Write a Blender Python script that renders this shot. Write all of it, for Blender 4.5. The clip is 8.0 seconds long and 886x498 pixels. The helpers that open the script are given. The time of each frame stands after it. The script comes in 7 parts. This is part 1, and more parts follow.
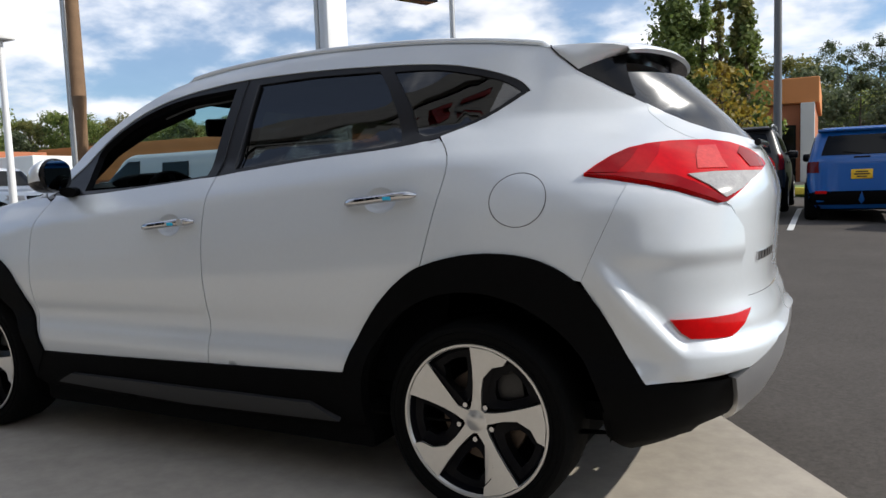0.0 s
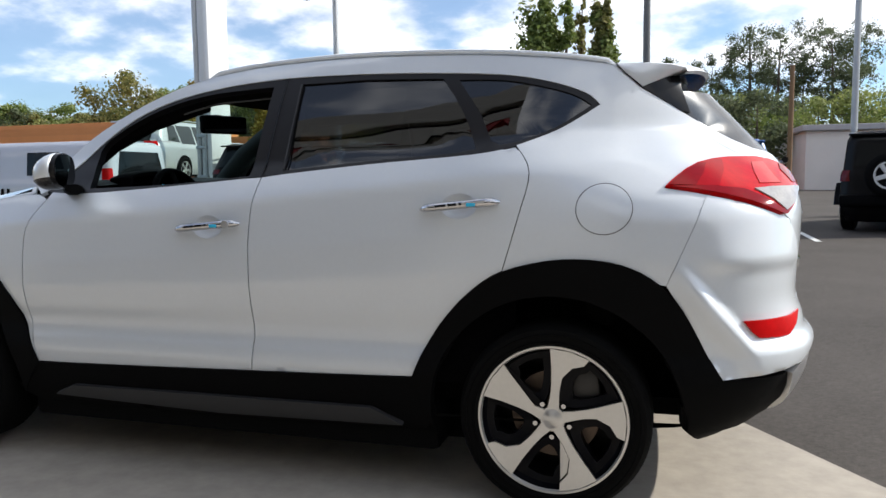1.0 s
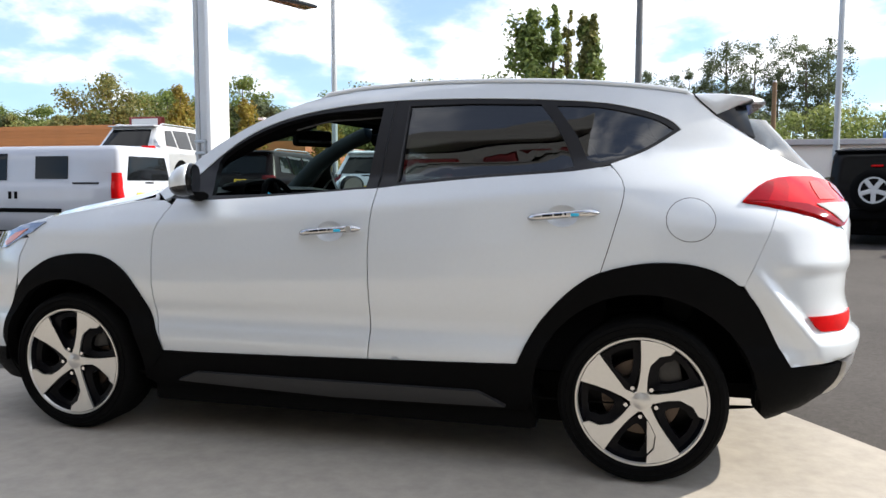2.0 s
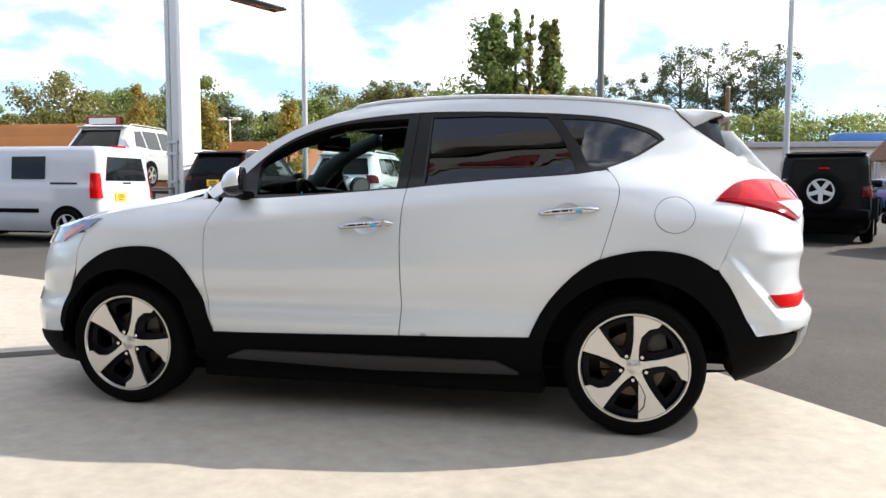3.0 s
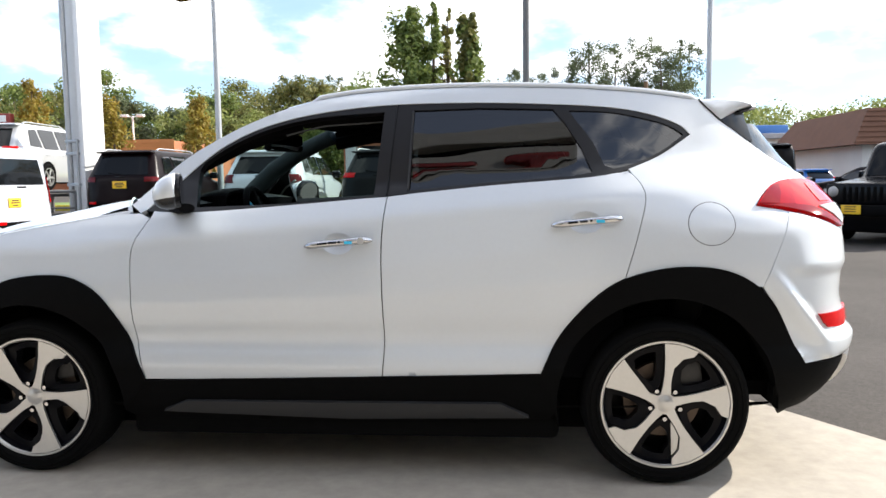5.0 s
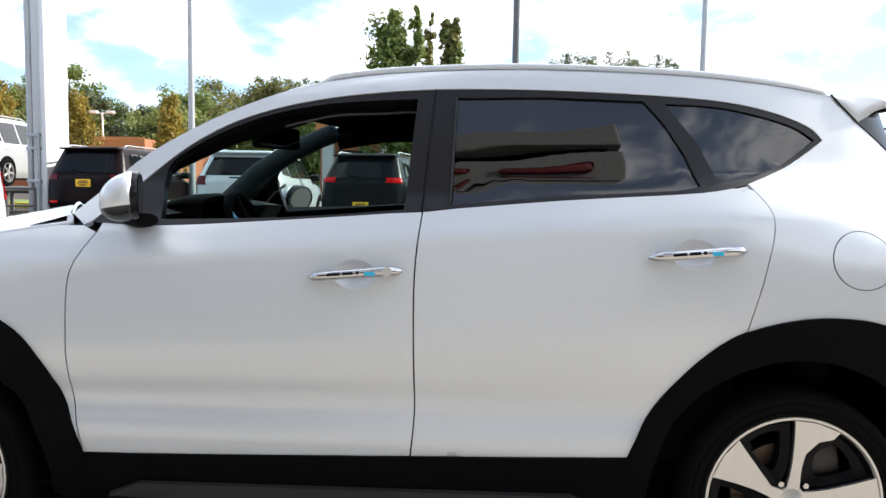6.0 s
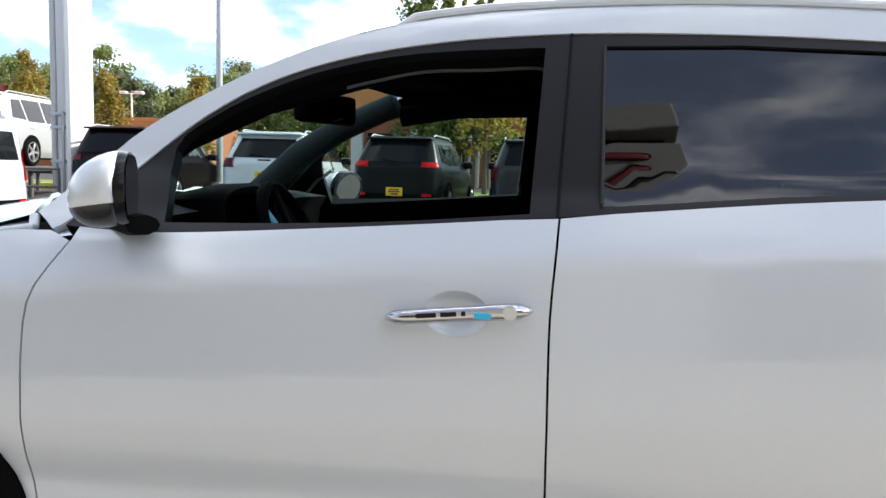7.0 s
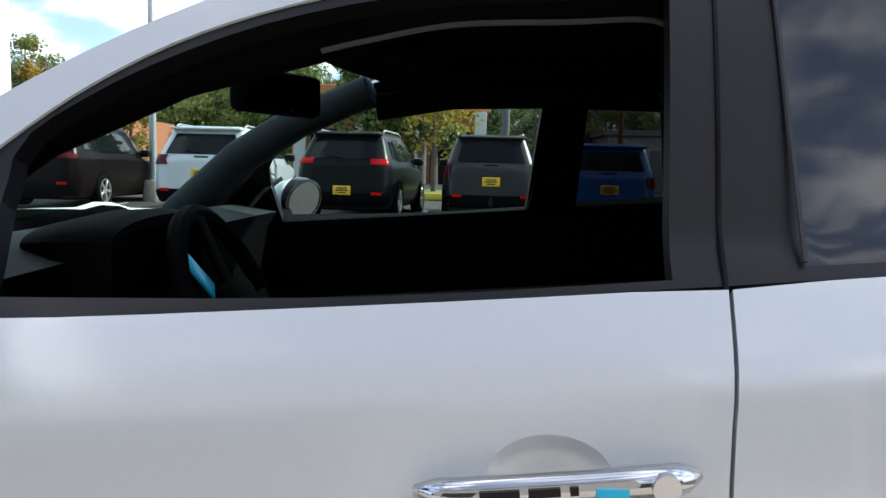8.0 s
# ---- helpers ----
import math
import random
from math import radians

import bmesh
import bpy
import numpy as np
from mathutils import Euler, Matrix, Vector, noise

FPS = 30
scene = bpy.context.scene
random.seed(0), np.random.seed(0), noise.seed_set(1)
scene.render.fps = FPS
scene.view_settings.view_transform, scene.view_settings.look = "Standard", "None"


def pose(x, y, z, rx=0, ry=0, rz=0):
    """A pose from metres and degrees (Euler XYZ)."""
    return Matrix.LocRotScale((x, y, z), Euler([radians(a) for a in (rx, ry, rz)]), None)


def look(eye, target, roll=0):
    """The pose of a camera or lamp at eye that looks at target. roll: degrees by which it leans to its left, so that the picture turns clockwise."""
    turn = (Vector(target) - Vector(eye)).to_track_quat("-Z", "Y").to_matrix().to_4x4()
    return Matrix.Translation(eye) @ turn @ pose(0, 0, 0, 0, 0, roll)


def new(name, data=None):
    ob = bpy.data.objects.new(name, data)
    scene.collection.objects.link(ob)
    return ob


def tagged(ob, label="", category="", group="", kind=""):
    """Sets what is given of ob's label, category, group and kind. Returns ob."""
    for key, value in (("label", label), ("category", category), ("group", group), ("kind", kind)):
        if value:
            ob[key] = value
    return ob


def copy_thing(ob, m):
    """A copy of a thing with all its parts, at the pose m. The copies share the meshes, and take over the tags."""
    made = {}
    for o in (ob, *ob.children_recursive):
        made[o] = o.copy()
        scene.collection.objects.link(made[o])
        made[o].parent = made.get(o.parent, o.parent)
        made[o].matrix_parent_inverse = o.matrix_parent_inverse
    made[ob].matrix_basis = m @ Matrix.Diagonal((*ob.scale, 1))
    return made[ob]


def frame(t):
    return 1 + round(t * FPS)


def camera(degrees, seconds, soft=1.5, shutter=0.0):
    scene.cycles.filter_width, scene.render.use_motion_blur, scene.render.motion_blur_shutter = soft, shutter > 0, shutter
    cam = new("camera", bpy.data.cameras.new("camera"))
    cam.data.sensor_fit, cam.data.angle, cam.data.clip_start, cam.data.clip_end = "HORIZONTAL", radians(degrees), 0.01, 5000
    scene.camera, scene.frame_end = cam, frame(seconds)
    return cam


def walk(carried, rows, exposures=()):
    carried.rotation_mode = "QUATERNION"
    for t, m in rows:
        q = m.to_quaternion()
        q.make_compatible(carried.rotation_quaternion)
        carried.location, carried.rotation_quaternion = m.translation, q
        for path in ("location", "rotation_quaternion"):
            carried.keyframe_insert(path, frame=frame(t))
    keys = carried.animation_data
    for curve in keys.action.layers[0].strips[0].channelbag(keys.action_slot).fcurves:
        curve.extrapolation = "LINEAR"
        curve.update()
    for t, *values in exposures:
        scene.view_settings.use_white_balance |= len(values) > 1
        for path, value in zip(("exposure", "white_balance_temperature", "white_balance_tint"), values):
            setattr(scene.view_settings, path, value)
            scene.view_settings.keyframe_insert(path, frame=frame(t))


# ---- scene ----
cam = camera(61.1, 8.0)
PATH = [
    (0, (1.033, -3.064, 1.126), (0.119, -1.294, 0.947), -2.1),
    (0.5, (0.651, -3.197, 1.134), (-0.141, -1.368, 0.978), -0.6),
    (1, (0.351, -3.397, 1.17), (-0.207, -1.486, 0.98), -0.7),
    (1.5, (0.094, -3.613, 1.191), (-0.446, -1.697, 1.001), 2.2),
    (1.7, (0.044, -3.724, 1.193), (-0.492, -1.805, 1.017), 0.4),
    (2.8, (-0.199, -4.39, 1.183), (-0.608, -2.439, 1.014), 1.2),
    (3, (-0.202, -4.492, 1.19), (-0.593, -2.538, 1.023), 0.2),
    (3.5, (-0.216, -4.662, 1.215), (-0.573, -2.7, 1.063), -1.1),
    (4, (-0.303, -4.543, 1.207), (-0.621, -2.584, 0.961), -1.4),
    (4.5, (-0.454, -4.232, 1.237), (-0.721, -2.258, 1.052), -0.2),
    (4.7, (-0.529, -4.104, 1.238), (-0.728, -2.123, 1.055), -1.1),
    (6, (-0.951, -3.101, 1.251), (-1.045, -1.109, 1.09), 0.9),
    (6.5, (-1.114, -2.737, 1.253), (-1.163, -0.751, 1.022), 1.7),
    (7, (-1.233, -2.32, 1.263), (-1.392, -0.337, 1.060), 1.6),
    (7.5, (-1.352, -1.961, 1.281), (-1.472, 0.024, 1.062), 2.5),
    (8, (-1.428, -1.615, 1.298), (-1.438, 0.375, 1.086), 1.5),
]
EXPO = [(0.0, -0.20, 6250, 10), (1.0, 0.14, 6250, 10), (1.7, 0.46, 6300, 10), (2.8, 0.76, 6450, 10), (4.7, 0.80, 6450, 10), (6.0, 0.80, 6350, 10), (7.0, 0.77, 6300, 10), (8.0, 0.74, 6200, 10)]
walk(cam, [(t, look(eye, target, roll)) for t, eye, target, roll in PATH], EXPO)

# ---- light ----
SUN_EL, SUN_AZ = radians(33.5), math.atan2(1.29, 0.64)   # azimuth clockwise from +y
world = bpy.data.worlds.new("sky_world")
scene.world = world
world.use_nodes = True


def node(tree, kind, x=0, **values):
    n = tree.nodes.new(kind)
    for key, value in values.items():
        n.inputs[key].default_value = value
    return n


def build_sky():
    t = world.node_tree
    t.nodes.clear()
    out = t.nodes.new("ShaderNodeOutputWorld")
    sky = t.nodes.new("ShaderNodeTexSky")
    sky.sky_type = "NISHITA"
    sky.sun_disc = False
    sky.sun_elevation, sky.sun_rotation = SUN_EL, SUN_AZ
    sky.air_density, sky.dust_density, sky.ozone_density = 1.0, 0.6, 3.0
    coord = t.nodes.new("ShaderNodeTexCoord")
    sep = t.nodes.new("ShaderNodeSeparateXYZ")
    t.links.new(coord.outputs["Generated"], sep.inputs[0])
    # clouds on a flat layer overhead
    up = t.nodes.new("ShaderNodeMath"); up.operation = "MAXIMUM"; up.inputs[1].default_value = 0.0
    t.links.new(sep.outputs["Z"], up.inputs[0])
    add = t.nodes.new("ShaderNodeMath"); add.operation = "ADD"; add.inputs[1].default_value = 0.34
    t.links.new(up.outputs[0], add.inputs[0])
    div = t.nodes.new("ShaderNodeVectorMath"); div.operation = "DIVIDE"
    comb = t.nodes.new("ShaderNodeCombineXYZ")
    for k in range(3):
        t.links.new(add.outputs[0], comb.inputs[k])
    t.links.new(coord.outputs["Generated"], div.inputs[0])
    t.links.new(comb.outputs[0], div.inputs[1])
    n1 = node(t, "ShaderNodeTexNoise", Scale=0.85, Detail=7.0, Roughness=0.52, Distortion=0.25)
    t.links.new(div.outputs[0], n1.inputs["Vector"])
    ramp = t.nodes.new("ShaderNodeMapRange")
    ramp.interpolation_type = "SMOOTHSTEP"
    ramp.inputs["From Min"].default_value, ramp.inputs["From Max"].default_value = 0.40, 0.63
    ramp.inputs["To Min"].default_value, ramp.inputs["To Max"].default_value = 0.20, 1.0
    n2 = node(t, "ShaderNodeTexNoise", Scale=4.2, Detail=6.0, Roughness=0.52)
    t.links.new(div.outputs[0], n2.inputs["Vector"])
    wisp = t.nodes.new("ShaderNodeMath"); wisp.operation = "MULTIPLY_ADD"; wisp.inputs[1].default_value, wisp.inputs[2].default_value = 0.85, -0.425
    t.links.new(n2.outputs["Fac"], wisp.inputs[0])
    both = t.nodes.new("ShaderNodeMath"); both.operation = "ADD"
    t.links.new(n1.outputs["Fac"], both.inputs[0]); t.links.new(wisp.outputs[0], both.inputs[1])
    t.links.new(both.outputs[0], ramp.inputs["Value"])
    shade = t.nodes.new("ShaderNodeMapRange")
    shade.inputs["From Min"].default_value, shade.inputs["From Max"].default_value = 0.3, 0.7
    shade.inputs["To Min"].default_value, shade.inputs["To Max"].default_value = 11.0, 15.0
    t.links.new(n2.outputs["Fac"], shade.inputs["Value"])
    white = t.nodes.new("ShaderNodeVectorMath"); white.operation = "SCALE"
    white.inputs[0].default_value = (1.0, 1.0, 1.02)
    t.links.new(shade.outputs[0], white.inputs["Scale"])
    mix = t.nodes.new("ShaderNodeMix"); mix.data_type = "RGBA"
    t.links.new(ramp.outputs[0], mix.inputs["Factor"])
    tint = t.nodes.new("ShaderNodeVectorMath"); tint.operation = "MULTIPLY"
    tint.inputs[1].default_value = (0.88, 1.24, 1.50)
    t.links.new(sky.outputs[0], tint.inputs[0])
    t.links.new(tint.outputs[0], mix.inputs["A"])
    t.links.new(white.outputs[0], mix.inputs["B"])
    bg = node(t, "ShaderNodeBackground", Strength=0.092)
    t.links.new(mix.outputs["Result"], bg.inputs["Color"])
    t.links.new(bg.outputs[0], out.inputs[0])


build_sky()
sun = new("sun", bpy.data.lights.new("sun", "SUN"))
sun.data.energy, sun.data.angle, sun.data.color = 5.0, radians(0.53), (1.0, 0.93, 0.82)
sun.matrix_world = look((0, 0, 0), (-math.sin(SUN_AZ) * math.cos(SUN_EL), -math.cos(SUN_AZ) * math.cos(SUN_EL), -math.sin(SUN_EL)))


# ---- materials ----
def material(name, color, rough=0.6, metal=0.0, coat=0.0, var=0.12, scale=3.0, fine=60.0, bump=0.0, bump_scale=120.0,
             spec=0.5, rand=0.0, second=None, trans=0.0, island=0.0):
    """A procedural surface: two scales of variation in tone, a fine relief, optional change from piece to piece."""
    m = bpy.data.materials.new(name)
    m.use_nodes = True
    t = m.node_tree
    p = t.nodes["Principled BSDF"]
    p.inputs["Roughness"].default_value, p.inputs["Metallic"].default_value = rough, metal
    p.inputs["Coat Weight"].default_value, p.inputs["Coat Roughness"].default_value = coat, 0.03
    p.inputs["Specular IOR Level"].default_value = spec
    p.inputs["Transmission Weight"].default_value = trans
    p.inputs["Base Color"].default_value = (*color, 1)
    if var or rand or second or island:
        coord = t.nodes.new("ShaderNodeTexCoord")
        big = node(t, "ShaderNodeTexNoise", Scale=scale, Detail=5.0, Roughness=0.6)
        small = node(t, "ShaderNodeTexNoise", Scale=fine, Detail=4.0, Roughness=0.65)
        for n in (big, small):
            t.links.new(coord.outputs["Object"], n.inputs["Vector"])
        mixn = t.nodes.new("ShaderNodeMath"); mixn.operation = "ADD"
        t.links.new(big.outputs["Fac"], mixn.inputs[0]); t.links.new(small.outputs["Fac"], mixn.inputs[1])
        value = t.nodes.new("ShaderNodeMapRange")
        value.inputs["From Min"].default_value, value.inputs["From Max"].default_value = 0.6, 1.4
        value.inputs["To Min"].default_value, value.inputs["To Max"].default_value = 1 - var, 1 + var
        t.links.new(mixn.outputs[0], value.inputs["Value"])
        last = value.outputs[0]
        if rand or island:
            if island:
                g = t.nodes.new("ShaderNodeNewGeometry"); r_out = g.outputs["Random Per Island"]
            else:
                g = t.nodes.new("ShaderNodeObjectInfo"); r_out = g.outputs["Random"]
            r = t.nodes.new("ShaderNodeMapRange")
            r.inputs["To Min"].default_value, r.inputs["To Max"].default_value = 1 - max(rand, island), 1 + max(rand, island)
            t.links.new(r_out, r.inputs["Value"])
            mul = t.nodes.new("ShaderNodeMath"); mul.operation = "MULTIPLY"
            t.links.new(last, mul.inputs[0]); t.links.new(r.outputs[0], mul.inputs[1])
            last = mul.outputs[0]
        base = t.nodes.new("ShaderNodeMix"); base.data_type = "RGBA"
        base.inputs["A"].default_value, base.inputs["B"].default_value = (*color, 1), (*(second or color), 1)
        if island and second:
            t.links.new(r_out, base.inputs["Factor"])
        else:
            t.links.new(big.outputs["Fac"], base.inputs["Factor"])
        scalev = t.nodes.new("ShaderNodeVectorMath"); scalev.operation = "SCALE"
        t.links.new(base.outputs["Result"], scalev.inputs[0]); t.links.new(last, scalev.inputs["Scale"])
        t.links.new(scalev.outputs[0], p.inputs["Base Color"])
    if bump:
        coord = t.nodes.new("ShaderNodeTexCoord")
        n = node(t, "ShaderNodeTexNoise", Scale=bump_scale, Detail=6.0, Roughness=0.7)
        t.links.new(coord.outputs["Object"], n.inputs["Vector"])
        b = node(t, "ShaderNodeBump", Strength=bump, Distance=0.01)
        t.links.new(n.outputs["Fac"], b.inputs["Height"])
        t.links.new(b.outputs[0], p.inputs["Normal"])
    return m


def glass(name, tint, rough=0.0, ior=1.55, power=5.0, most=1.0):
    """Thin glass: reflects by its angle, lets the tinted rest through."""
    m = bpy.data.materials.new(name)
    m.use_nodes = True
    t = m.node_tree
    t.nodes.clear()
    out = t.nodes.new("ShaderNodeOutputMaterial")
    clear = t.nodes.new("ShaderNodeBsdfTransparent")
    clear.inputs[0].default_value = (*tint, 1)
    gloss = t.nodes.new("ShaderNodeBsdfGlossy")
    gloss.inputs["Roughness"].default_value = rough
    f0 = ((ior - 1) / (ior + 1)) ** 2
    edge = node(t, "ShaderNodeLayerWeight", Blend=0.5)
    steep = t.nodes.new("ShaderNodeMath"); steep.operation = "POWER"; steep.inputs[1].default_value = power
    fres = t.nodes.new("ShaderNodeMath"); fres.operation = "MULTIPLY_ADD"; fres.inputs[1].default_value, fres.inputs[2].default_value = most - f0, f0
    t.links.new(edge.outputs["Facing"], steep.inputs[0]); t.links.new(steep.outputs[0], fres.inputs[0])
    mix = t.nodes.new("ShaderNodeMixShader")
    t.links.new(fres.outputs[0], mix.inputs[0])
    t.links.new(clear.outputs[0], mix.inputs[1]); t.links.new(gloss.outputs[0], mix.inputs[2])
    t.links.new(mix.outputs[0], out.inputs[0])
    return m


PAINT_WHITE = material("white_car_paint", (0.655, 0.69, 0.725), 0.34, 0.14, 1.0, var=0.02)
CLADDING = material("black_textured_plastic", (0.0035, 0.0035, 0.0037), 0.6, var=0.2, spec=0.04, bump=0.25, bump_scale=500)
TRIM_BLACK = material("gloss_black_trim", (0.006, 0.006, 0.007), 0.15, spec=0.22, var=0.05, scale=6)
PILLAR_BLACK = material("satin_black_film", (0.006, 0.0056, 0.0070), 0.40, var=0.08, spec=0.36)
DARK = material("dark_underbody_and_gaps", (0.004, 0.004, 0.004), 0.9, var=0.2, spec=0.05)
LINER = material("felt_wheel_liner", (0.003, 0.003, 0.003), 0.95, spec=0.03, var=0.3, bump=0.3)
RUBBER = material("tyre_rubber", (0.005, 0.005, 0.005), 0.8, spec=0.05, var=0.2, bump=0.2, bump_scale=300)
ALLOY = material("machined_alloy", (0.62, 0.61, 0.59), 0.30, 0.75, var=0.05)
ALLOY_DARK = material("black_wheel_enamel", (0.004, 0.004, 0.0055), 0.3, 0.0, spec=0.1, var=0.1)
STEEL = material("brake_steel", (0.12, 0.09, 0.07), 0.5, 0.8, var=0.2, fine=90)
CHROME = material("chrome", (0.55, 0.55, 0.56), 0.06, 1.0, var=0.0)
SILVER = material("satin_silver", (0.62, 0.63, 0.65), 0.30, 0.85, var=0.04)
GREY_PLASTIC = material("grey_skid_plastic", (0.022, 0.022, 0.023), 0.5, var=0.1)
PRIVACY = glass("privacy_glass", (0.06, 0.065, 0.068), ior=1.9, power=6.5)
# roughness and high ior added to spread the sun's glint into a pale sheen
SHEEN_GLASS = glass("sheen_rear_glass", (0.05, 0.055, 0.06), rough=0.18, ior=2.1)
MIRROR_LOW = material("dark_satin_silver", (0.02, 0.02, 0.022), 0.2, 0.2, var=0.05)
RIM_SILVER = material("painted_silver_rim", (0.60, 0.61, 0.62), 0.35, 0.1, var=0.05)
GAP_GREY = material("shadow_gap_grey", (0.06, 0.06, 0.065), 0.6, var=0.1)
CALIPER = material("dark_cast_caliper", (0.045, 0.043, 0.042), 0.5, 0.5, var=0.2)
CLEAR = glass("clear_car_glass", (0.60, 0.74, 0.71), most=0.16)
# black plastic taken darker still, with the cabin's shade in the colour
CABIN_DARK = material("shaded_black_cabin_plastic", (0.0024, 0.0024, 0.0028), 0.7, spec=0.03, var=0.15, bump=0.2, bump_scale=400)
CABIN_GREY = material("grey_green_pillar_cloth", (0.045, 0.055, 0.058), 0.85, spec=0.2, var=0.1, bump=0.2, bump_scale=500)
# grey cloth drawn near black: the shade under the roof is in its colour
HEADLINER = material("shaded_grey_headliner_cloth", (0.005, 0.005, 0.005), 0.95, spec=0.05, var=0.08, bump=0.15, bump_scale=600)
SEAT_CLOTH = material("black_seat_cloth", (0.007, 0.007, 0.0075), 0.9, spec=0.1, var=0.2, bump=0.3, bump_scale=350)
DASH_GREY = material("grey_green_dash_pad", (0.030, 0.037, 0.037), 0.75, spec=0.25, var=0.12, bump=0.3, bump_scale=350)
SEAL_GREY = material("grey_door_seal", (0.035, 0.035, 0.035), 0.7, var=0.1)
PALE_SEAL_LIT_EDGE = material("pale_seal_and_sunlit_edge", (0.30, 0.32, 0.31), 0.6, var=0.1)
SHADE_BAND = glass("blue_shade_band", (0.04, 0.20, 0.42))
BLUE_FILM = material("blue_protective_film", (0.03, 0.50, 0.80), 0.3, var=0.05)
MIRROR = material("mirror_silvering", (0.52, 0.54, 0.55), 0.01, 1.0, var=0.0)
LENS_RED = material("red_lamp_lens", (0.52, 0.003, 0.004), 0.07, coat=0.0, spec=0.2, var=0.2, scale=9, fine=40)
LENS_DEEP = material("deep_red_lamp_lens", (0.24, 0.003, 0.004), 0.07, coat=0.0, spec=0.2, var=0.15, scale=14, fine=90)
LENS_SMOKED = material("smoked_red_lamp_lens", (0.11, 0.004, 0.005), 0.09, spec=0.25, var=0.15, scale=14, fine=90)
LENS_MID = material("mid_red_lamp_lens", (0.38, 0.003, 0.004), 0.07, spec=0.2, var=0.15, scale=14, fine=90)
LENS_PINK = material("pale_red_lamp_lens", (0.60, 0.05, 0.045), 0.08, spec=0.3, var=0.2, scale=30, fine=120)
LENS_CLEAR = material("clear_lamp_lens", (0.40, 0.39, 0.385), 0.12, 0.0, coat=0.0, spec=0.25, var=0.25, scale=20, fine=120)
LENS_AMBER = material("amber_lamp_lens", (0.75, 0.22, 0.10), 0.12, coat=1.0, var=0.1)
LENS_DARK = material("smoked_lamp_lens", (0.24, 0.29, 0.38), 0.10, 0.5, coat=1.0, var=0.2, scale=12)
PLATE_YELLOW = material("yellow_plate_card", (0.85, 0.52, 0.02), 0.45, var=0.06)
INK = material("black_ink", (0.03, 0.02, 0.02), 0.6, var=0.0)
WHITE_PAINT = material("white_gloss_paint", (0.80, 0.80, 0.79), 0.35, var=0.05, scale=1.5, fine=20)
GALV = material("galvanised_steel", (0.42, 0.43, 0.44), 0.45, 0.6, var=0.12, scale=2, fine=30)
BROWN_STEEL = material("dark_painted_steel", (0.13, 0.13, 0.13), 0.5, 0.3, var=0.12, scale=2)


def milky(name, amount):
    """A thin sheet: mostly clear, with a little white scatter in place of a reflection."""
    m = bpy.data.materials.new(name)
    m.use_nodes = True
    t = m.node_tree
    t.nodes.clear()
    out = t.nodes.new("ShaderNodeOutputMaterial")
    mix = t.nodes.new("ShaderNodeMixShader")
    grain = node(t, "ShaderNodeTexNoise", Scale=9.0, Detail=3.0)
    r = t.nodes.new("ShaderNodeMapRange")
    r.inputs["To Min"].default_value, r.inputs["To Max"].default_value = amount * 0.6, amount * 1.4
    t.links.new(grain.outputs["Fac"], r.inputs["Value"])
    t.links.new(r.outputs[0], mix.inputs[0])
    t.links.new(t.nodes.new("ShaderNodeBsdfTransparent").outputs[0], mix.inputs[1])
    white = node(t, "ShaderNodeBsdfDiffuse", Color=(0.75, 0.76, 0.70, 1))
    t.links.new(white.outputs[0], mix.inputs[2])
    t.links.new(mix.outputs[0], out.inputs[0])
    return m


REFLECTION_PALE = milky("pale_window_reflection", 0.05)


# ---- helpers for shapes ----
def thing(name, label, category, m=None, group="", kind=""):
    ob = new(name)
    ob.empty_display_size = 0.2
    if m is not None:
        ob.matrix_world = m
    return tagged(ob, label, category, group, kind)


def mesh_object(name, bm, mat, parent=None, label="", smooth=True, angle=40):
    me = bpy.data.meshes.new(name)
    bm.normal_update()
    bm.to_mesh(me)
    bm.free()
    for one in (mat if isinstance(mat, (list, tuple)) else [mat]):
        me.materials.append(one)
    if smooth:
        me.shade_smooth()
        me.set_sharp_from_angle(angle=radians(angle))
    ob = new(name, me)
    if parent is not None:
        ob.parent = parent
    if label:
        ob["label"] = label
    return ob


def part(name, bm, mat, parent, label="", smooth=True, angle=40):
    return mesh_object(name, bm, mat, parent, label, smooth, angle)


def put_box(bm, x0, x1, y0, y1, z0, z1, bevel=0.0, m=None, seg=2):
    made = bmesh.ops.create_cube(bm, size=1.0, matrix=Matrix.LocRotScale(((x0 + x1) / 2, (y0 + y1) / 2, (z0 + z1) / 2), None, (x1 - x0, y1 - y0, z1 - z0)))
    vs = made["verts"]
    if bevel:
        es = list({e for v in vs for e in v.link_edges})
        r = bmesh.ops.bevel(bm, geom=es, offset=bevel, segments=seg, profile=0.5, affect="EDGES")
        vs = list({v for f in r["faces"] for v in f.verts} | {v for v in vs if v.is_valid})
    if m is not None:
        bmesh.ops.transform(bm, matrix=m, verts=[v for v in vs if v.is_valid])
    return vs


def box(*args, **kw):
    bm = bmesh.new()
    put_box(bm, *args, **kw)
    return bm


def put_tube(bm, a, b, r0, r1=None, seg=12, cap=True):
    a, b = Vector(a), Vector(b)
    r1 = r0 if r1 is None else r1
    d = b - a
    m = Matrix.Translation((a + b) / 2) @ d.to_track_quat("Z", "Y").to_matrix().to_4x4()
    return bmesh.ops.create_cone(bm, cap_ends=cap, segments=seg, radius1=r0, radius2=r1, depth=d.length, matrix=m)["verts"]


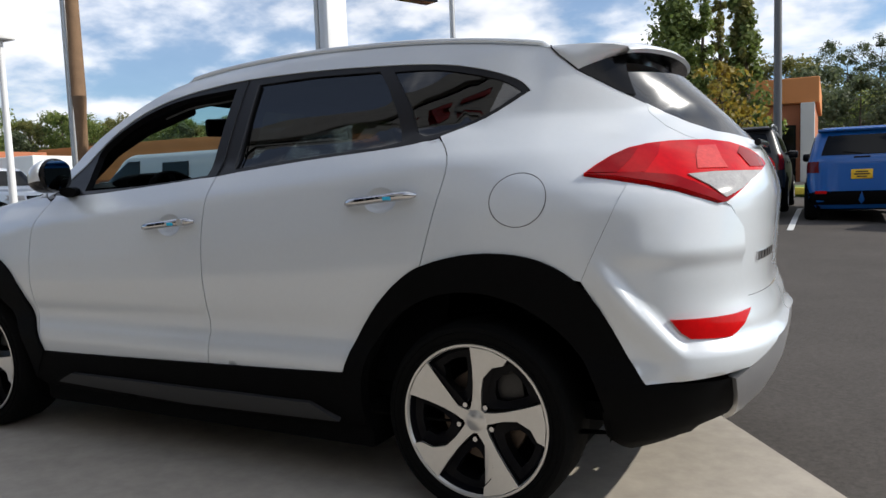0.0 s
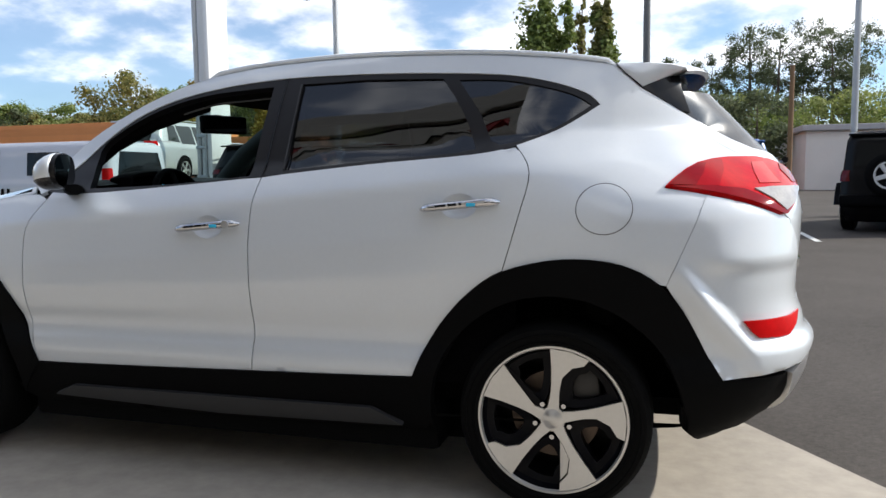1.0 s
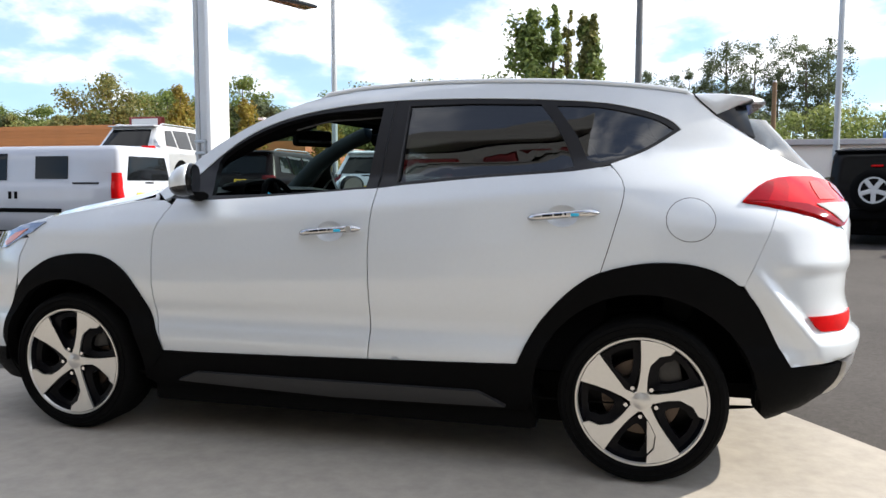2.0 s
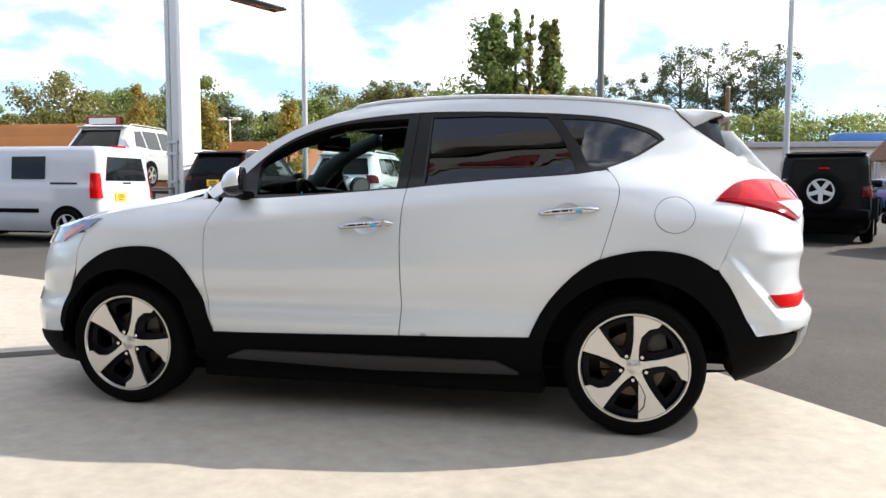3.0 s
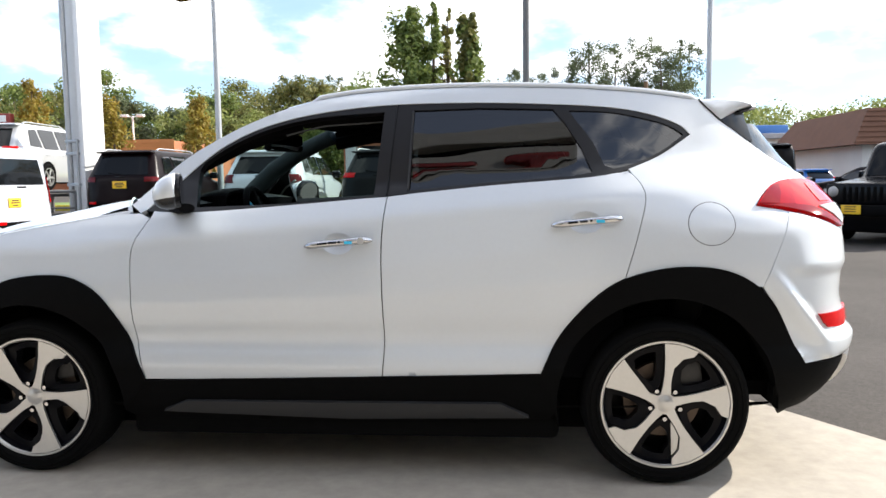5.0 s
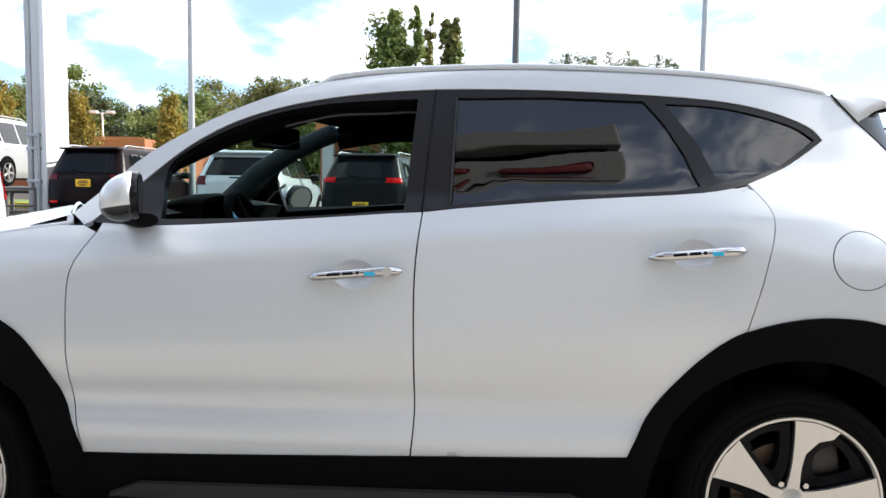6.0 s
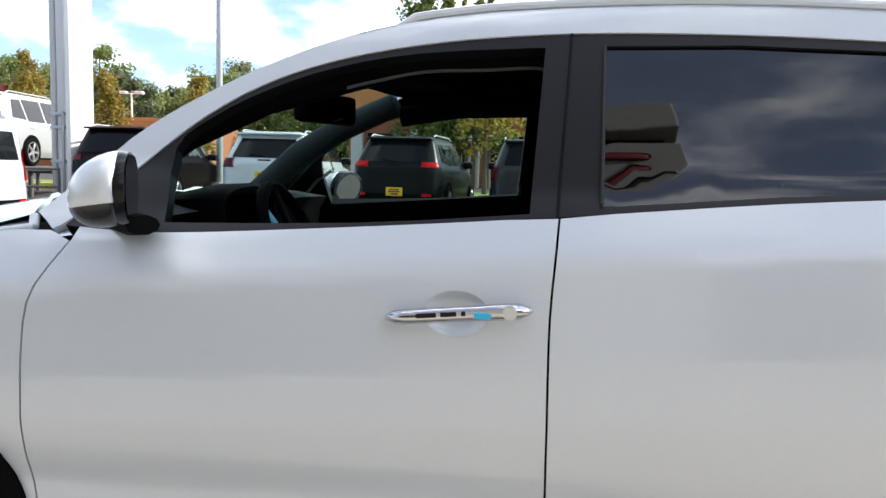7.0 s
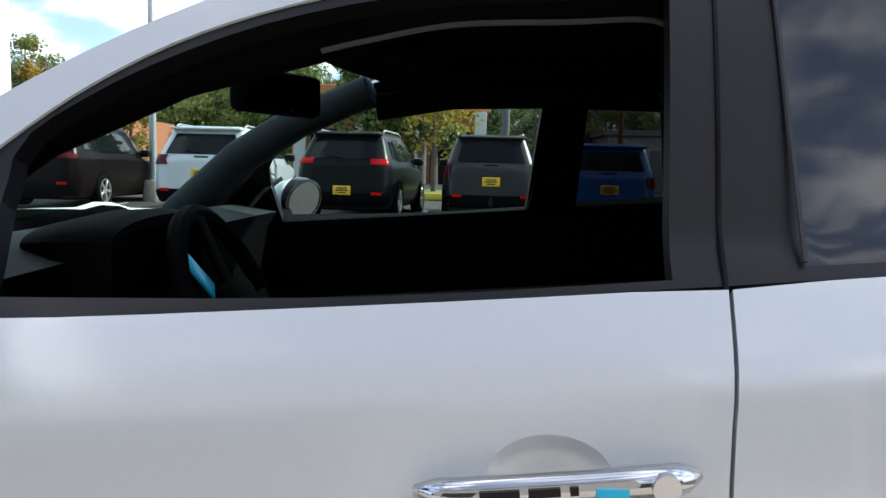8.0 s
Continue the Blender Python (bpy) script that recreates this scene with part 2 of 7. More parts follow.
def put_path(bm, pts, r, seg=8, flat=1.0):
    """A tube of radius r (or a list of radii) along points."""
    pts = [Vector(p) for p in pts]
    rings = []
    for i, p in enumerate(pts):
        d = (pts[min(i + 1, len(pts) - 1)] - pts[max(i - 1, 0)]).normalized()
        side = d.cross(Vector((0, 0, 1)))
        side = side.normalized() if side.length > 1e-4 else Vector((1, 0, 0))
        up = side.cross(d)
        rr = float(r[i] if isinstance(r, (list, tuple)) else r)
        rings.append([bm.verts.new(p + rr * (math.cos(2 * math.pi * k / seg) * side + flat * math.sin(2 * math.pi * k / seg) * up)) for k in range(seg)])
    for a, b in zip(rings, rings[1:]):
        for k in range(seg):
            bm.faces.new((a[k], a[(k + 1) % seg], b[(k + 1) % seg], b[k]))
    bm.faces.new(rings[0][::-1]); bm.faces.new(rings[-1])
    return rings


def lathe(bm, profile, seg=48, axis="Y", centre=(0, 0, 0)):
    """Turns a profile of (radius, along) round an axis."""
    rings = []
    for r, h in profile:
        ring = []
        for k in range(seg):
            a = 2 * math.pi * k / seg
            c, s = r * math.cos(a), r * math.sin(a)
            co = (c, h, s) if axis == "Y" else (c, s, h)
            ring.append(bm.verts.new(Vector(co) + Vector(centre)))
        rings.append(ring)
    for a, b in zip(rings, rings[1:]):
        for k in range(seg):
            bm.faces.new((a[k], a[(k + 1) % seg], b[(k + 1) % seg], b[k]))
    return rings


def curve(pts, per=6):
    """A smooth line through a few points."""
    out = []
    n = len(pts)
    P = [np.array(p, float) for p in pts]
    for i in range(n - 1):
        p0, p1, p2, p3 = P[max(i - 1, 0)], P[i], P[i + 1], P[min(i + 2, n - 1)]
        for k in range(per):
            t = k / per
            out.append(0.5 * (2 * p1 + (p2 - p0) * t + (2 * p0 - 5 * p1 + 4 * p2 - p3) * t * t + (3 * p1 - p0 - 3 * p2 + p3) * t ** 3))
    out.append(P[-1])
    return [tuple(p) for p in out]


def table(rows, blur=0.02):
    """A smooth function through rows of (z, value)."""
    zs = np.arange(rows[0][0] - 0.1, rows[-1][0] + 0.1, 0.005)
    v = np.interp(zs, [a for a, _ in rows], [b for _, b in rows])
    k = np.exp(-0.5 * (np.arange(-20, 21) * 0.005 / blur) ** 2)
    pad = np.pad(v, 20, mode="edge")
    v = np.convolve(pad, k / k.sum(), mode="valid")
    return lambda z: float(np.interp(z, zs, v))


def inside(points, loops):
    """Even-odd test of points against closed loops."""
    pts = np.asarray(points)
    hit = np.zeros(len(pts), bool)
    for loop in loops:
        a = np.asarray(loop)
        b = np.roll(a, -1, 0)
        for (x0, y0), (x1, y1) in zip(a, b):
            if y0 == y1:
                continue
            c = (pts[:, 1] < y0) != (pts[:, 1] < y1)
            hit ^= c & (pts[:, 0] < (x1 - x0) * (pts[:, 1] - y0) / (y1 - y0) + x0)
    return hit


def dense(loop, step):
    out = []
    for (x0, y0), (x1, y1) in zip(loop, loop[1:] + loop[:1]):
        n = max(1, int(math.hypot(x1 - x0, y1 - y0) / step + 0.5))
        out += [(x0 + (x1 - x0) * k / n, y0 + (y1 - y0) * k / n) for k in range(n)]
    return out


def shrink(loop, d):
    """The loop drawn in by d."""
    a = np.array(loop)
    area = 0.5 * np.sum(a[:, 0] * np.roll(a[:, 1], -1) - np.roll(a[:, 0], -1) * a[:, 1])
    t1 = a - np.roll(a, 1, 0); t2 = np.roll(a, -1, 0) - a
    t1 /= np.linalg.norm(t1, axis=1)[:, None] + 1e-9; t2 /= np.linalg.norm(t2, axis=1)[:, None] + 1e-9
    n1 = np.stack([-t1[:, 1], t1[:, 0]], 1); n2 = np.stack([-t2[:, 1], t2[:, 0]], 1)
    n = n1 + n2
    n /= np.maximum(np.sum(n * n1, 1), 0.5)[:, None] * 1.0
    n = n / np.maximum(1.0, np.linalg.norm(n, axis=1) / 2.0)[:, None]
    return [tuple(p) for p in a + n * d * (1 if area > 0 else -1)]


class Shell:
    """A car's skin: half width by place and height, closed front and rear by rounded ends.
    u runs along the side as x, and past the corners round to the middle; z is the height."""

    def __init__(self, width, xf, xr, xa, xb, n=3.0, rear=None):
        self.width, self.xf, self.xr, self.xa, self.xb, self.n, self.rear = width, xf, xr, xa, xb, n, rear or n

    def flat(self, u, z):
        if u > self.xb:
            c = self.xr(z) - self.xb
            f = min((u - self.xb) / c, math.pi / 2)
            r = (abs(math.cos(f)) ** self.rear + abs(math.sin(f)) ** self.rear) ** (-1 / self.rear)
            x = self.xb + c * r * math.sin(f)
            return x, self.width(min(x, self.xr(z)), z) * r * math.cos(f)
        if u < self.xa:
            c = self.xa - self.xf(z)
            f = min((self.xa - u) / c, math.pi / 2)
            r = (abs(math.cos(f)) ** self.n + abs(math.sin(f)) ** self.n) ** (-1 / self.n)
            x = self.xa - c * r * math.sin(f)
            return x, self.width(x, z) * r * math.cos(f)
        return u, self.width(u, z)

    def rear_end(self, z):
        return self.xb + (self.xr(z) - self.xb) * math.pi / 2

    def front_end(self, z):
        return self.xa - (self.xa - self.xf(z)) * math.pi / 2

    def u_of_x(self, x, z):
        if self.xa <= x <= self.xb:
            return x
        lo, hi = (self.xb, self.rear_end(z)) if x > self.xb else (self.xa, self.front_end(z))
        for _ in range(30):
            mid = (lo + hi) / 2
            if (self.flat(mid, z)[0] < x) == (x > self.xb):
                lo = mid
            else:
                hi = mid
        return (lo + hi) / 2

    def u_of_y(self, y, z, rear=True):
        lo, hi = (self.xb, self.rear_end(z)) if rear else (self.xa, self.front_end(z))
        for _ in range(30):
            mid = (lo + hi) / 2
            if self.flat(mid, z)[1] > y:
                lo = mid
            else:
                hi = mid
        return (lo + hi) / 2

    def at(self, u, z, off=0.0):
        """Point and normal on the near side (y below 0), lifted by off."""
        e = 0.004
        x, y = self.flat(u, z)
        a, b = self.flat(u - e, z), self.flat(u + e, z)
        c, d = self.flat(u, z - e), self.flat(u, z + e)
        du = Vector((b[0] - a[0], -(b[1] - a[1]), 0))
        dz = Vector((d[0] - c[0], -(d[1] - c[1]), 2 * e))
        n = du.cross(dz)
        n = n.normalized() if n.length > 1e-9 else Vector((0, -1, 0))
        return Vector((x, -y, z)) + n * off, n


def panel(shell, name, loop, mat, parent, off=0.0, holes=(), gap=0.0023, depth=0.018, step=0.05, edge=0.03, label="", flip=False, shape=None, roundoff=0.0):
    """A panel cut from the skin along a loop of (u, z), with a returned edge, as one mesh. flip: on the other side of the car."""
    loop = dense(loop, edge)
    if gap:
        loop = shrink(loop, gap)
    holes = [dense(h, edge) for h in holes]
    if gap:
        holes = [shrink(h, -gap) for h in holes]
    loops = [loop] + holes
    verts, edges, bounds = [], [], []
    for lp in loops:
        s = len(verts)
        verts += lp
        edges += [(s + k, s + (k + 1) % len(lp)) for k in range(len(lp))]
        bounds.append((s, len(lp)))
    a = np.array(loop)
    gx, gz = np.arange(a[:, 0].min(), a[:, 0].max(), step), np.arange(a[:, 1].min(), a[:, 1].max(), step * 0.8)
    grid = np.array([(x + (0.5 * step if j % 2 else 0), z) for j, z in enumerate(gz) for x in gx])
    if len(grid):
        keep = inside(grid, loops)
        grid = grid[keep]
        b = np.array(verts)
        if len(grid):
            dist = np.min(np.hypot(grid[:, None, 0] - b[None, :, 0], grid[:, None, 1] - b[None, :, 1]), axis=1)
            grid = grid[dist > step * 0.45]
    verts = verts + [tuple(p) for p in grid]
    from mathutils.geometry import delaunay_2d_cdt
    vo, _, fo, vorig, _, _ = delaunay_2d_cdt([Vector(v) for v in verts], edges, [], 0, 1e-6)
    tri = [f for f in fo if len(f) == 3]
    cen = np.array([sum((vo[i] for i in f), Vector((0, 0))) / 3 for f in tri])
    ok = inside(cen, loops)
    sy = -1 if flip else 1
    co, no = [], []
    for v in vo:
        extra = shape(v[0], v[1]) if shape else 0.0
        if roundoff:
            q = np.array(v)
            dmin = min(float(np.min(np.hypot(*(np.array(lp) - q).T))) for lp in loops)
            if dmin < roundoff:
                extra -= roundoff * (1 - math.sqrt(max(0.0, 1 - (1 - dmin / roundoff) ** 2))) * 0.6
        p, n = shell.at(v[0], v[1], off + extra)
        co.append(Vector((p.x, p.y * sy, p.z))); no.append(Vector((n.x, n.y * sy, n.z)))
    faces = []
    for f, good in zip(tri, ok):
        if good:
            n = (co[f[1]] - co[f[0]]).cross(co[f[2]] - co[f[0]])
            faces.append(tuple(f) if n.dot(no[f[0]]) > 0 else tuple(f)[::-1])
    # returned edge
    index = {}
    for i, src in enumerate(vorig):
        for s in src:
            index[s] = i
    base = len(co)
    wall = []
    for s, n in bounds:
        ring = [index[s + k] for k in range(n)]
        top = [len(co) + k for k in range(n)]
        co += [co[i] for i in ring]
        low = [len(co) + k for k in range(n)]
        co += [co[i] - no[i] * depth for i in ring]
        for k in range(n):
            wall.append((top[k], top[(k + 1) % n], low[(k + 1) % n], low[k]))
    me = bpy.data.meshes.new(name)
    me.from_pydata([tuple(c) for c in co], [], faces + wall)
    me.materials.append(mat)
    if not shape and not roundoff:
        nl = [tuple(n) for n in no]
        me.shade_smooth()
        me.update()
        split = [None] * len(me.loops)
        for poly in me.polygons:
            for li in poly.loop_indices:
                vi = me.loops[li].vertex_index
                split[li] = nl[vi] if vi < base else tuple(poly.normal)
        me.normals_split_custom_set(split)
    else:
        me.shade_smooth()
    ob = new(name, me)
    ob.parent = parent
    if label:
        ob["label"] = label
    return ob


def loft(bm, rows, close=False):
    """A sheet through rows of points."""
    vs = [[bm.verts.new(p) for p in row] for row in rows]
    for a, b in zip(vs, vs[1:]):
        n = len(a)
        for k in range(n if close else n - 1):
            bm.faces.new((a[k], a[(k + 1) % n], b[(k + 1) % n], b[k]))
    return vs


def bars(bm, x0, x1, z0, z1, y, rows=(0.5,), thick=0.25):
    """Plain bars where writing stands."""
    for r in rows:
        zc = z0 + (z1 - z0) * r
        h = (z1 - z0) * thick / 2
        put_box(bm, x0, x1, y - 0.001, y + 0.001, zc - h, zc + h)
# ---- the white car ----
WIDE = table([(0.15, 0.78), (0.22, 0.82), (0.30, 0.868), (0.38, 0.888), (0.44, 0.901), (0.485, 0.908), (0.535, 0.902), (0.565, 0.889), (0.615, 0.889), (0.68, 0.904), (0.78, 0.916), (0.90, 0.911),
              (1.00, 0.895), (1.08, 0.879), (1.105, 0.866), (1.19, 0.806), (1.22, 0.778), (1.30, 0.747), (1.38, 0.713), (1.46, 0.676), (1.55, 0.631), (1.60, 0.604), (1.635, 0.568), (1.66, 0.51), (1.70, 0.44)], 0.009)
TAPER = table([(0.4, 0.035), (0.8, 0.035), (1.08, 0.07), (1.3, 0.42), (1.5, 0.33), (1.7, 0.28)], 0.04)


def nose_in(x, z):
    """How far the cabin sides draw in towards the windscreen."""
    return 0.065 * min(0.0, max(x, -2.3) + 1.2) ** 2 * min(1.0, max(0.0, (z - 1.12) / 0.15))


def slide(pts):
    return [(x - 0.28 * nose_in(x, z), z + 0.06 * nose_in(x, z)) for x, z in pts]


def car_width(x, z):
    lift = 0.085 * (min(max(x, -2.6), 0.2) + 1.2) * min(1.0, max(0.0, (z - 0.6) / 0.3))
    return WIDE(z - lift) - TAPER(z) * max(0.0, x + 0.4) ** 2 - 0.03 * max(0.0, -2.1 - x) ** 2 - nose_in(x, z)


CAR = Shell(car_width,
            table([(0.15, -3.42), (0.24, -3.51), (0.33, -3.53), (0.48, -3.53), (0.62, -3.485), (0.76, -3.455), (0.86, -3.41), (0.95, -3.35), (1.1, -3.33), (1.6, -3.33)], 0.03),
            table([(0.18, 0.46), (0.24, 0.54), (0.27, 0.64), (0.31, 0.74), (0.38, 0.82), (0.47, 0.868), (0.56, 0.883), (0.66, 0.878), (0.70, 0.858), (0.75, 0.845), (0.92, 0.858), (1.05, 0.868), (1.12, 0.85), (1.2, 0.815), (1.25, 0.775), (1.3, 0.730),
                   (1.42, 0.612), (1.5, 0.53), (1.56, 0.485), (1.70, 0.44)], 0.02), -2.75, 0.15, 3.1, 3.3)


def X(pts):
    """Side-view points (x, z) laid on the skin."""
    return [(CAR.u_of_x(x, z), z) for x, z in pts]


def Y(y, z, rear=True):
    return (CAR.u_of_y(y, z, rear), z)


def build_hero():
    car = thing("car", "white compact crossover with black wheel-arch cladding, parked on the concrete slab", "car")
    belt = curve([(-2.174, 1.131), (-1.946, 1.124), (-1.535, 1.150), (-1.123, 1.183), (-0.698, 1.222), (-0.289, 1.251), (-0.141, 1.279)], 4)
    tail = curve([(-0.141, 1.279), (0.0, 1.336), (0.135, 1.422)], 4)
    dlo_top = curve(slide([(0.135, 1.422), (0.085, 1.465), (-0.048, 1.511), (-0.232, 1.542), (-0.596, 1.566), (-0.893, 1.574), (-1.141, 1.571), (-1.388, 1.55), (-1.588, 1.514), (-1.748, 1.462), (-1.871, 1.395), (-1.974, 1.314), (-2.097, 1.203), (-2.174, 1.131)]), 4)
    dlo = belt + tail[1:] + dlo_top[1:-1]
    roofline = curve(slide([(-2.247, 1.152), (-2.072, 1.319), (-1.887, 1.44), (-1.706, 1.526), (-1.536, 1.585), (-1.366, 1.618), (-1.207, 1.634), (-0.892, 1.643), (-0.585, 1.636), (-0.289, 1.62), (-0.001, 1.594), (0.184, 1.568)]), 4)
    hoodline = curve([(-3.01, 0.979), (-2.791, 1.034), (-2.474, 1.088), (-2.247, 1.124)], 4)
    fseam = curve([(-2.143, 1.1), (-2.198, 0.976), (-2.197, 0.81), (-2.191, 0.624), (-2.154, 0.422)], 4)
    dseam = curve([(-1.123, 1.18), (-1.139, 0.992), (-1.137, 0.753), (-1.134, 0.572), (-1.145, 0.441)], 4)
    rseam = curve([(-0.141, 1.279), (-0.083, 1.183), (-0.114, 1.031), (-0.167, 0.849)], 4)
    arch_r = curve([(-0.498, 0.461), (-0.442, 0.58), (-0.37, 0.683), (-0.272, 0.783), (-0.167, 0.849), (-0.013, 0.888), (0.121, 0.893), (0.228, 0.876), (0.32, 0.834), (0.399, 0.761), (0.454, 0.67), (0.501, 0.573), (0.547, 0.499)], 3)
    arch_f = curve([(-3.101, 0.432), (-3.044, 0.582), (-2.945, 0.714), (-2.838, 0.799), (-2.72, 0.849), (-2.564, 0.864), (-2.441, 0.846), (-2.334, 0.78), (-2.256, 0.671), (-2.2, 0.547), (-2.154, 0.42)], 3)
    k_r = min(range(len(arch_r)), key=lambda i: abs(arch_r[i][0] + 0.166))
    k_s = min(range(len(arch_r)), key=lambda i: abs(arch_r[i][0] - 0.370))

    def opening(cx, r, a0, a1, n=28, flat=1.0):
        return [(cx + r * math.cos(math.radians(a0 + (a1 - a0) * k / n)), 0.335 + flat * r * math.sin(math.radians(a0 + (a1 - a0) * k / n))) for k in range(n + 1)]

    light_top = [(0.357, 1.127), (0.387, 1.156), (0.422, 1.184), (0.462, 1.206), (0.511, 1.219), (0.57, 1.226)]
    light_low = [(0.63, 1.073), (0.55, 1.094), (0.46, 1.112)]
    lamp_in = [Y(0.42, 1.228), Y(0.355, 1.219), Y(0.29, 1.193), Y(0.245, 1.158), Y(0.25, 1.142), Y(0.33, 1.124), Y(0.46, 1.096), Y(0.56, 1.062), Y(0.635, 1.032), Y(0.657, 1.030)]
    lamp = X(light_top) + lamp_in + X(light_low)
    hatch_side = [(0.184, 1.568), (0.214, 1.537), (0.275, 1.483), (0.346, 1.441), (0.416, 1.400), (0.477, 1.364), (0.487, 1.334), (0.542, 1.286), (0.605, 1.250), (0.645, 1.234)]

    for flip in (False, True):
        kw = dict(flip=flip)
        P = lambda name, loop, mat, **k: panel(CAR, name, loop, mat, car, **{**kw, **k})
        fender = X(fseam[::-1] + [(-2.196, 1.12)] + hoodline[::-1][1:] + [(-2.921, 0.934), (-2.96, 0.847), (-2.971, 0.732)] + [p for p in arch_f if p[0] > -3.0])
        P("front_fender", fender, PAINT_WHITE)
        fdoor_bottom = [(-2.153 + k * (1.008) / 6, 0.420 + 0.02 * k / 6) for k in range(7)]
        fd = [p for p in belt if -2.14 < p[0] < -1.13]
        bowl = lambda cx, cz: [(cx + 0.062 * math.cos(a), cz + 0.042 * math.sin(a)) for a in np.linspace(0, 2 * math.pi, 33)[:-1]]
        P("front_door", X(fseam + fdoor_bottom[1:] + dseam[::-1][1:] + fd[::-1]), PAINT_WHITE, step=0.03, holes=[bowl(-1.319, 0.992)])
        rd_bottom = [(-1.145 + k * 0.648 / 5, 0.440 + 0.021 * k / 5) for k in range(6)]
        rd_top = [p for p in belt if -1.12 < p[0] < -0.15]
        P("rear_door", X(dseam + rd_bottom[1:] + arch_r[1:k_r] + rseam[::-1][:-1] + [q for q in rd_top if q[0] < -0.175][::-1]), PAINT_WHITE, step=0.03, holes=[bowl(-0.322, 1.070)])
        side = X(roofline) + X(hatch_side[1:]) + X(light_top[::-1]) + X([(0.46, 1.110), (0.492, 1.102), (0.454, 1.004), (0.369, 0.809)]) + X(arch_r[k_r:k_s][::-1]) + X(rseam[::-1][1:]) + X(tail[1:]) + X(dlo_top[1:]) + X([(-2.196, 1.12)])
        P("quarter_panel", side, PAINT_WHITE, step=0.04, gap=0.0007)
        P("door_corner", X([(-0.249, 1.249), (-0.178, 1.266), (-0.143, 1.274), (-0.112, 1.233), (-0.17, 1.214)]), PAINT_WHITE, off=-0.004, gap=0.0, depth=0.004)
        P("fuel_flap", [(0.168 + 0.089 * math.cos(a), 1.060 + 0.082 * math.sin(a)) for a in np.linspace(0, 2 * math.pi, 40)[:-1]], PAINT_WHITE, off=0.0012, gap=0.0, depth=0.001)
        ring = bmesh.new()
        pts = [CAR.at(0.168 + 0.091 * math.cos(a), 1.060 + 0.084 * math.sin(a), 0.0)[0] for a in np.linspace(0, 2 * math.pi, 49)]
        put_path(ring, [(p.x, -p.y if flip else p.y, p.z) for p in pts], 0.0013, 6)
        part("flap_gap", ring, GAP_GREY, car, "thin dark gap round the fuel flap")
        if flip:
            bpy.data.objects.remove(bpy.data.objects["fuel_flap.001"]); bpy.data.objects.remove(bpy.data.objects["flap_gap.001"])
        bumper = X([(0.492, 1.102), (0.55, 1.090), (0.63, 1.069)]) + [Y(0.657, 1.026), Y(0.62, 1.018), Y(0.57, 0.95), Y(0.56, 0.80), Y(0.52, 0.73), Y(0.0, 0.715), Y(0.0, 0.60), Y(0.42, 0.585), Y(0.60, 0.525)] + X([(0.547, 0.499), (0.501, 0.573), (0.454, 0.67), (0.399, 0.761), (0.369, 0.809), (0.454, 1.004)])
        def sculpt(u, z):
            """A lit ledge that runs down from the wheel arch and under the reflector, and a crease above it."""
            x = CAR.flat(u, z)[0]
            line = max(0.887 - 1.17 * (x - 0.425), 0.632)
            ease = lambda v: min(1.0, max(0.0, v)) ** 2 * (3 - 2 * min(1.0, max(0.0, v)))
            ledge = 0.034 * ease((line - z) / 0.055) * (1 - 0.7 * ease((line - 0.06 - z) / 0.12)) * ease((x - 0.37) / 0.12)
            ridge = 0.013 * min(1.0, max(0.0, (1.01 - z) / 0.12)) * (1 - ease((0.888 - z) / 0.05)) * ease((x - 0.46) / 0.08)
            return ledge + ridge
        P("rear_bumper", bumper, PAINT_WHITE, off=0.001, step=0.018, edge=0.02, gap=0.0003, shape=sculpt)
        P("lamp_seat", X([(0.375, 1.124), (0.462, 1.198), (0.57, 1.219)]) + [Y(0.36, 1.215), Y(0.20, 1.19), Y(0.20, 0.90), Y(0.60, 0.88)] + X([(0.497, 1.033)]), PAINT_WHITE, off=-0.006, gap=0.0)
        P("rear_reflector", X([(0.612, 0.690), (0.640, 0.650), (0.664, 0.630)]) + [Y(0.690, 0.624), Y(0.650, 0.624), Y(0.60, 0.652), Y(0.54, 0.694), Y(0.62, 0.688), Y(0.70, 0.688)], LENS_RED, off=0.010, gap=0, depth=0.012, step=0.03, edge=0.02, label="red rear bumper reflector")
        tl = P("tail_light", lamp, LENS_RED, off=0.010, gap=0.002, depth=0.03, step=0.03, label="red swept-back tail light")
        panel(CAR, "lamp_lower_band", X([(0.374, 1.125), (0.504, 1.125)]) + [Y(0.70, 1.113), Y(0.685, 1.088), Y(0.655, 1.050), Y(0.56, 1.070), Y(0.635, 1.035), Y(0.657, 1.033)] + X([(0.63, 1.076), (0.55, 1.097), (0.46, 1.115)]), LENS_DEEP, tl, off=0.0125, gap=0.0, depth=0.004, step=0.03, **kw)
        panel(CAR, "lamp_dark_tip", X([(0.368, 1.129), (0.422, 1.178), (0.462, 1.200), (0.506, 1.213), (0.545, 1.217), (0.550, 1.180), (0.530, 1.124)]), LENS_MID, tl, off=0.0122, gap=0.0, depth=0.004, step=0.03, **kw)
        panel(CAR, "lamp_dark_tip", X([(0.368, 1.129), (0.422, 1.178), (0.462, 1.200), (0.490, 1.200), (0.480, 1.165), (0.455, 1.126)]), LENS_DEEP, tl, off=0.0135, gap=0.0, depth=0.004, step=0.03, **kw)
        panel(CAR, "lamp_cell", [Y(0.625, 1.130), Y(0.56, 1.172), Y(0.50, 1.203), Y(0.44, 1.205), Y(0.50, 1.160), Y(0.53, 1.130)], LENS_PINK, tl, off=0.0125, gap=0.0, depth=0.004, step=0.03, label="paler red lamp cell", **kw)
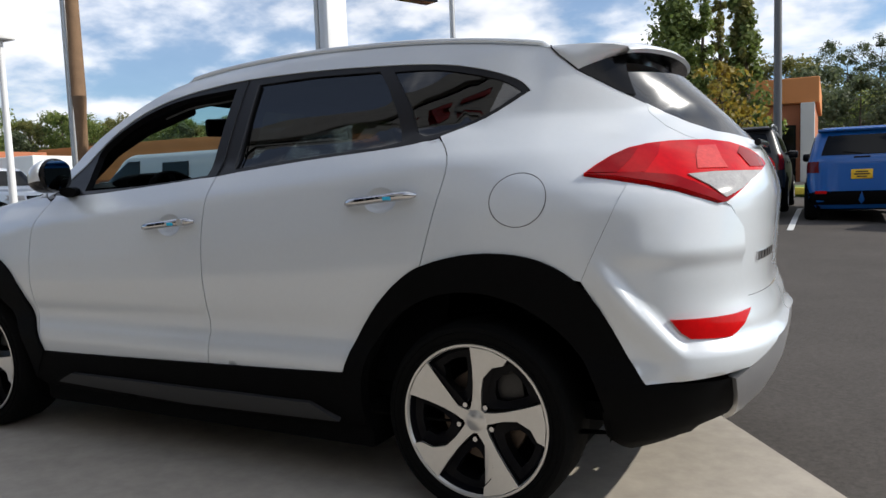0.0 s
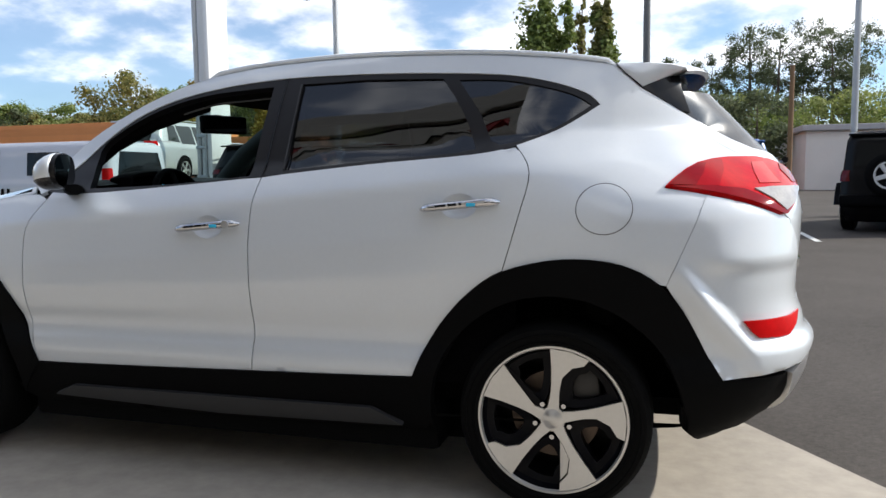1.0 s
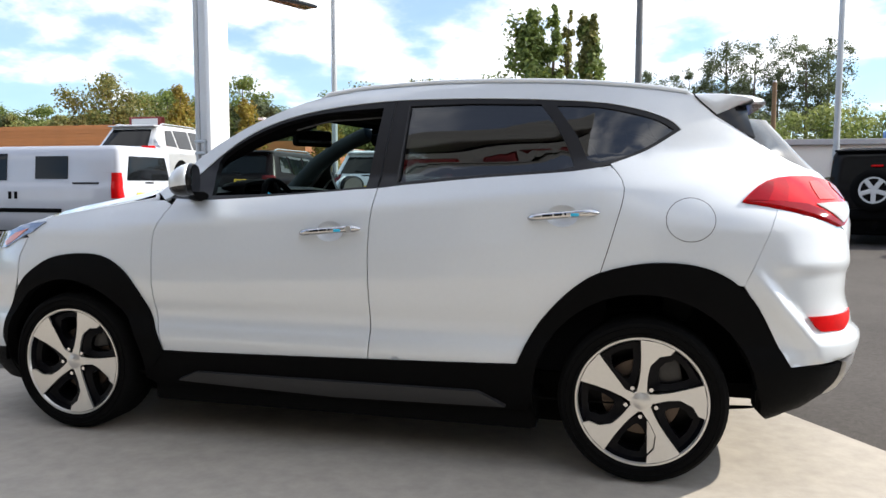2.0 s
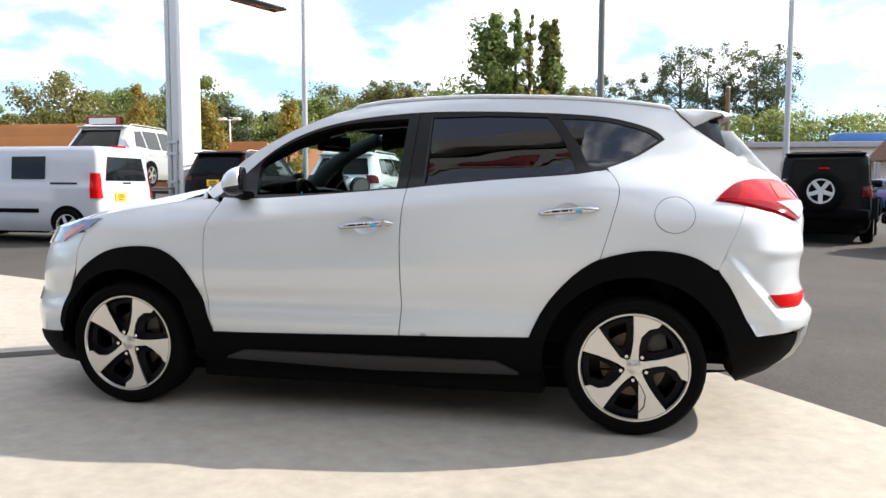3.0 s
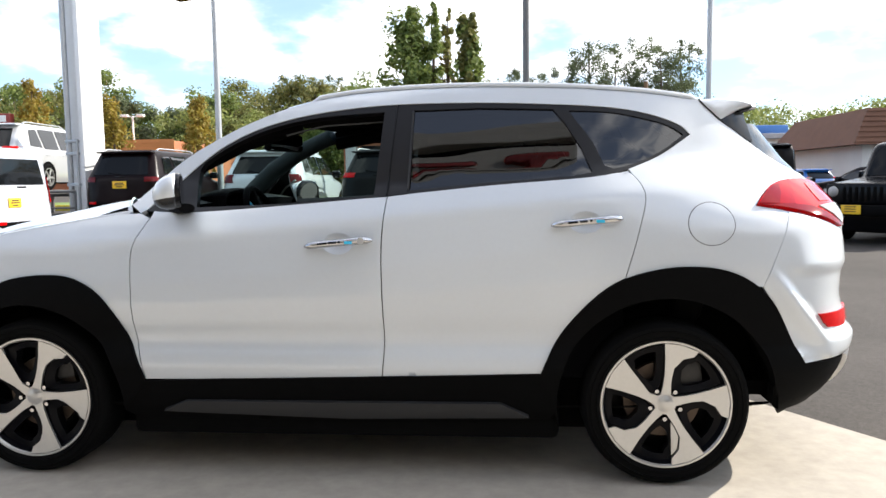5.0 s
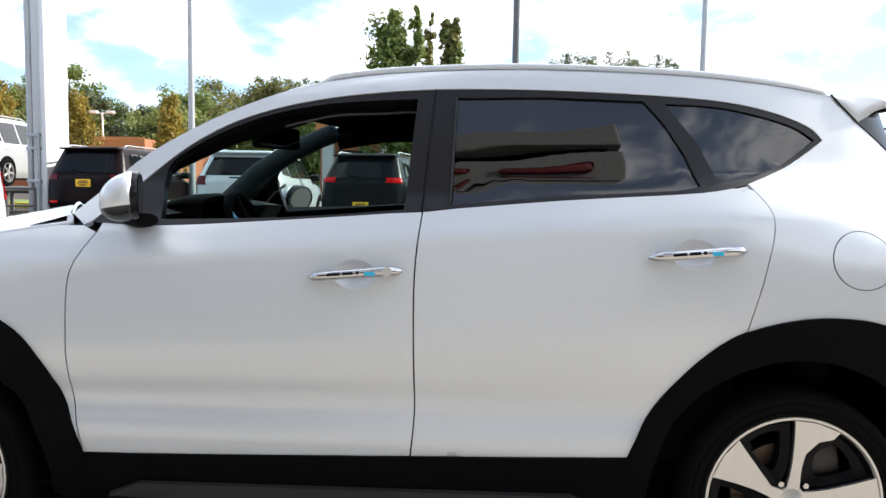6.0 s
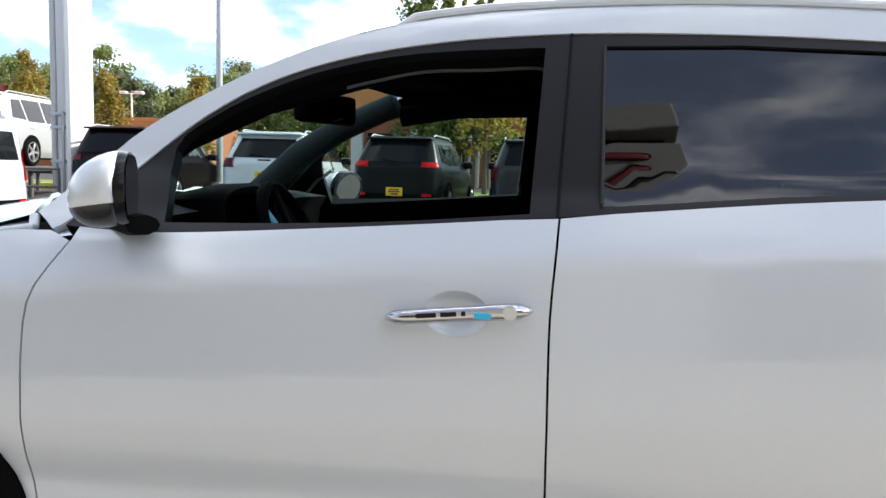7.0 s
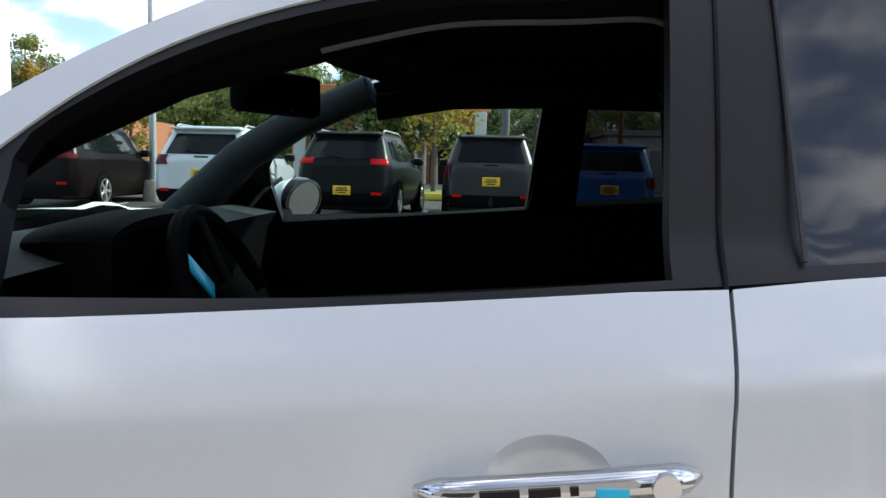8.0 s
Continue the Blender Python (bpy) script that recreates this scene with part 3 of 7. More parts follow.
        panel(CAR, "lamp_cell", [Y(0.42, 1.132), Y(0.40, 1.178), Y(0.345, 1.200), Y(0.275, 1.165), Y(0.30, 1.134)], LENS_DEEP, tl, off=0.0125, gap=0.0, depth=0.004, step=0.03, **kw)
        panel(CAR, "reversing_lamp", [Y(0.675, 1.112), Y(0.60, 1.117), Y(0.36, 1.119), Y(0.46, 1.098), Y(0.56, 1.066), Y(0.640, 1.044), Y(0.662, 1.078)], LENS_CLEAR, tl, off=0.0145, gap=0.0, depth=0.004, step=0.02, label="clear reversing lamp", **kw)
        glass_edge = [(0.0, 1.228), (0.10, 1.231), (0.19, 1.240), (0.31, 1.262), (0.355, 1.293), (0.392, 1.328), (0.435, 1.364)]
        hatch = [Y(0.57, 0.95), Y(0.56, 0.80), Y(0.52, 0.73), Y(0.0, 0.718)] + [Y(y, z + 0.005) for y, z in glass_edge] + X(hatch_side[6:]) + lamp_in[:-1] + [Y(0.615, 1.018)]
        P("tailgate", hatch, PAINT_WHITE, step=0.05, gap=0.0007)
        P("rear_window", ([Y(y, z) for y, z in glass_edge] + [Y(0.475, 1.40), Y(0.47, 1.45), Y(0.46, 1.48), Y(0.0, 1.50)])[::-1], SHEEN_GLASS, off=-0.006, gap=0.002, depth=0.004, step=0.06)
        P("spoiler_fin", X([(0.275, 1.485), (0.346, 1.443), (0.416, 1.402), (0.445, 1.395), (0.428, 1.440), (0.412, 1.490), (0.408, 1.530), (0.372, 1.530), (0.32, 1.506)]), TRIM_BLACK, off=0.003, gap=0.0, depth=0.02, label="gloss black fin beside the rear window")
        P("wheel_arch_cladding", X(arch_r + opening(0.0, 0.435, -2, 193)), CLADDING, off=0.012, gap=0.0, depth=0.05, step=0.04)
        P("wheel_arch_cladding", X(arch_f + opening(-2.67, 0.405, -8, 193)), CLADDING, off=0.012, gap=0.0, depth=0.05, step=0.04)
        P("sill_cladding", X([(-2.154, 0.42), (-0.498, 0.461), (-0.471, 0.399), (-0.436, 0.299), (-0.461, 0.261), (-1.301, 0.235), (-2.201, 0.234), (-2.269, 0.282), (-2.241, 0.362)]), CLADDING, off=0.008, gap=0.0, depth=0.05)
        P("sill_garnish", X(curve([(-2.086, 0.294), (-1.982, 0.336), (-0.661, 0.34), (-0.546, 0.283)], 1) + [(-1.301, 0.268)]), GREY_PLASTIC, off=0.026, gap=0.0, depth=0.03, label="grey side sill garnish")
        P("rear_valance", X([(0.547, 0.499)]) + [Y(0.45, 0.492), Y(0.0, 0.48), Y(0.0, 0.30), Y(0.45, 0.29)] + X([(0.479, 0.269), (0.426, 0.329), (0.421, 0.408)]), CLADDING, off=0.008, gap=0.0, depth=0.04)
        P("skid_plate", [Y(0.44, 0.315), Y(0.0, 0.315), Y(0.0, 0.596), Y(0.42, 0.581), Y(0.60, 0.520), Y(0.655, 0.497), Y(0.59, 0.41)], SILVER, off=0.024, gap=0.0, depth=0.03, label="silver rear skid plate")
        P("front_bumper", X([(-2.971, 0.732), (-2.96, 0.847), (-2.921, 0.934)]) + [Y(0.70, 0.90, False), Y(0.62, 0.86, False), Y(0.55, 0.55, False), Y(0.0, 0.52, False), Y(0.0, 0.33, False), Y(0.60, 0.34, False)] + X([(-3.107, 0.373), (-3.101, 0.432), (-3.044, 0.582)]), PAINT_WHITE)
        P("grille", [Y(0.60, 0.86, False), Y(0.53, 0.56, False), Y(0.0, 0.53, False), Y(0.0, 0.93, False), Y(0.55, 0.93, False)], TRIM_BLACK, off=-0.01, gap=0.0)
        P("front_valance", X([(-3.107, 0.373), (-3.062, 0.303), (-3.02, 0.20)]) + [Y(0.62, 0.19, False), Y(0.0, 0.18, False), Y(0.0, 0.325, False), Y(0.60, 0.335, False)], CLADDING, off=0.008, gap=0.0)
        hl = P("headlight", X([(-2.831, 1.007), (-2.95, 0.994), (-3.051, 0.96)]) + [Y(0.66, 0.94, False), Y(0.60, 0.88, False), Y(0.70, 0.855, False)] + X([(-3.074, 0.877), (-2.988, 0.92), (-2.892, 0.959)]), LENS_DARK, off=0.008, gap=0.0, depth=0.03, step=0.03, label="clear swept-back headlight")
        panel(CAR, "turn_signal", X([(-2.921, 0.972), (-3.012, 0.949), (-3.083, 0.906), (-3.067, 0.886), (-2.989, 0.927)]), LENS_AMBER, hl, off=0.0105, gap=0.0, depth=0.004, step=0.02, **kw)
        P("fog_lamp", [Y(0.66 + 0.038 * math.cos(a), 0.56 + 0.038 * math.sin(a), False) for a in np.linspace(0, 2 * math.pi, 20)[:-1]], LENS_CLEAR, off=0.006, gap=0, depth=0.02)
        # side windows
        fw = X(curve([(-1.952, 1.144), (-1.972, 1.300), (-1.895, 1.375), (-1.765, 1.443), (-1.615, 1.494), (-1.425, 1.527), (-1.156, 1.542)], 3) + [(-1.182, 1.187)] + curve([(-1.182, 1.187), (-1.535, 1.158), (-1.952, 1.144)], 3)[1:-1])
        rw = X([(-1.037, 1.205), (-1.027, 1.546), (-0.745, 1.55), (-0.438, 1.538), (-0.383, 1.468), (-0.324, 1.368), (-0.284, 1.271), (-0.359, 1.257), (-0.698, 1.235)])
        qw = X(curve([(-0.373, 1.529), (-0.199, 1.52), (-0.04, 1.487), (0.05, 1.458), (0.108, 1.422)], 3) + curve([(0.108, 1.422), (-0.0, 1.35), (-0.12, 1.301), (-0.2, 1.285)], 3)[1:] + [(-0.234, 1.299), (-0.279, 1.398)])
        P("window_frame", X(dlo), PILLAR_BLACK, off=-0.004, holes=[fw, rw, qw], gap=0.0, depth=0.03, step=0.04)
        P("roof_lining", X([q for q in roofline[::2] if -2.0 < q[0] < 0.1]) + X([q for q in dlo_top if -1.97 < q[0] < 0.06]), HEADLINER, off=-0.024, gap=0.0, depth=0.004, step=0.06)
        P("rear_door_window", rw, PRIVACY, off=-0.012, gap=-0.004, depth=0.004, step=0.06)
        if not flip:
            # added pale rectangle that paints a building's reflection on the glass
            P("window_film", X([(-0.97, 1.23), (-0.962, 1.522), (-0.582, 1.522), (-0.583, 1.251)]), REFLECTION_PALE, off=-0.020, gap=0.0, depth=0.001, step=0.06, label="thin pale sheet inside the door glass, standing in for a reflection")
        P("quarter_window", qw, PRIVACY, off=-0.010, gap=-0.004, depth=0.004, step=0.06)
        if flip:
            P("front_door_window", fw, CLEAR, off=-0.012, gap=-0.004, depth=0.004, step=0.08)
        seam = bmesh.new()
        pts = [CAR.at(-1.127 + 0.028 * k / 6, 1.179 + 0.395 * k / 6, -0.003)[0] for k in range(7)]
        put_path(seam, [(p.x, -p.y if flip else p.y, p.z) for p in pts], 0.0032, 6)
        part("pillar_gap", seam, TRIM_BLACK, car)
        strip = bmesh.new()
        pts = [CAR.at(CAR.u_of_x(x, z), z, 0.001)[0] for x, z in [(-1.039, 1.207), (-1.034, 1.379), (-1.029, 1.544)]]
        put_path(strip, [(p.x, -p.y if flip else p.y, p.z) for p in pts], 0.0035, 6)
        part("glass_run", strip, GREY_PLASTIC, car)
        # dark sheet added behind the gaps, its near-black colour giving their shade
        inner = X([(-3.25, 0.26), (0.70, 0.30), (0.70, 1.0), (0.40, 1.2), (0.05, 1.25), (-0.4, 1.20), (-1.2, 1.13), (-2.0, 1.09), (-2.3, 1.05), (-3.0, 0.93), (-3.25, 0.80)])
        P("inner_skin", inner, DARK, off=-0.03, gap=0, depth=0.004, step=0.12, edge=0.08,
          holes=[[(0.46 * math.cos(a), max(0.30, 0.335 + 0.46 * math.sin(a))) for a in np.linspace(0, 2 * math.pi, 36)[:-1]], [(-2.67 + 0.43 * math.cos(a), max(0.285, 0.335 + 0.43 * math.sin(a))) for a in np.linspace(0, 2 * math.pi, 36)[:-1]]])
        # wheel housings
        for cx, r in ((0.0, 0.445), (-2.67, 0.415)):
            bm = bmesh.new()
            rows = []
            for yy in (0.86, 0.58):
                rows.append([(cx + r * math.cos(a), yy if flip else -yy, 0.335 + r * math.sin(a)) for a in np.linspace(-0.05, math.pi + 0.05, 30)])
            loft(bm, rows)
            bm.faces.new([bm.verts.new((x, y, z)) for x, y, z in rows[1]])
            part("wheel_housing", bm, LINER, car)

    # bonnet, windscreen and roof between the two sides
    def edge_pt(x, z):
        return CAR.flat(CAR.u_of_x(x, z), z)

    bm = bmesh.new()
    rows = []
    for x, z in [(-3.36, 0.900)] + [p for p in hoodline[::2]] + [(-2.25, 1.124), (-2.262, 1.150)]:
        if x < -3.3:
            w = 0.62
        else:
            w = edge_pt(x, z)[1] - 0.004
        bow = 0.10 + 0.11 * min(1.0, max(0.0, (x + 2.7) / 0.4))
        rows.append([(x - bow * (1 - t * t), w * t, z + (0.055 if z < 1.14 else 0.028) * (1 - t * t) + (0.015 if 0.55 < abs(t) < 0.75 else 0)) for t in np.linspace(-1, 1, 25)])
    loft(bm, rows)
    bonnet = part("bonnet", bm, PAINT_WHITE, car)
    for sy in (-1, 1):
        bm = bmesh.new()
        put_path(bm, [(x, sy * (edge_pt(x, z)[1] - 0.010), z - 0.004) for x, z in hoodline[::2] + [(-2.25, 1.124), (-2.262, 1.146)]], 0.011, 10)
        part("bonnet_lip", bm, PAINT_WHITE, bonnet)
    bm = bmesh.new()
    rows = []
    for k in range(9):
        s = k / 8
        i = [p for p in roofline if p[0] < -1.40]
        x, z = i[int(s * (len(i) - 1))]
        w = edge_pt(x, z)[1] - 0.03
        rows.append([(x - (0.22 - 0.06 * s) * (1 - t * t), w * t, z - 0.004 + 0.03 * s * (1 - t * t)) for t in np.linspace(-1, 1, 17)])
    loft(bm, rows[:7])
    screen = part("windscreen", bm, CLEAR, car)
    bm = bmesh.new()
    loft(bm, rows[6:])
    part("shade_band", bm, SHADE_BAND, screen, "blue tinted band along the top of the windscreen")
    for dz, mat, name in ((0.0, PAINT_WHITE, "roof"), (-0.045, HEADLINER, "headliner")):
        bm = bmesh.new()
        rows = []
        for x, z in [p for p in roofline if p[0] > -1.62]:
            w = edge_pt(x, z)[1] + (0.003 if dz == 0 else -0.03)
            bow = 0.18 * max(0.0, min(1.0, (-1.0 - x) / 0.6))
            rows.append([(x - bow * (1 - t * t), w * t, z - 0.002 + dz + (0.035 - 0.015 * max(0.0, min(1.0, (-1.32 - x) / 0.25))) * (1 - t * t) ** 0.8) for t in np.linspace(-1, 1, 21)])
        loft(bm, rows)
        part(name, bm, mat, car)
    # roof spoiler
    bm = bmesh.new()
    top, low = [], []
    for t in np.linspace(-1, 1, 33):
        bow = (1 - t * t) ** 0.62
        tipx = 0.435 + 0.095 * bow
        zc = 0.032 * (1 - t * t) ** 0.8
        w0 = edge_pt(0.185, 1.572)[1] - 0.004
        top.append([(0.187, w0 * t, 1.573 + zc), (0.30, (w0 - 0.02) * t, 1.572 + zc), (tipx - 0.05, 0.505 * t, 1.566 + 0.8 * zc), (tipx - 0.008, 0.488 * t, 1.556 + 0.6 * zc), (tipx, 0.485 * t, 1.545 + 0.6 * zc), (tipx - 0.012, 0.48 * t, 1.534 + 0.6 * zc)])
        low.append([(tipx - 0.012, 0.48 * t, 1.534 + 0.6 * zc), (tipx - 0.08, 0.475 * t, 1.523 + 0.6 * zc), (0.385 + 0.06 * bow, 0.47 * t, 1.505 + 0.6 * zc)])
    loft(bm, top)
    sp = part("roof_spoiler", bm, PAINT_WHITE, car)
    bm = bmesh.new()
    loft(bm, low)
    part("spoiler_underside", bm, TRIM_BLACK, sp)
    for sy in (-1, 1):
        w0 = edge_pt(0.185, 1.572)[1] - 0.004
        up = [(0.187, w0, 1.573), (0.245, w0 - 0.010, 1.5725), (0.30, w0 - 0.020, 1.572), (0.385, 0.505, 1.566), (0.427, 0.488, 1.556), (0.435, 0.485, 1.545)]
        down = [CAR.at(*q, 0.002)[0] for q in X([(0.189, 1.564), (0.214, 1.537), (0.275, 1.485), (0.32, 1.506), (0.372, 1.530), (0.428, 1.538)])]
        bm = bmesh.new()
        rows = []
        for k in range(5):
            s = k / 4
            rows.append([(a[0] + (d.x - a[0]) * s, sy * ((a[1] + (abs(d.y) - a[1]) * s) + 0.006 * math.sin(math.pi * s)), a[2] + (d.z - a[2]) * s) for a, d in zip(up, down)])
        loft(bm, rows)
        bmesh.ops.recalc_face_normals(bm, faces=bm.faces)
        part("spoiler_cheek", bm, PAINT_WHITE, sp)
        bm = bmesh.new()
        joint = [(0.187, w0 + 0.001, 1.5745)] + [tuple(CAR.at(*q, 0.004)[0]) for q in X([(0.189, 1.564), (0.214, 1.537), (0.275, 1.485)])]
        put_path(bm, [(x, sy * abs(y), z) for x, y, z in joint], 0.0028, 6)
        part("spoiler_joint", bm, TRIM_BLACK, sp)
    for sy in (-1, 1):
        bm = bmesh.new()
        pts = [(x, sy * (edge_pt(x, z)[1] - 0.016), z + 0.012) for x, z in roofline if x > -1.50]
        pts = [(pts[0][0], pts[0][1], pts[0][2] - 0.02)] + pts[1:-1] + [(pts[-1][0], pts[-1][1], pts[-1][2] - 0.02)]
        put_path(bm, pts, 0.012, 8, 0.9)
        part("roof_rail", bm, PAINT_WHITE, car, "slim pale roof rail")
    # wheels
    for cx, sy, turn in ((0.0, 1, 88.0), (-2.67, 1, 77.0), (0.0, -1, 0), (-2.67, -1, 30.0)):
        build_hero_wheel(car, (cx, -0.885 * sy, 0.335), turn, sy)
    # handles
    for cx, cz, fl in ((-1.314, 0.992, 1), (-1.314, 0.992, -1), (-0.317, 1.070, 1), (-0.317, 1.070, -1)):
        build_handle(car, cx, cz, fl)
    for sy in (1, -1):
        build_door_mirror(car, sy)
    build_cabin(car)
    bm = box(-3.2, 0.25, -0.62, 0.62, 0.15, 0.34)
    put_box(bm, -2.25, -0.42, -0.84, 0.84, 0.165, 0.34, bevel=0.03)
    part("underbody", bm, DARK, car)
    # badge and plates
    bm = bmesh.new()
    for k in range(6):
        p, n = CAR.at(*Y(0.44 - 0.045 * k, 0.850))
        put_box(bm, -0.003, 0.003, -0.015, 0.015, -0.014, 0.014, m=Matrix.Translation(p + n * 0.003) @ n.to_track_quat("X", "Z").to_matrix().to_4x4())
    part("badge", bm, CHROME, car, "chrome badge of plain bars")
    bm = bmesh.new()
    put_box(bm, 0.838, 0.844, -0.16, 0.12, 0.705, 0.785)
    part("number_plate", bm, PLATE_YELLOW, car, "yellow dealer card in the plate recess")
    bm = bmesh.new()
    put_path(bm, [CAR.at(*Y(0.2 - 0.1 * k, 1.21), 0.02)[0] for k in range(4)], 0.012)
    part("rear_wiper", bm, TRIM_BLACK, car)
    return car


def build_hero_wheel(car, centre, turn, sy=1):
    """Five-spoke alloy wheel with its tyre; the face looks to -y (sy 1) or +y."""
    bm = bmesh.new()
    lathe(bm, [(0.256, 0.004), (0.265, -0.004), (0.290, -0.010), (0.315, -0.006), (0.328, 0.010), (0.334, 0.035), (0.335, 0.11), (0.334, 0.19), (0.322, 0.225), (0.29, 0.235), (0.25, 0.23)], 64)
    # tread grooves and sidewall ribs
    flip = Matrix.Diagonal((1, sy, 1, 1))
    place = Matrix.Translation(centre) @ flip
    def done(b, name, mat, parent, label="", m=None):
        bmesh.ops.transform(b, matrix=place @ (m or Matrix()), verts=b.verts)
        if sy < 0:
            bmesh.ops.reverse_faces(b, faces=b.faces)
        bmesh.ops.recalc_face_normals(b, faces=b.faces)
        return part(name, b, mat, parent, label)
    tyre = done(bm, "wheel", RUBBER, car, "low-profile tyre on a five-spoke alloy wheel")
    bm = bmesh.new()
    for k in range(72):
        a = 2 * math.pi * k / 72
        put_box(bm, 0.300, 0.334, 0.03, 0.2, -0.003, 0.003, m=Matrix.Rotation(a, 4, "Y"))
    for r in (0.275, 0.300):
        lathe(bm, [(r - 0.002, -0.008), (r, -0.0135), (r + 0.002, -0.008)], 64)
    done(bm, "tread", RUBBER, tyre)
    bm = bmesh.new()
    lathe(bm, [(0.258, 0.014), (0.2615, 0.002), (0.2595, -0.005), (0.252, -0.005), (0.247, 0.004)], 72)
    done(bm, "rim_lip", ALLOY, tyre)
    bm = bmesh.new()
    lathe(bm, [(0.245, 0.004), (0.236, 0.02), (0.228, 0.10), (0.235, 0.2)], 64)
    lathe(bm, [(0.235, 0.17), (0.10, 0.18), (0.0, 0.18)], 40)
    done(bm, "rim_barrel", ALLOY_DARK, tyre)
    bm = bmesh.new()
    lathe(bm, [(0.0, 0.085), (0.155, 0.085), (0.158, 0.105)], 48)
    lathe(bm, [(0.0, 0.06), (0.075, 0.06), (0.08, 0.085)], 32)
    done(bm, "brake_disc", STEEL, tyre)
    bm = bmesh.new()
    put_box(bm, 0.07, 0.17, 0.055, 0.12, 0.05, 0.15, bevel=0.015, m=Matrix.Rotation(radians(-8), 4, "Y"))
    done(bm, "brake_caliper", CALIPER, tyre)
    # spokes: a machined face and dark flanks
    def polar(r, deg):
        return r * math.cos(radians(deg)), r * math.sin(radians(deg))
    face_pts = [(0.034, 36), (0.050, 20), (0.075, 9), (0.120, 4), (0.180, 3.0), (0.250, 3.5), (0.250, -12), (0.250, -28), (0.222, -27), (0.196, -18), (0.150, -10.5), (0.105, -11), (0.075, -15), (0.050, -24), (0.034, -36)]
    for k in range(5):
        base = turn + 72 * k
        for name, mat, inset, y0, y1 in (("spoke", ALLOY, 0.0, 0.0, 0.010), ("spoke_flank", ALLOY_DARK, -0.004, 0.010, 0.055)):
            bm = bmesh.new()
            loop = shrink([polar(r, base + d) for r, d in face_pts], inset)
            dish = lambda x, z: 0.012 - 0.016 * (math.hypot(x, z) / 0.25) ** 2 + 0.004
            a = [bm.verts.new((x, dish(x, z) + y0 - 0.004, z)) for x, z in loop]
            b = [bm.verts.new((x, dish(x, z) + y1, z)) for x, z in loop]
            bm.faces.new(a); bm.faces.new(b[::-1])
            for i in range(len(a)):
                bm.faces.new((a[i], b[i], b[(i + 1) % len(a)], a[(i + 1) % len(a)]))
            bmesh.ops.triangulate(bm, faces=[f for f in bm.faces if len(f.verts) > 4])
            done(bm, name, mat, tyre)
        bm = bmesh.new()
        x, z = polar(0.062, base + 36)
        put_tube(bm, (x, 0.006, z), (x, 0.03, z), 0.0085, seg=12)
        done(bm, "wheel_nut", CHROME, tyre)
        # black enamelled frame set back inside each opening
        bm = bmesh.new()
        outer = [polar(r, base + d) for r, d in ((0.055, 36), (0.078, 13), (0.12, 5), (0.18, 3), (0.246, 4), (0.248, 16), (0.248, 30), (0.248, 43), (0.222, 45), (0.196, 54), (0.15, 62), (0.105, 61), (0.078, 57))]
        mx, mz = polar(0.165, base + 28)
        inner = [(mx + (x - mx) * 0.56, mz + (z - mz) * 0.60) for x, z in outer]
        loft(bm, [[(x, 0.052, z) for x, z in outer], [(x, 0.030, z) for x, z in outer], [(x, 0.024, z) for x, z in shrink(outer, 0.004)], [(x, 0.034, z) for x, z in inner], [(x, 0.075, z) for x, z in inner]], True)
        done(bm, "spoke_brace", ALLOY_DARK, tyre)
    bm = bmesh.new()
    lathe(bm, [(0.0, 0.0075), (0.024, 0.008), (0.027, 0.0105), (0.043, 0.012), (0.047, 0.03)], 40)
    done(bm, "hub_cap", ALLOY, tyre)
    return tyre


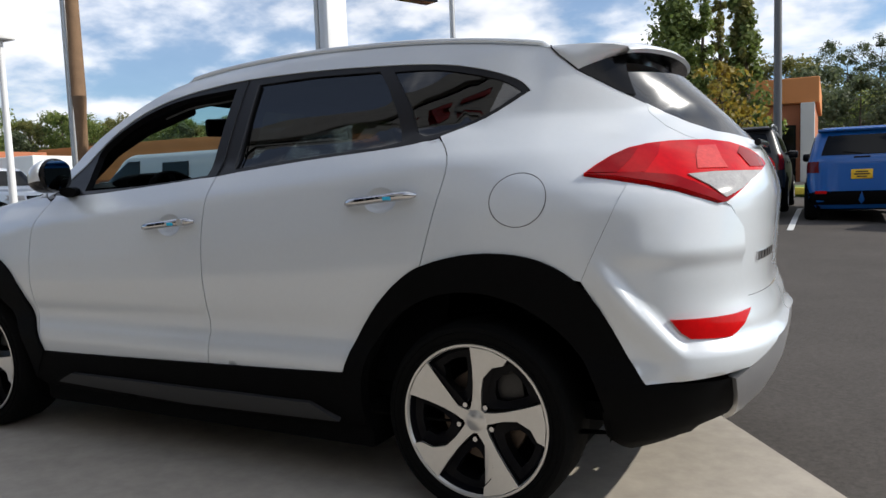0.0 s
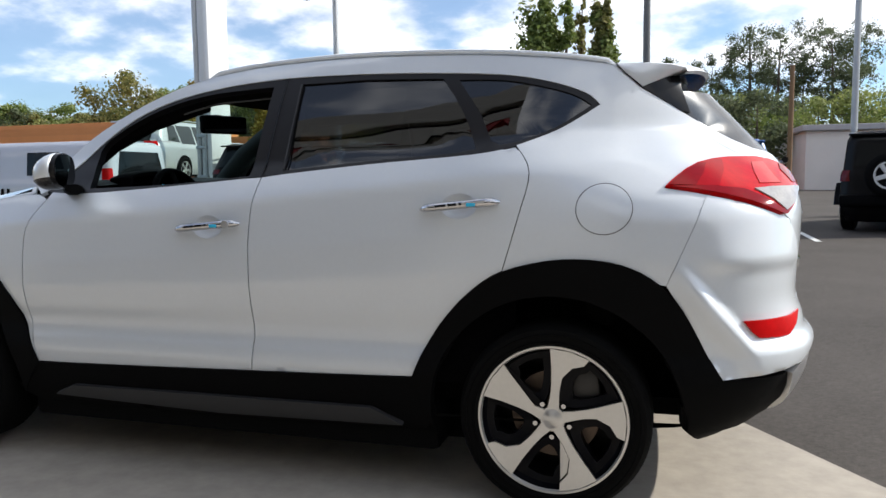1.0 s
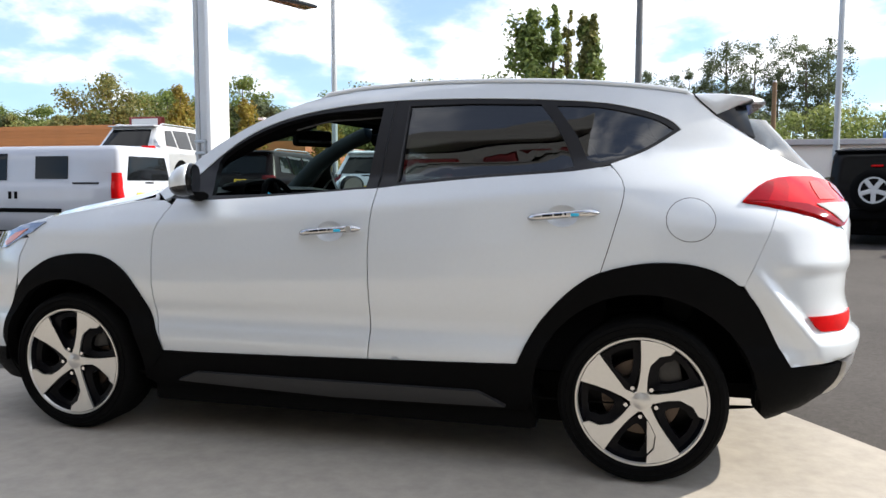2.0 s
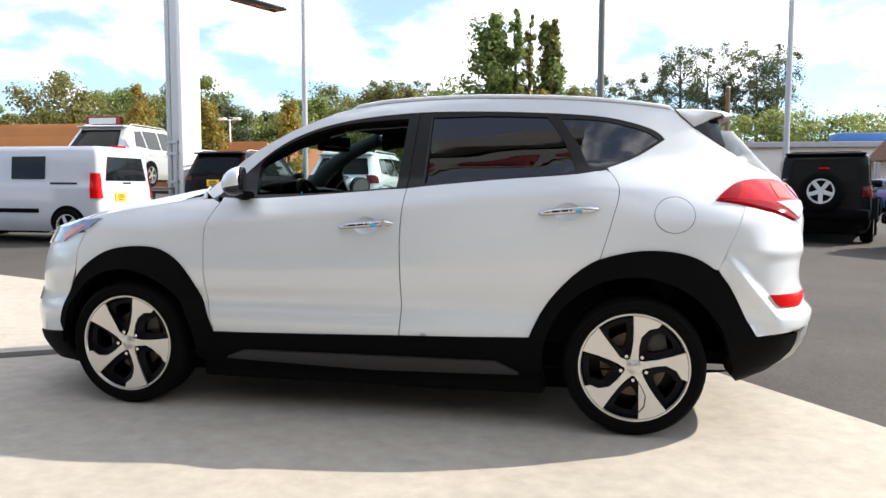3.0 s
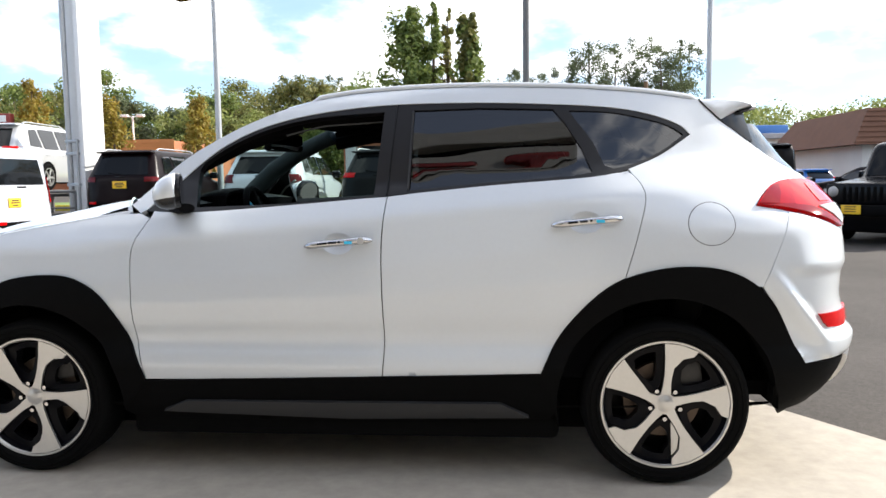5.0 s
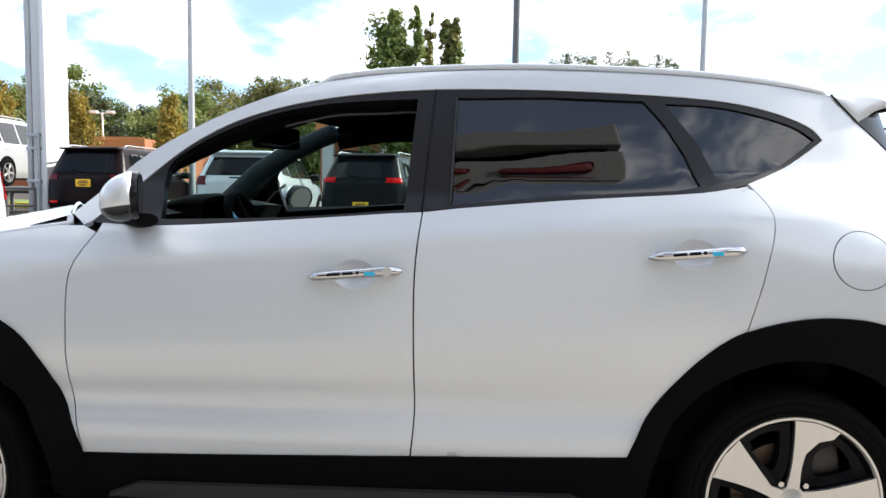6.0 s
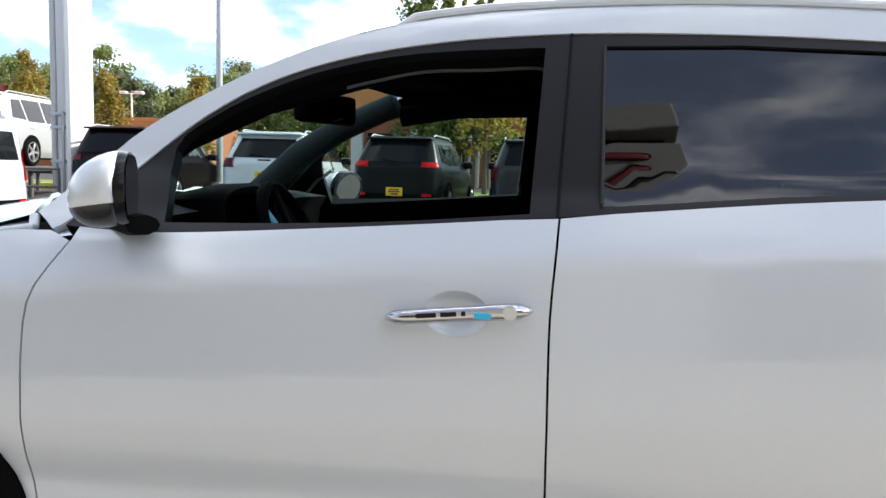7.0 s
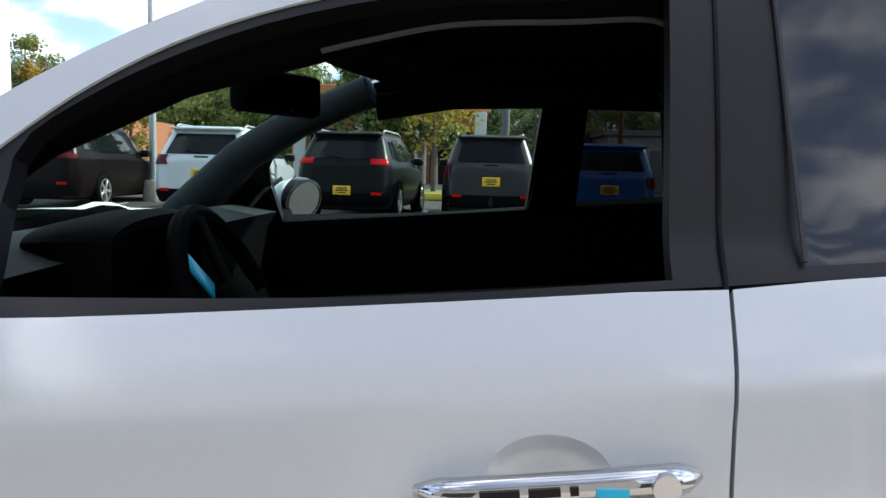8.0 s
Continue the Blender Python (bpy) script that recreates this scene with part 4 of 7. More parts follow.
def build_handle(car, cx, cz, sy):
    u = CAR.u_of_x(cx, cz)
    p, n = CAR.at(u, cz)
    tilt = 0.09
    pts = []
    rad = []
    for k in range(15):
        s = -1 + 2 * k / 14
        dx = 0.138 * s
        q, m = CAR.at(u + dx, cz + tilt * dx)
        lift = 0.008 + 0.022 * (1 - abs(s) ** 6)
        pts.append(q + m * lift); rad.append((0.0168 if s > 0.4 else 0.0158) * (1 - 0.55 * abs(s) ** 16))
    bm = bmesh.new()
    put_path(bm, [(a.x, a.y * sy, a.z) for a in pts], rad, 10, 0.95)
    grip = part("door_handle", bm, CHROME, car, "chrome pull handle with a dark centre line")
    for dx, half in ((-0.058, 0.019), (-0.016, 0.015), (0.012, 0.004)):
        q, m = CAR.at(u + dx, cz + tilt * dx)
        c = q + m * 0.030 + Vector((0, -0.0145, 0.003))
        turned = Matrix.Translation((c.x, c.y * sy, c.z)) @ Matrix.Rotation(-tilt, 4, "Y")
        part("handle_inlay", box(-half, half, -0.003, 0.003, -0.0042, 0.0042, m=turned), TRIM_BLACK, grip)
    if sy > 0:
        bm = bmesh.new()
        a = pts[10] + Vector((-0.005, -0.0155, 0.0))
        put_box(bm, a.x - 0.022, a.x + 0.010, a.y - 0.002, a.y + 0.004, a.z - 0.010, a.z + 0.002, bevel=0.002)
        part("film_tab", bm, BLUE_FILM, grip, "blue protective film on the handle")
        if cx < -1:
            bm = bmesh.new()
            a = pts[12] + Vector((0, -0.010, 0))
            put_tube(bm, a, a + Vector((0, -0.010, 0)), 0.0135, seg=24)
            part("lock_cylinder", bm, SILVER, grip)
    # finger recess: a shallow bowl rim in the paint
    bm = bmesh.new()
    rows = []
    for i, (r, d) in enumerate(((1.06, -0.001), (0.97, -0.003), (0.85, -0.012), (0.6, -0.019), (0.3, -0.022), (0.02, -0.022))):
        row = []
        for k in range(32):
            a = 2 * math.pi * k / 32
            q, m = CAR.at(u - 0.005 + 0.062 * r * math.cos(a), cz + 0.042 * r * math.sin(a))
            row.append((q.x + m.x * d, (q.y + m.y * d) * sy, q.z + m.z * d))
        rows.append(row)
    loft(bm, rows, True)
    part("handle_bowl", bm, PAINT_WHITE, car, "shallow finger bowl behind the handle")


def build_door_mirror(car, sy):
    centre = (-1.990, -0.905, 1.214) if sy > 0 else (-1.940, 0.925, 1.182)
    bm = bmesh.new()
    bmesh.ops.create_uvsphere(bm, u_segments=28, v_segments=18, radius=1.0)
    for v in bm.verts:
        x, y, z = v.co
        sx = 0.085 if x < 0 else 0.022
        v.co = Vector((math.copysign(abs(x) ** 0.95, x) * sx, math.copysign(abs(y) ** 0.8, y) * 0.108, math.copysign(abs(z) ** 0.85, z) * 0.073))
        v.co.z += 0.22 * v.co.x
    bmesh.ops.transform(bm, matrix=Matrix.Translation((*centre[:2], centre[2])) @ Matrix.Rotation(radians(20 if sy > 0 else -24), 4, "Z"), verts=bm.verts)
    low = bm.copy()
    cut = (centre[0], centre[1], centre[2] - 0.029)
    bmesh.ops.bisect_plane(bm, geom=bm.verts[:] + bm.edges[:] + bm.faces[:], plane_co=cut, plane_no=(-0.15, 0, 1), clear_inner=True)
    bmesh.ops.bisect_plane(low, geom=low.verts[:] + low.edges[:] + low.faces[:], plane_co=cut, plane_no=(-0.15, 0, 1), clear_outer=True)
    shell = part("door_mirror", bm, PAINT_WHITE, car, "white door mirror with a dark silver lower shell")
    part("lower_shell", low, MIRROR_LOW, shell, "dark silver lower mirror shell")
    bm = bmesh.new()
    lathe(bm, [(1.0, -0.02), (1.04, 0.01), (1.0, 0.045), (0.93, 0.05)] if sy > 0 else [(1.03, -0.06), (1.07, 0.01), (1.04, 0.05), (0.90, 0.062), (0.88, 0.04)], 40, axis="Z")
    for v in bm.verts:
        v.co = Vector((v.co.z * 0.35, v.co.x * 0.099, v.co.y * 0.070))
    m = Matrix.Translation((centre[0] + 0.011, centre[1], centre[2] + 0.002)) @ Matrix.Rotation(radians(20 if sy > 0 else -24), 4, "Z") @ Matrix.Rotation(radians(0 if sy > 0 else 11), 4, "Y")
    bmesh.ops.transform(bm, matrix=m, verts=bm.verts)
    part("mirror_rim", bm, TRIM_BLACK, shell)
    bm = bmesh.new()
    vs = [bm.verts.new((0.019, 0.092 * math.copysign(abs(math.cos(a)) ** 0.7, math.cos(a)), 0.064 * math.copysign(abs(math.sin(a)) ** 0.7, math.sin(a)))) for a in np.linspace(0, 2 * math.pi, 40)[:-1]]
    bm.faces.new(vs)
    bmesh.ops.transform(bm, matrix=m, verts=bm.verts)
    part("mirror_glass", bm, MIRROR, shell)
    bm = bmesh.new()
    put_path(bm, [(-1.96, -0.86 * sy, 1.140), (-2.00, -0.82 * sy, 1.138), (-2.04, -0.77 * sy, 1.138)], [0.035, 0.04, 0.04], 10, 0.6)
    part("mirror_foot", bm, CLADDING, shell)


def build_cabin(car):
    """What the open window shows: dashboard, wheel, seats, far door, pillars and headliner."""
    bm = bmesh.new()
    rows = []
    prof = [(-2.42, 1.11), (-2.22, 1.165), (-2.05, 1.185), (-1.93, 1.165), (-1.96, 1.10), (-1.985, 0.80), (-2.0, 0.55)]
    for y in np.linspace(-0.74, 0.74, 21):
        hump = -0.012 * (y / 0.7) ** 2
        rows.append([(x - 0.03 * (y / 0.7) ** 2, y, z + hump) for x, z in prof[:4]])
    loft(bm, rows)
    dash = part("dashboard", bm, DASH_GREY, car, "grey-green padded dashboard top")
    bm = bmesh.new()
    rows = []
    for x, w, h in ((-2.06, 0.10, 0.0), (-2.03, 0.17, 0.025), (-1.97, 0.20, 0.040), (-1.91, 0.205, 0.044), (-1.89, 0.20, 0.036), (-1.89, 0.19, 0.02), (-1.97, 0.17, 0.0)):
        rows.append([(x, -0.40 + w * math.cos(a), 1.165 + (h + 0.012) * max(0.0, math.sin(a)) ** 0.6 - (0.10 if k in (0, 16) else 0.0)) for k, a in enumerate(np.linspace(math.pi, 0, 17))])
    loft(bm, rows)
    part("instrument_hood", bm, CABIN_DARK, dash, "black hood over the instruments")
    # dash face in the near-black tone: its lack of sun is put into the colour
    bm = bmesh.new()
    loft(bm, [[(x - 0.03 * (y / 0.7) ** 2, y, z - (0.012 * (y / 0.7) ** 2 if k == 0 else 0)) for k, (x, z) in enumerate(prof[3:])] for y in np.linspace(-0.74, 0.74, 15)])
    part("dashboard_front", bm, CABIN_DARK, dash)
    bm = bmesh.new()
    m = Matrix.Translation((-1.775, -0.38, 1.045)) @ Matrix.Rotation(radians(-114), 4, "Y")
    ring = [(0.185 * math.cos(a), 0.185 * math.sin(a), 0) for a in np.linspace(0, 2 * math.pi, 41)]
    put_path(bm, ring, 0.016, 8)
    bmesh.ops.transform(bm, matrix=m, verts=bm.verts)
    wheel = part("steering_wheel", bm, CABIN_DARK, car)
    bm = bmesh.new()
    put_box(bm, -0.06, 0.06, -0.07, 0.07, -0.03, 0.005, bevel=0.02)
    for a in (0, math.pi, -math.pi / 2):
        put_box(bm, 0.05, 0.18, -0.018, 0.018, -0.012, 0.0, bevel=0.004, m=Matrix.Rotation(a + math.pi / 2, 4, "Z"))
    bmesh.ops.transform(bm, matrix=m, verts=bm.verts)
    part("wheel_boss", bm, CABIN_DARK, wheel)
    for a in (0.35, math.pi - 0.35):
        bm = bmesh.new()
        put_box(bm, 0.07, 0.15, -0.016, 0.016, 0.001, 0.006, bevel=0.002, m=Matrix.Rotation(a + math.pi / 2 + math.pi / 2 - 0.35, 4, "Z"))
        bmesh.ops.transform(bm, matrix=m, verts=bm.verts)
        part("spoke_film", bm, BLUE_FILM, wheel, "pale blue film on the wheel spoke")
    # rear-view mirror
    bm = bmesh.new()
    put_box(bm, -0.024, 0.018, -0.125, 0.125, -0.046, 0.046, bevel=0.016, m=Matrix.Translation((-1.793, 0.0, 1.449)) @ Matrix.Rotation(radians(-30), 4, "Z"))
    rv = part("interior_mirror", bm, CABIN_DARK, car)
    bm = bmesh.new()
    put_box(bm, 0.019, 0.021, -0.110, 0.110, -0.037, 0.037, bevel=0.0, m=Matrix.Translation((-1.793, 0.0, 1.449)) @ Matrix.Rotation(radians(-30), 4, "Z"))
    part("mirror_face", bm, MIRROR, rv)
    bm = bmesh.new()
    put_box(bm, -1.92, -1.81, -0.03, 0.03, 1.46, 1.50, bevel=0.01)
    part("mirror_stalk", bm, CABIN_DARK, rv)
    # seats
    for sy in (-1, 1):
        bm = bmesh.new()
        put_box(bm, -1.18, -0.68, sy * 0.38 - 0.25, sy * 0.38 + 0.25, 0.52, 0.68, bevel=0.06)
        seat = part("seat", bm, SEAT_CLOTH, car)
        bm = bmesh.new()
        put_box(bm, -0.07, 0.07, -0.24, 0.24, 0.0, 0.58, bevel=0.06, m=Matrix.Translation((-0.66, sy * 0.38, 0.60)) @ Matrix.Rotation(radians(16), 4, "Y"))
        part("backrest", bm, SEAT_CLOTH, seat)
        bm = bmesh.new()
        put_box(bm, -0.05, 0.05, -0.13, 0.13, 0.0, 0.17, bevel=0.045, m=Matrix.Translation((-0.47, sy * 0.38, 1.205)) @ Matrix.Rotation(radians(12), 4, "Y"))
        part("headrest", bm, SEAT_CLOTH, seat)
    bm = bmesh.new()
    put_box(bm, -0.35, 0.1, -0.66, 0.66, 0.50, 0.68, bevel=0.06)
    put_box(bm, -0.07, 0.07, -0.64, 0.64, 0.0, 0.55, bevel=0.05, m=Matrix.Translation((0.12, 0, 0.62)) @ Matrix.Rotation(radians(18), 4, "Y"))
    part("rear_bench", bm, SEAT_CLOTH, car)
    bm = box(-2.1, 0.55, -0.74, 0.74, 0.34, 0.40)
    part("cabin_floor", bm, CABIN_DARK, car)
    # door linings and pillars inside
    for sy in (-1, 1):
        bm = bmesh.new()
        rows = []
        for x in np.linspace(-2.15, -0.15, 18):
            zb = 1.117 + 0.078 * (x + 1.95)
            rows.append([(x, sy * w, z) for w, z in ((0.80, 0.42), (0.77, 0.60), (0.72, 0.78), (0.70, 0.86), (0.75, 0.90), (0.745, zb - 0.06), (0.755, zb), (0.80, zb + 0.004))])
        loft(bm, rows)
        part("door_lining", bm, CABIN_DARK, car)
        bm = bmesh.new()
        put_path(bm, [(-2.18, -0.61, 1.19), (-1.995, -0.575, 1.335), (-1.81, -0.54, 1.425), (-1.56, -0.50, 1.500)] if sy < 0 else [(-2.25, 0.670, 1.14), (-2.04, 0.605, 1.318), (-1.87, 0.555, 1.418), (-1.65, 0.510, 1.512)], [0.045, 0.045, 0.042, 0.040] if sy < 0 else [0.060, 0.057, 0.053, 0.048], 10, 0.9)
        # same trim both sides; the near one carries its shade as a near-black colour
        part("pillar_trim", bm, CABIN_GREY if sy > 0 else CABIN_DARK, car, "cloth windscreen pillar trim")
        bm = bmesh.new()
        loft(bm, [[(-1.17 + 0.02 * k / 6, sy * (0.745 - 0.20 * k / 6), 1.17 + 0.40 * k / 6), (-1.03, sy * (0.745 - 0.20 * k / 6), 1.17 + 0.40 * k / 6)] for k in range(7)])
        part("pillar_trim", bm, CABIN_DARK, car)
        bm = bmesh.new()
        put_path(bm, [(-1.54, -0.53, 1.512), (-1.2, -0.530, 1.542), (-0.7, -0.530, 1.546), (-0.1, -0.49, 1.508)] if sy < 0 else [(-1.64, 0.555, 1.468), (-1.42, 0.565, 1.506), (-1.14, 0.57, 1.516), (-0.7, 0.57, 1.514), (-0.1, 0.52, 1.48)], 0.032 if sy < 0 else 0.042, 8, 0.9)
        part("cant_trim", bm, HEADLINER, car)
    bm = bmesh.new()
    put_path(bm, [(x, -0.600 - 0.1 * (1.50 - z), z) for x, z in curve([(-1.60, 1.448), (-1.545, 1.462), (-1.425, 1.487), (-1.28, 1.494), (-1.165, 1.499), (-1.140, 1.472), (-1.150, 1.40)], 4)], 0.004, 6)
    part("door_seal", bm, SEAL_GREY, car, "pale grey door seal")
    bm = bmesh.new()
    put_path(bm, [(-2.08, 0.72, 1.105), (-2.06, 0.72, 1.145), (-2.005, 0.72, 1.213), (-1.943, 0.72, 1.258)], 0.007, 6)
    part("pillar_seal", bm, PALE_SEAL_LIT_EDGE, car, "pale seal along the far windscreen pillar")
    # added pale bead: sunlight on the far sill and frame, put into its colour
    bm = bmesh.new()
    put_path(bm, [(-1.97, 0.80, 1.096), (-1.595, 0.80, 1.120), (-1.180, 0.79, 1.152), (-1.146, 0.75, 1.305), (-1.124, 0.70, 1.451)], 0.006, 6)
    part("sunlit_edge_strip", bm, PALE_SEAL_LIT_EDGE, car, "pale strip standing in for sunlight along the far door window")
    for y in (-0.35, 0.35):
        part("sun_visor", box(-1.60, -1.44, y - 0.17, y + 0.17, 1.555, 1.572, bevel=0.006), HEADLINER, car)


hero = build_hero()
# ---- ground ----
ASPHALT = material("worn_asphalt", (0.086, 0.077, 0.069), 0.88, spec=0.15, var=0.40, scale=0.55, fine=45, bump=0.5, bump_scale=120, second=(0.070, 0.062, 0.056))
CONCRETE = material("stained_concrete", (0.41, 0.365, 0.30), 0.8, var=0.24, scale=0.8, fine=9, bump=0.10, bump_scale=220, second=(0.34, 0.305, 0.26))
GRASS = material("cut_grass", (0.13, 0.20, 0.04), 0.9, var=0.3, scale=1.2, fine=40, bump=0.6, bump_scale=60)
KERB_YELLOW = material("yellow_kerb_paint", (0.62, 0.48, 0.05), 0.7, var=0.2, scale=2)
LINE_WHITE = material("worn_line_paint", (0.62, 0.62, 0.60), 0.75, var=0.3, scale=5, fine=60)
ORANGE_WALL = material("orange_siding", (0.62, 0.24, 0.075), 0.7, var=0.10, scale=0.6, rand=0.08)
BRICK_WALL = material("terracotta_wall", (0.42, 0.15, 0.07), 0.8, var=0.14, scale=1.2)
WALL_WHITE = material("white_cladding", (0.66, 0.65, 0.62), 0.7, var=0.08, scale=0.7)
WALL_BEIGE = material("beige_render", (0.50, 0.45, 0.37), 0.8, var=0.08, scale=0.5, bump=0.2)
ROOF_BROWN = material("brown_shingle", (0.13, 0.06, 0.035), 0.85, var=0.2, scale=1.5, fine=25)
ROOF_GREY = material("grey_membrane_roof", (0.36, 0.36, 0.37), 0.8, var=0.1)
SHOW_GLASS = material("tinted_showroom_glass", (0.02, 0.022, 0.024), 0.3, var=0.15, spec=0.3)
PANEL_GREY = material("grey_composite_panel", (0.27, 0.265, 0.25), 0.55, var=0.08, scale=0.6)
SIGN_RED = material("red_sign_letter", (0.20, 0.012, 0.012), 0.45, var=0.1)
GLASS_DARK = material("dark_shop_glass", (0.006, 0.007, 0.008), 0.05, var=0.1, spec=0.18)
BARK = material("rough_bark", (0.10, 0.075, 0.055), 0.9, var=0.3, scale=4, fine=40, bump=0.8, bump_scale=30)
POLE_WOOD = material("weathered_pole_wood", (0.20, 0.12, 0.065), 0.85, var=0.25, scale=3, fine=30, bump=0.5, bump_scale=50)


def flat_poly(name, pts, z, mat, label="", category="", kind="structure", parent=None, thick=0.0):
    bm = bmesh.new()
    f = bm.faces.new([bm.verts.new((x, y, z)) for x, y in pts])
    if f.normal.z < 0 or True:
        bm.normal_update()
        if f.normal.z < 0:
            f.normal_flip()
    if thick:
        r = bmesh.ops.extrude_face_region(bm, geom=[f])
        bmesh.ops.translate(bm, vec=(0, 0, -thick), verts=[v for v in r["geom"] if isinstance(v, bmesh.types.BMVert)])
        bmesh.ops.recalc_face_normals(bm, faces=bm.faces)
    bmesh.ops.triangulate(bm, faces=[q for q in bm.faces if len(q.verts) > 4])
    ob = mesh_object(name, bm, mat, parent, smooth=False)
    return tagged(ob, label, category, "", kind) if parent is None else ob


def lot_z(x, y):
    """The lot rises gently away from the slab."""
    rise = 0.040 * min(6.0, max(0.0, y - 7.0)) + 0.026 * min(12.0, max(0.0, y - 13.0))
    return rise * min(1.0, max(0.25, (4.5 - x) / 5.0))


def build_ground():
    bm = bmesh.new()
    xs = [-1500, -400, -120] + list(range(-60, 62, 3)) + [120, 400, 1500]
    ys = [-1500, -400, -100, -40, -10] + list(range(-4, 42, 2)) + [60, 100, 200, 500, 1500]
    loft(bm, [[(x, y, -0.012 + lot_z(x, y)) for x in xs] for y in ys])
    bmesh.ops.recalc_face_normals(bm, faces=bm.faces)
    tagged(mesh_object("ground", bm, ASPHALT), "worn dark grey asphalt of the sales lot", "asphalt", "", "structure")
    # display slab, cut slantwise at its ends
    flat_poly("pavement", [(-7.9, 4.05), (-14, -3.0), (-14, -9.5), (6.6, -9.5), (1.34, -0.62), (0.60, 0.52), (0.0, 1.05)], 0.0, CONCRETE,
              "pale stained concrete display slab", "concrete slab", thick=0.05)
    # narrow dark strip, just above the slab's surface
    flat_poly("trim", [(-3.62, 0.26), (-3.86, 0.30), (-9.5, -3.25), (-9.3, -3.5)], 0.004, ASPHALT, "narrow dark strip slanting across the slab", "strip")
    # parking lines
    for x, y, ln in ((0.46, 10.6, 4.8), (2.85, 10.2, 4.8), (-1.95, 11.4, 4.8), (-4.7, 11.4, 4.8), (-7.15, 10.8, 4.8), (7.6, 8.0, 4.6), (-9.0, 11.5, 4.6)):
        bm = bmesh.new()
        loft(bm, [[(x + s, y + ln * k / 6, lot_z(x, y + ln * k / 6) - 0.004) for s in (-0.05, 0.05)] for k in range(7)])
        tagged(mesh_object("parking_line", bm, LINE_WHITE), "worn white parking line on the asphalt", "parking line", "parking lines")
    # planted verge with a kerb behind the parked row
    flat_poly("verge", [(-40, 20.6), (3.2, 20.0), (3.2, 23.4), (-40, 24.4)], 0.60, GRASS, "strip of short grass behind a yellow kerb", "grass", "stuff", thick=0.7)
    bm = bmesh.new()
    put_box(bm, -21.6, 21.6, -0.08, 0.08, -0.05, 0.14, bevel=0.02, m=Matrix.Translation((-18.4, 20.22, 0.46)) @ Matrix.Rotation(radians(-0.8), 4, "Z"))
    tagged(mesh_object("kerb", bm, KERB_YELLOW), "yellow painted kerb along the grass verge", "kerb", "", "structure")


build_ground()


# ---- buildings ----
def siding(parent, x0, x1, y, z0, z1, mat, step=0.28):
    n = int((z1 - z0) / step)
    h = (z1 - z0) / n
    for k in range(n):
        bm = bmesh.new()
        z = z0 + k * h
        vs = [(x0, y - 0.06, z), (x1, y - 0.06, z), (x1, y - 0.02, z + h), (x0, y - 0.02, z + h), (x0, y, z), (x1, y, z), (x1, y, z + h), (x0, y, z + h)]
        v = [bm.verts.new(p) for p in vs]
        for f in ((0, 1, 2, 3), (4, 5, 1, 0), (3, 2, 6, 7), (0, 3, 7, 4), (1, 5, 6, 2)):
            bm.faces.new([v[i] for i in f])
        part("plank", bm, mat, parent, smooth=False)


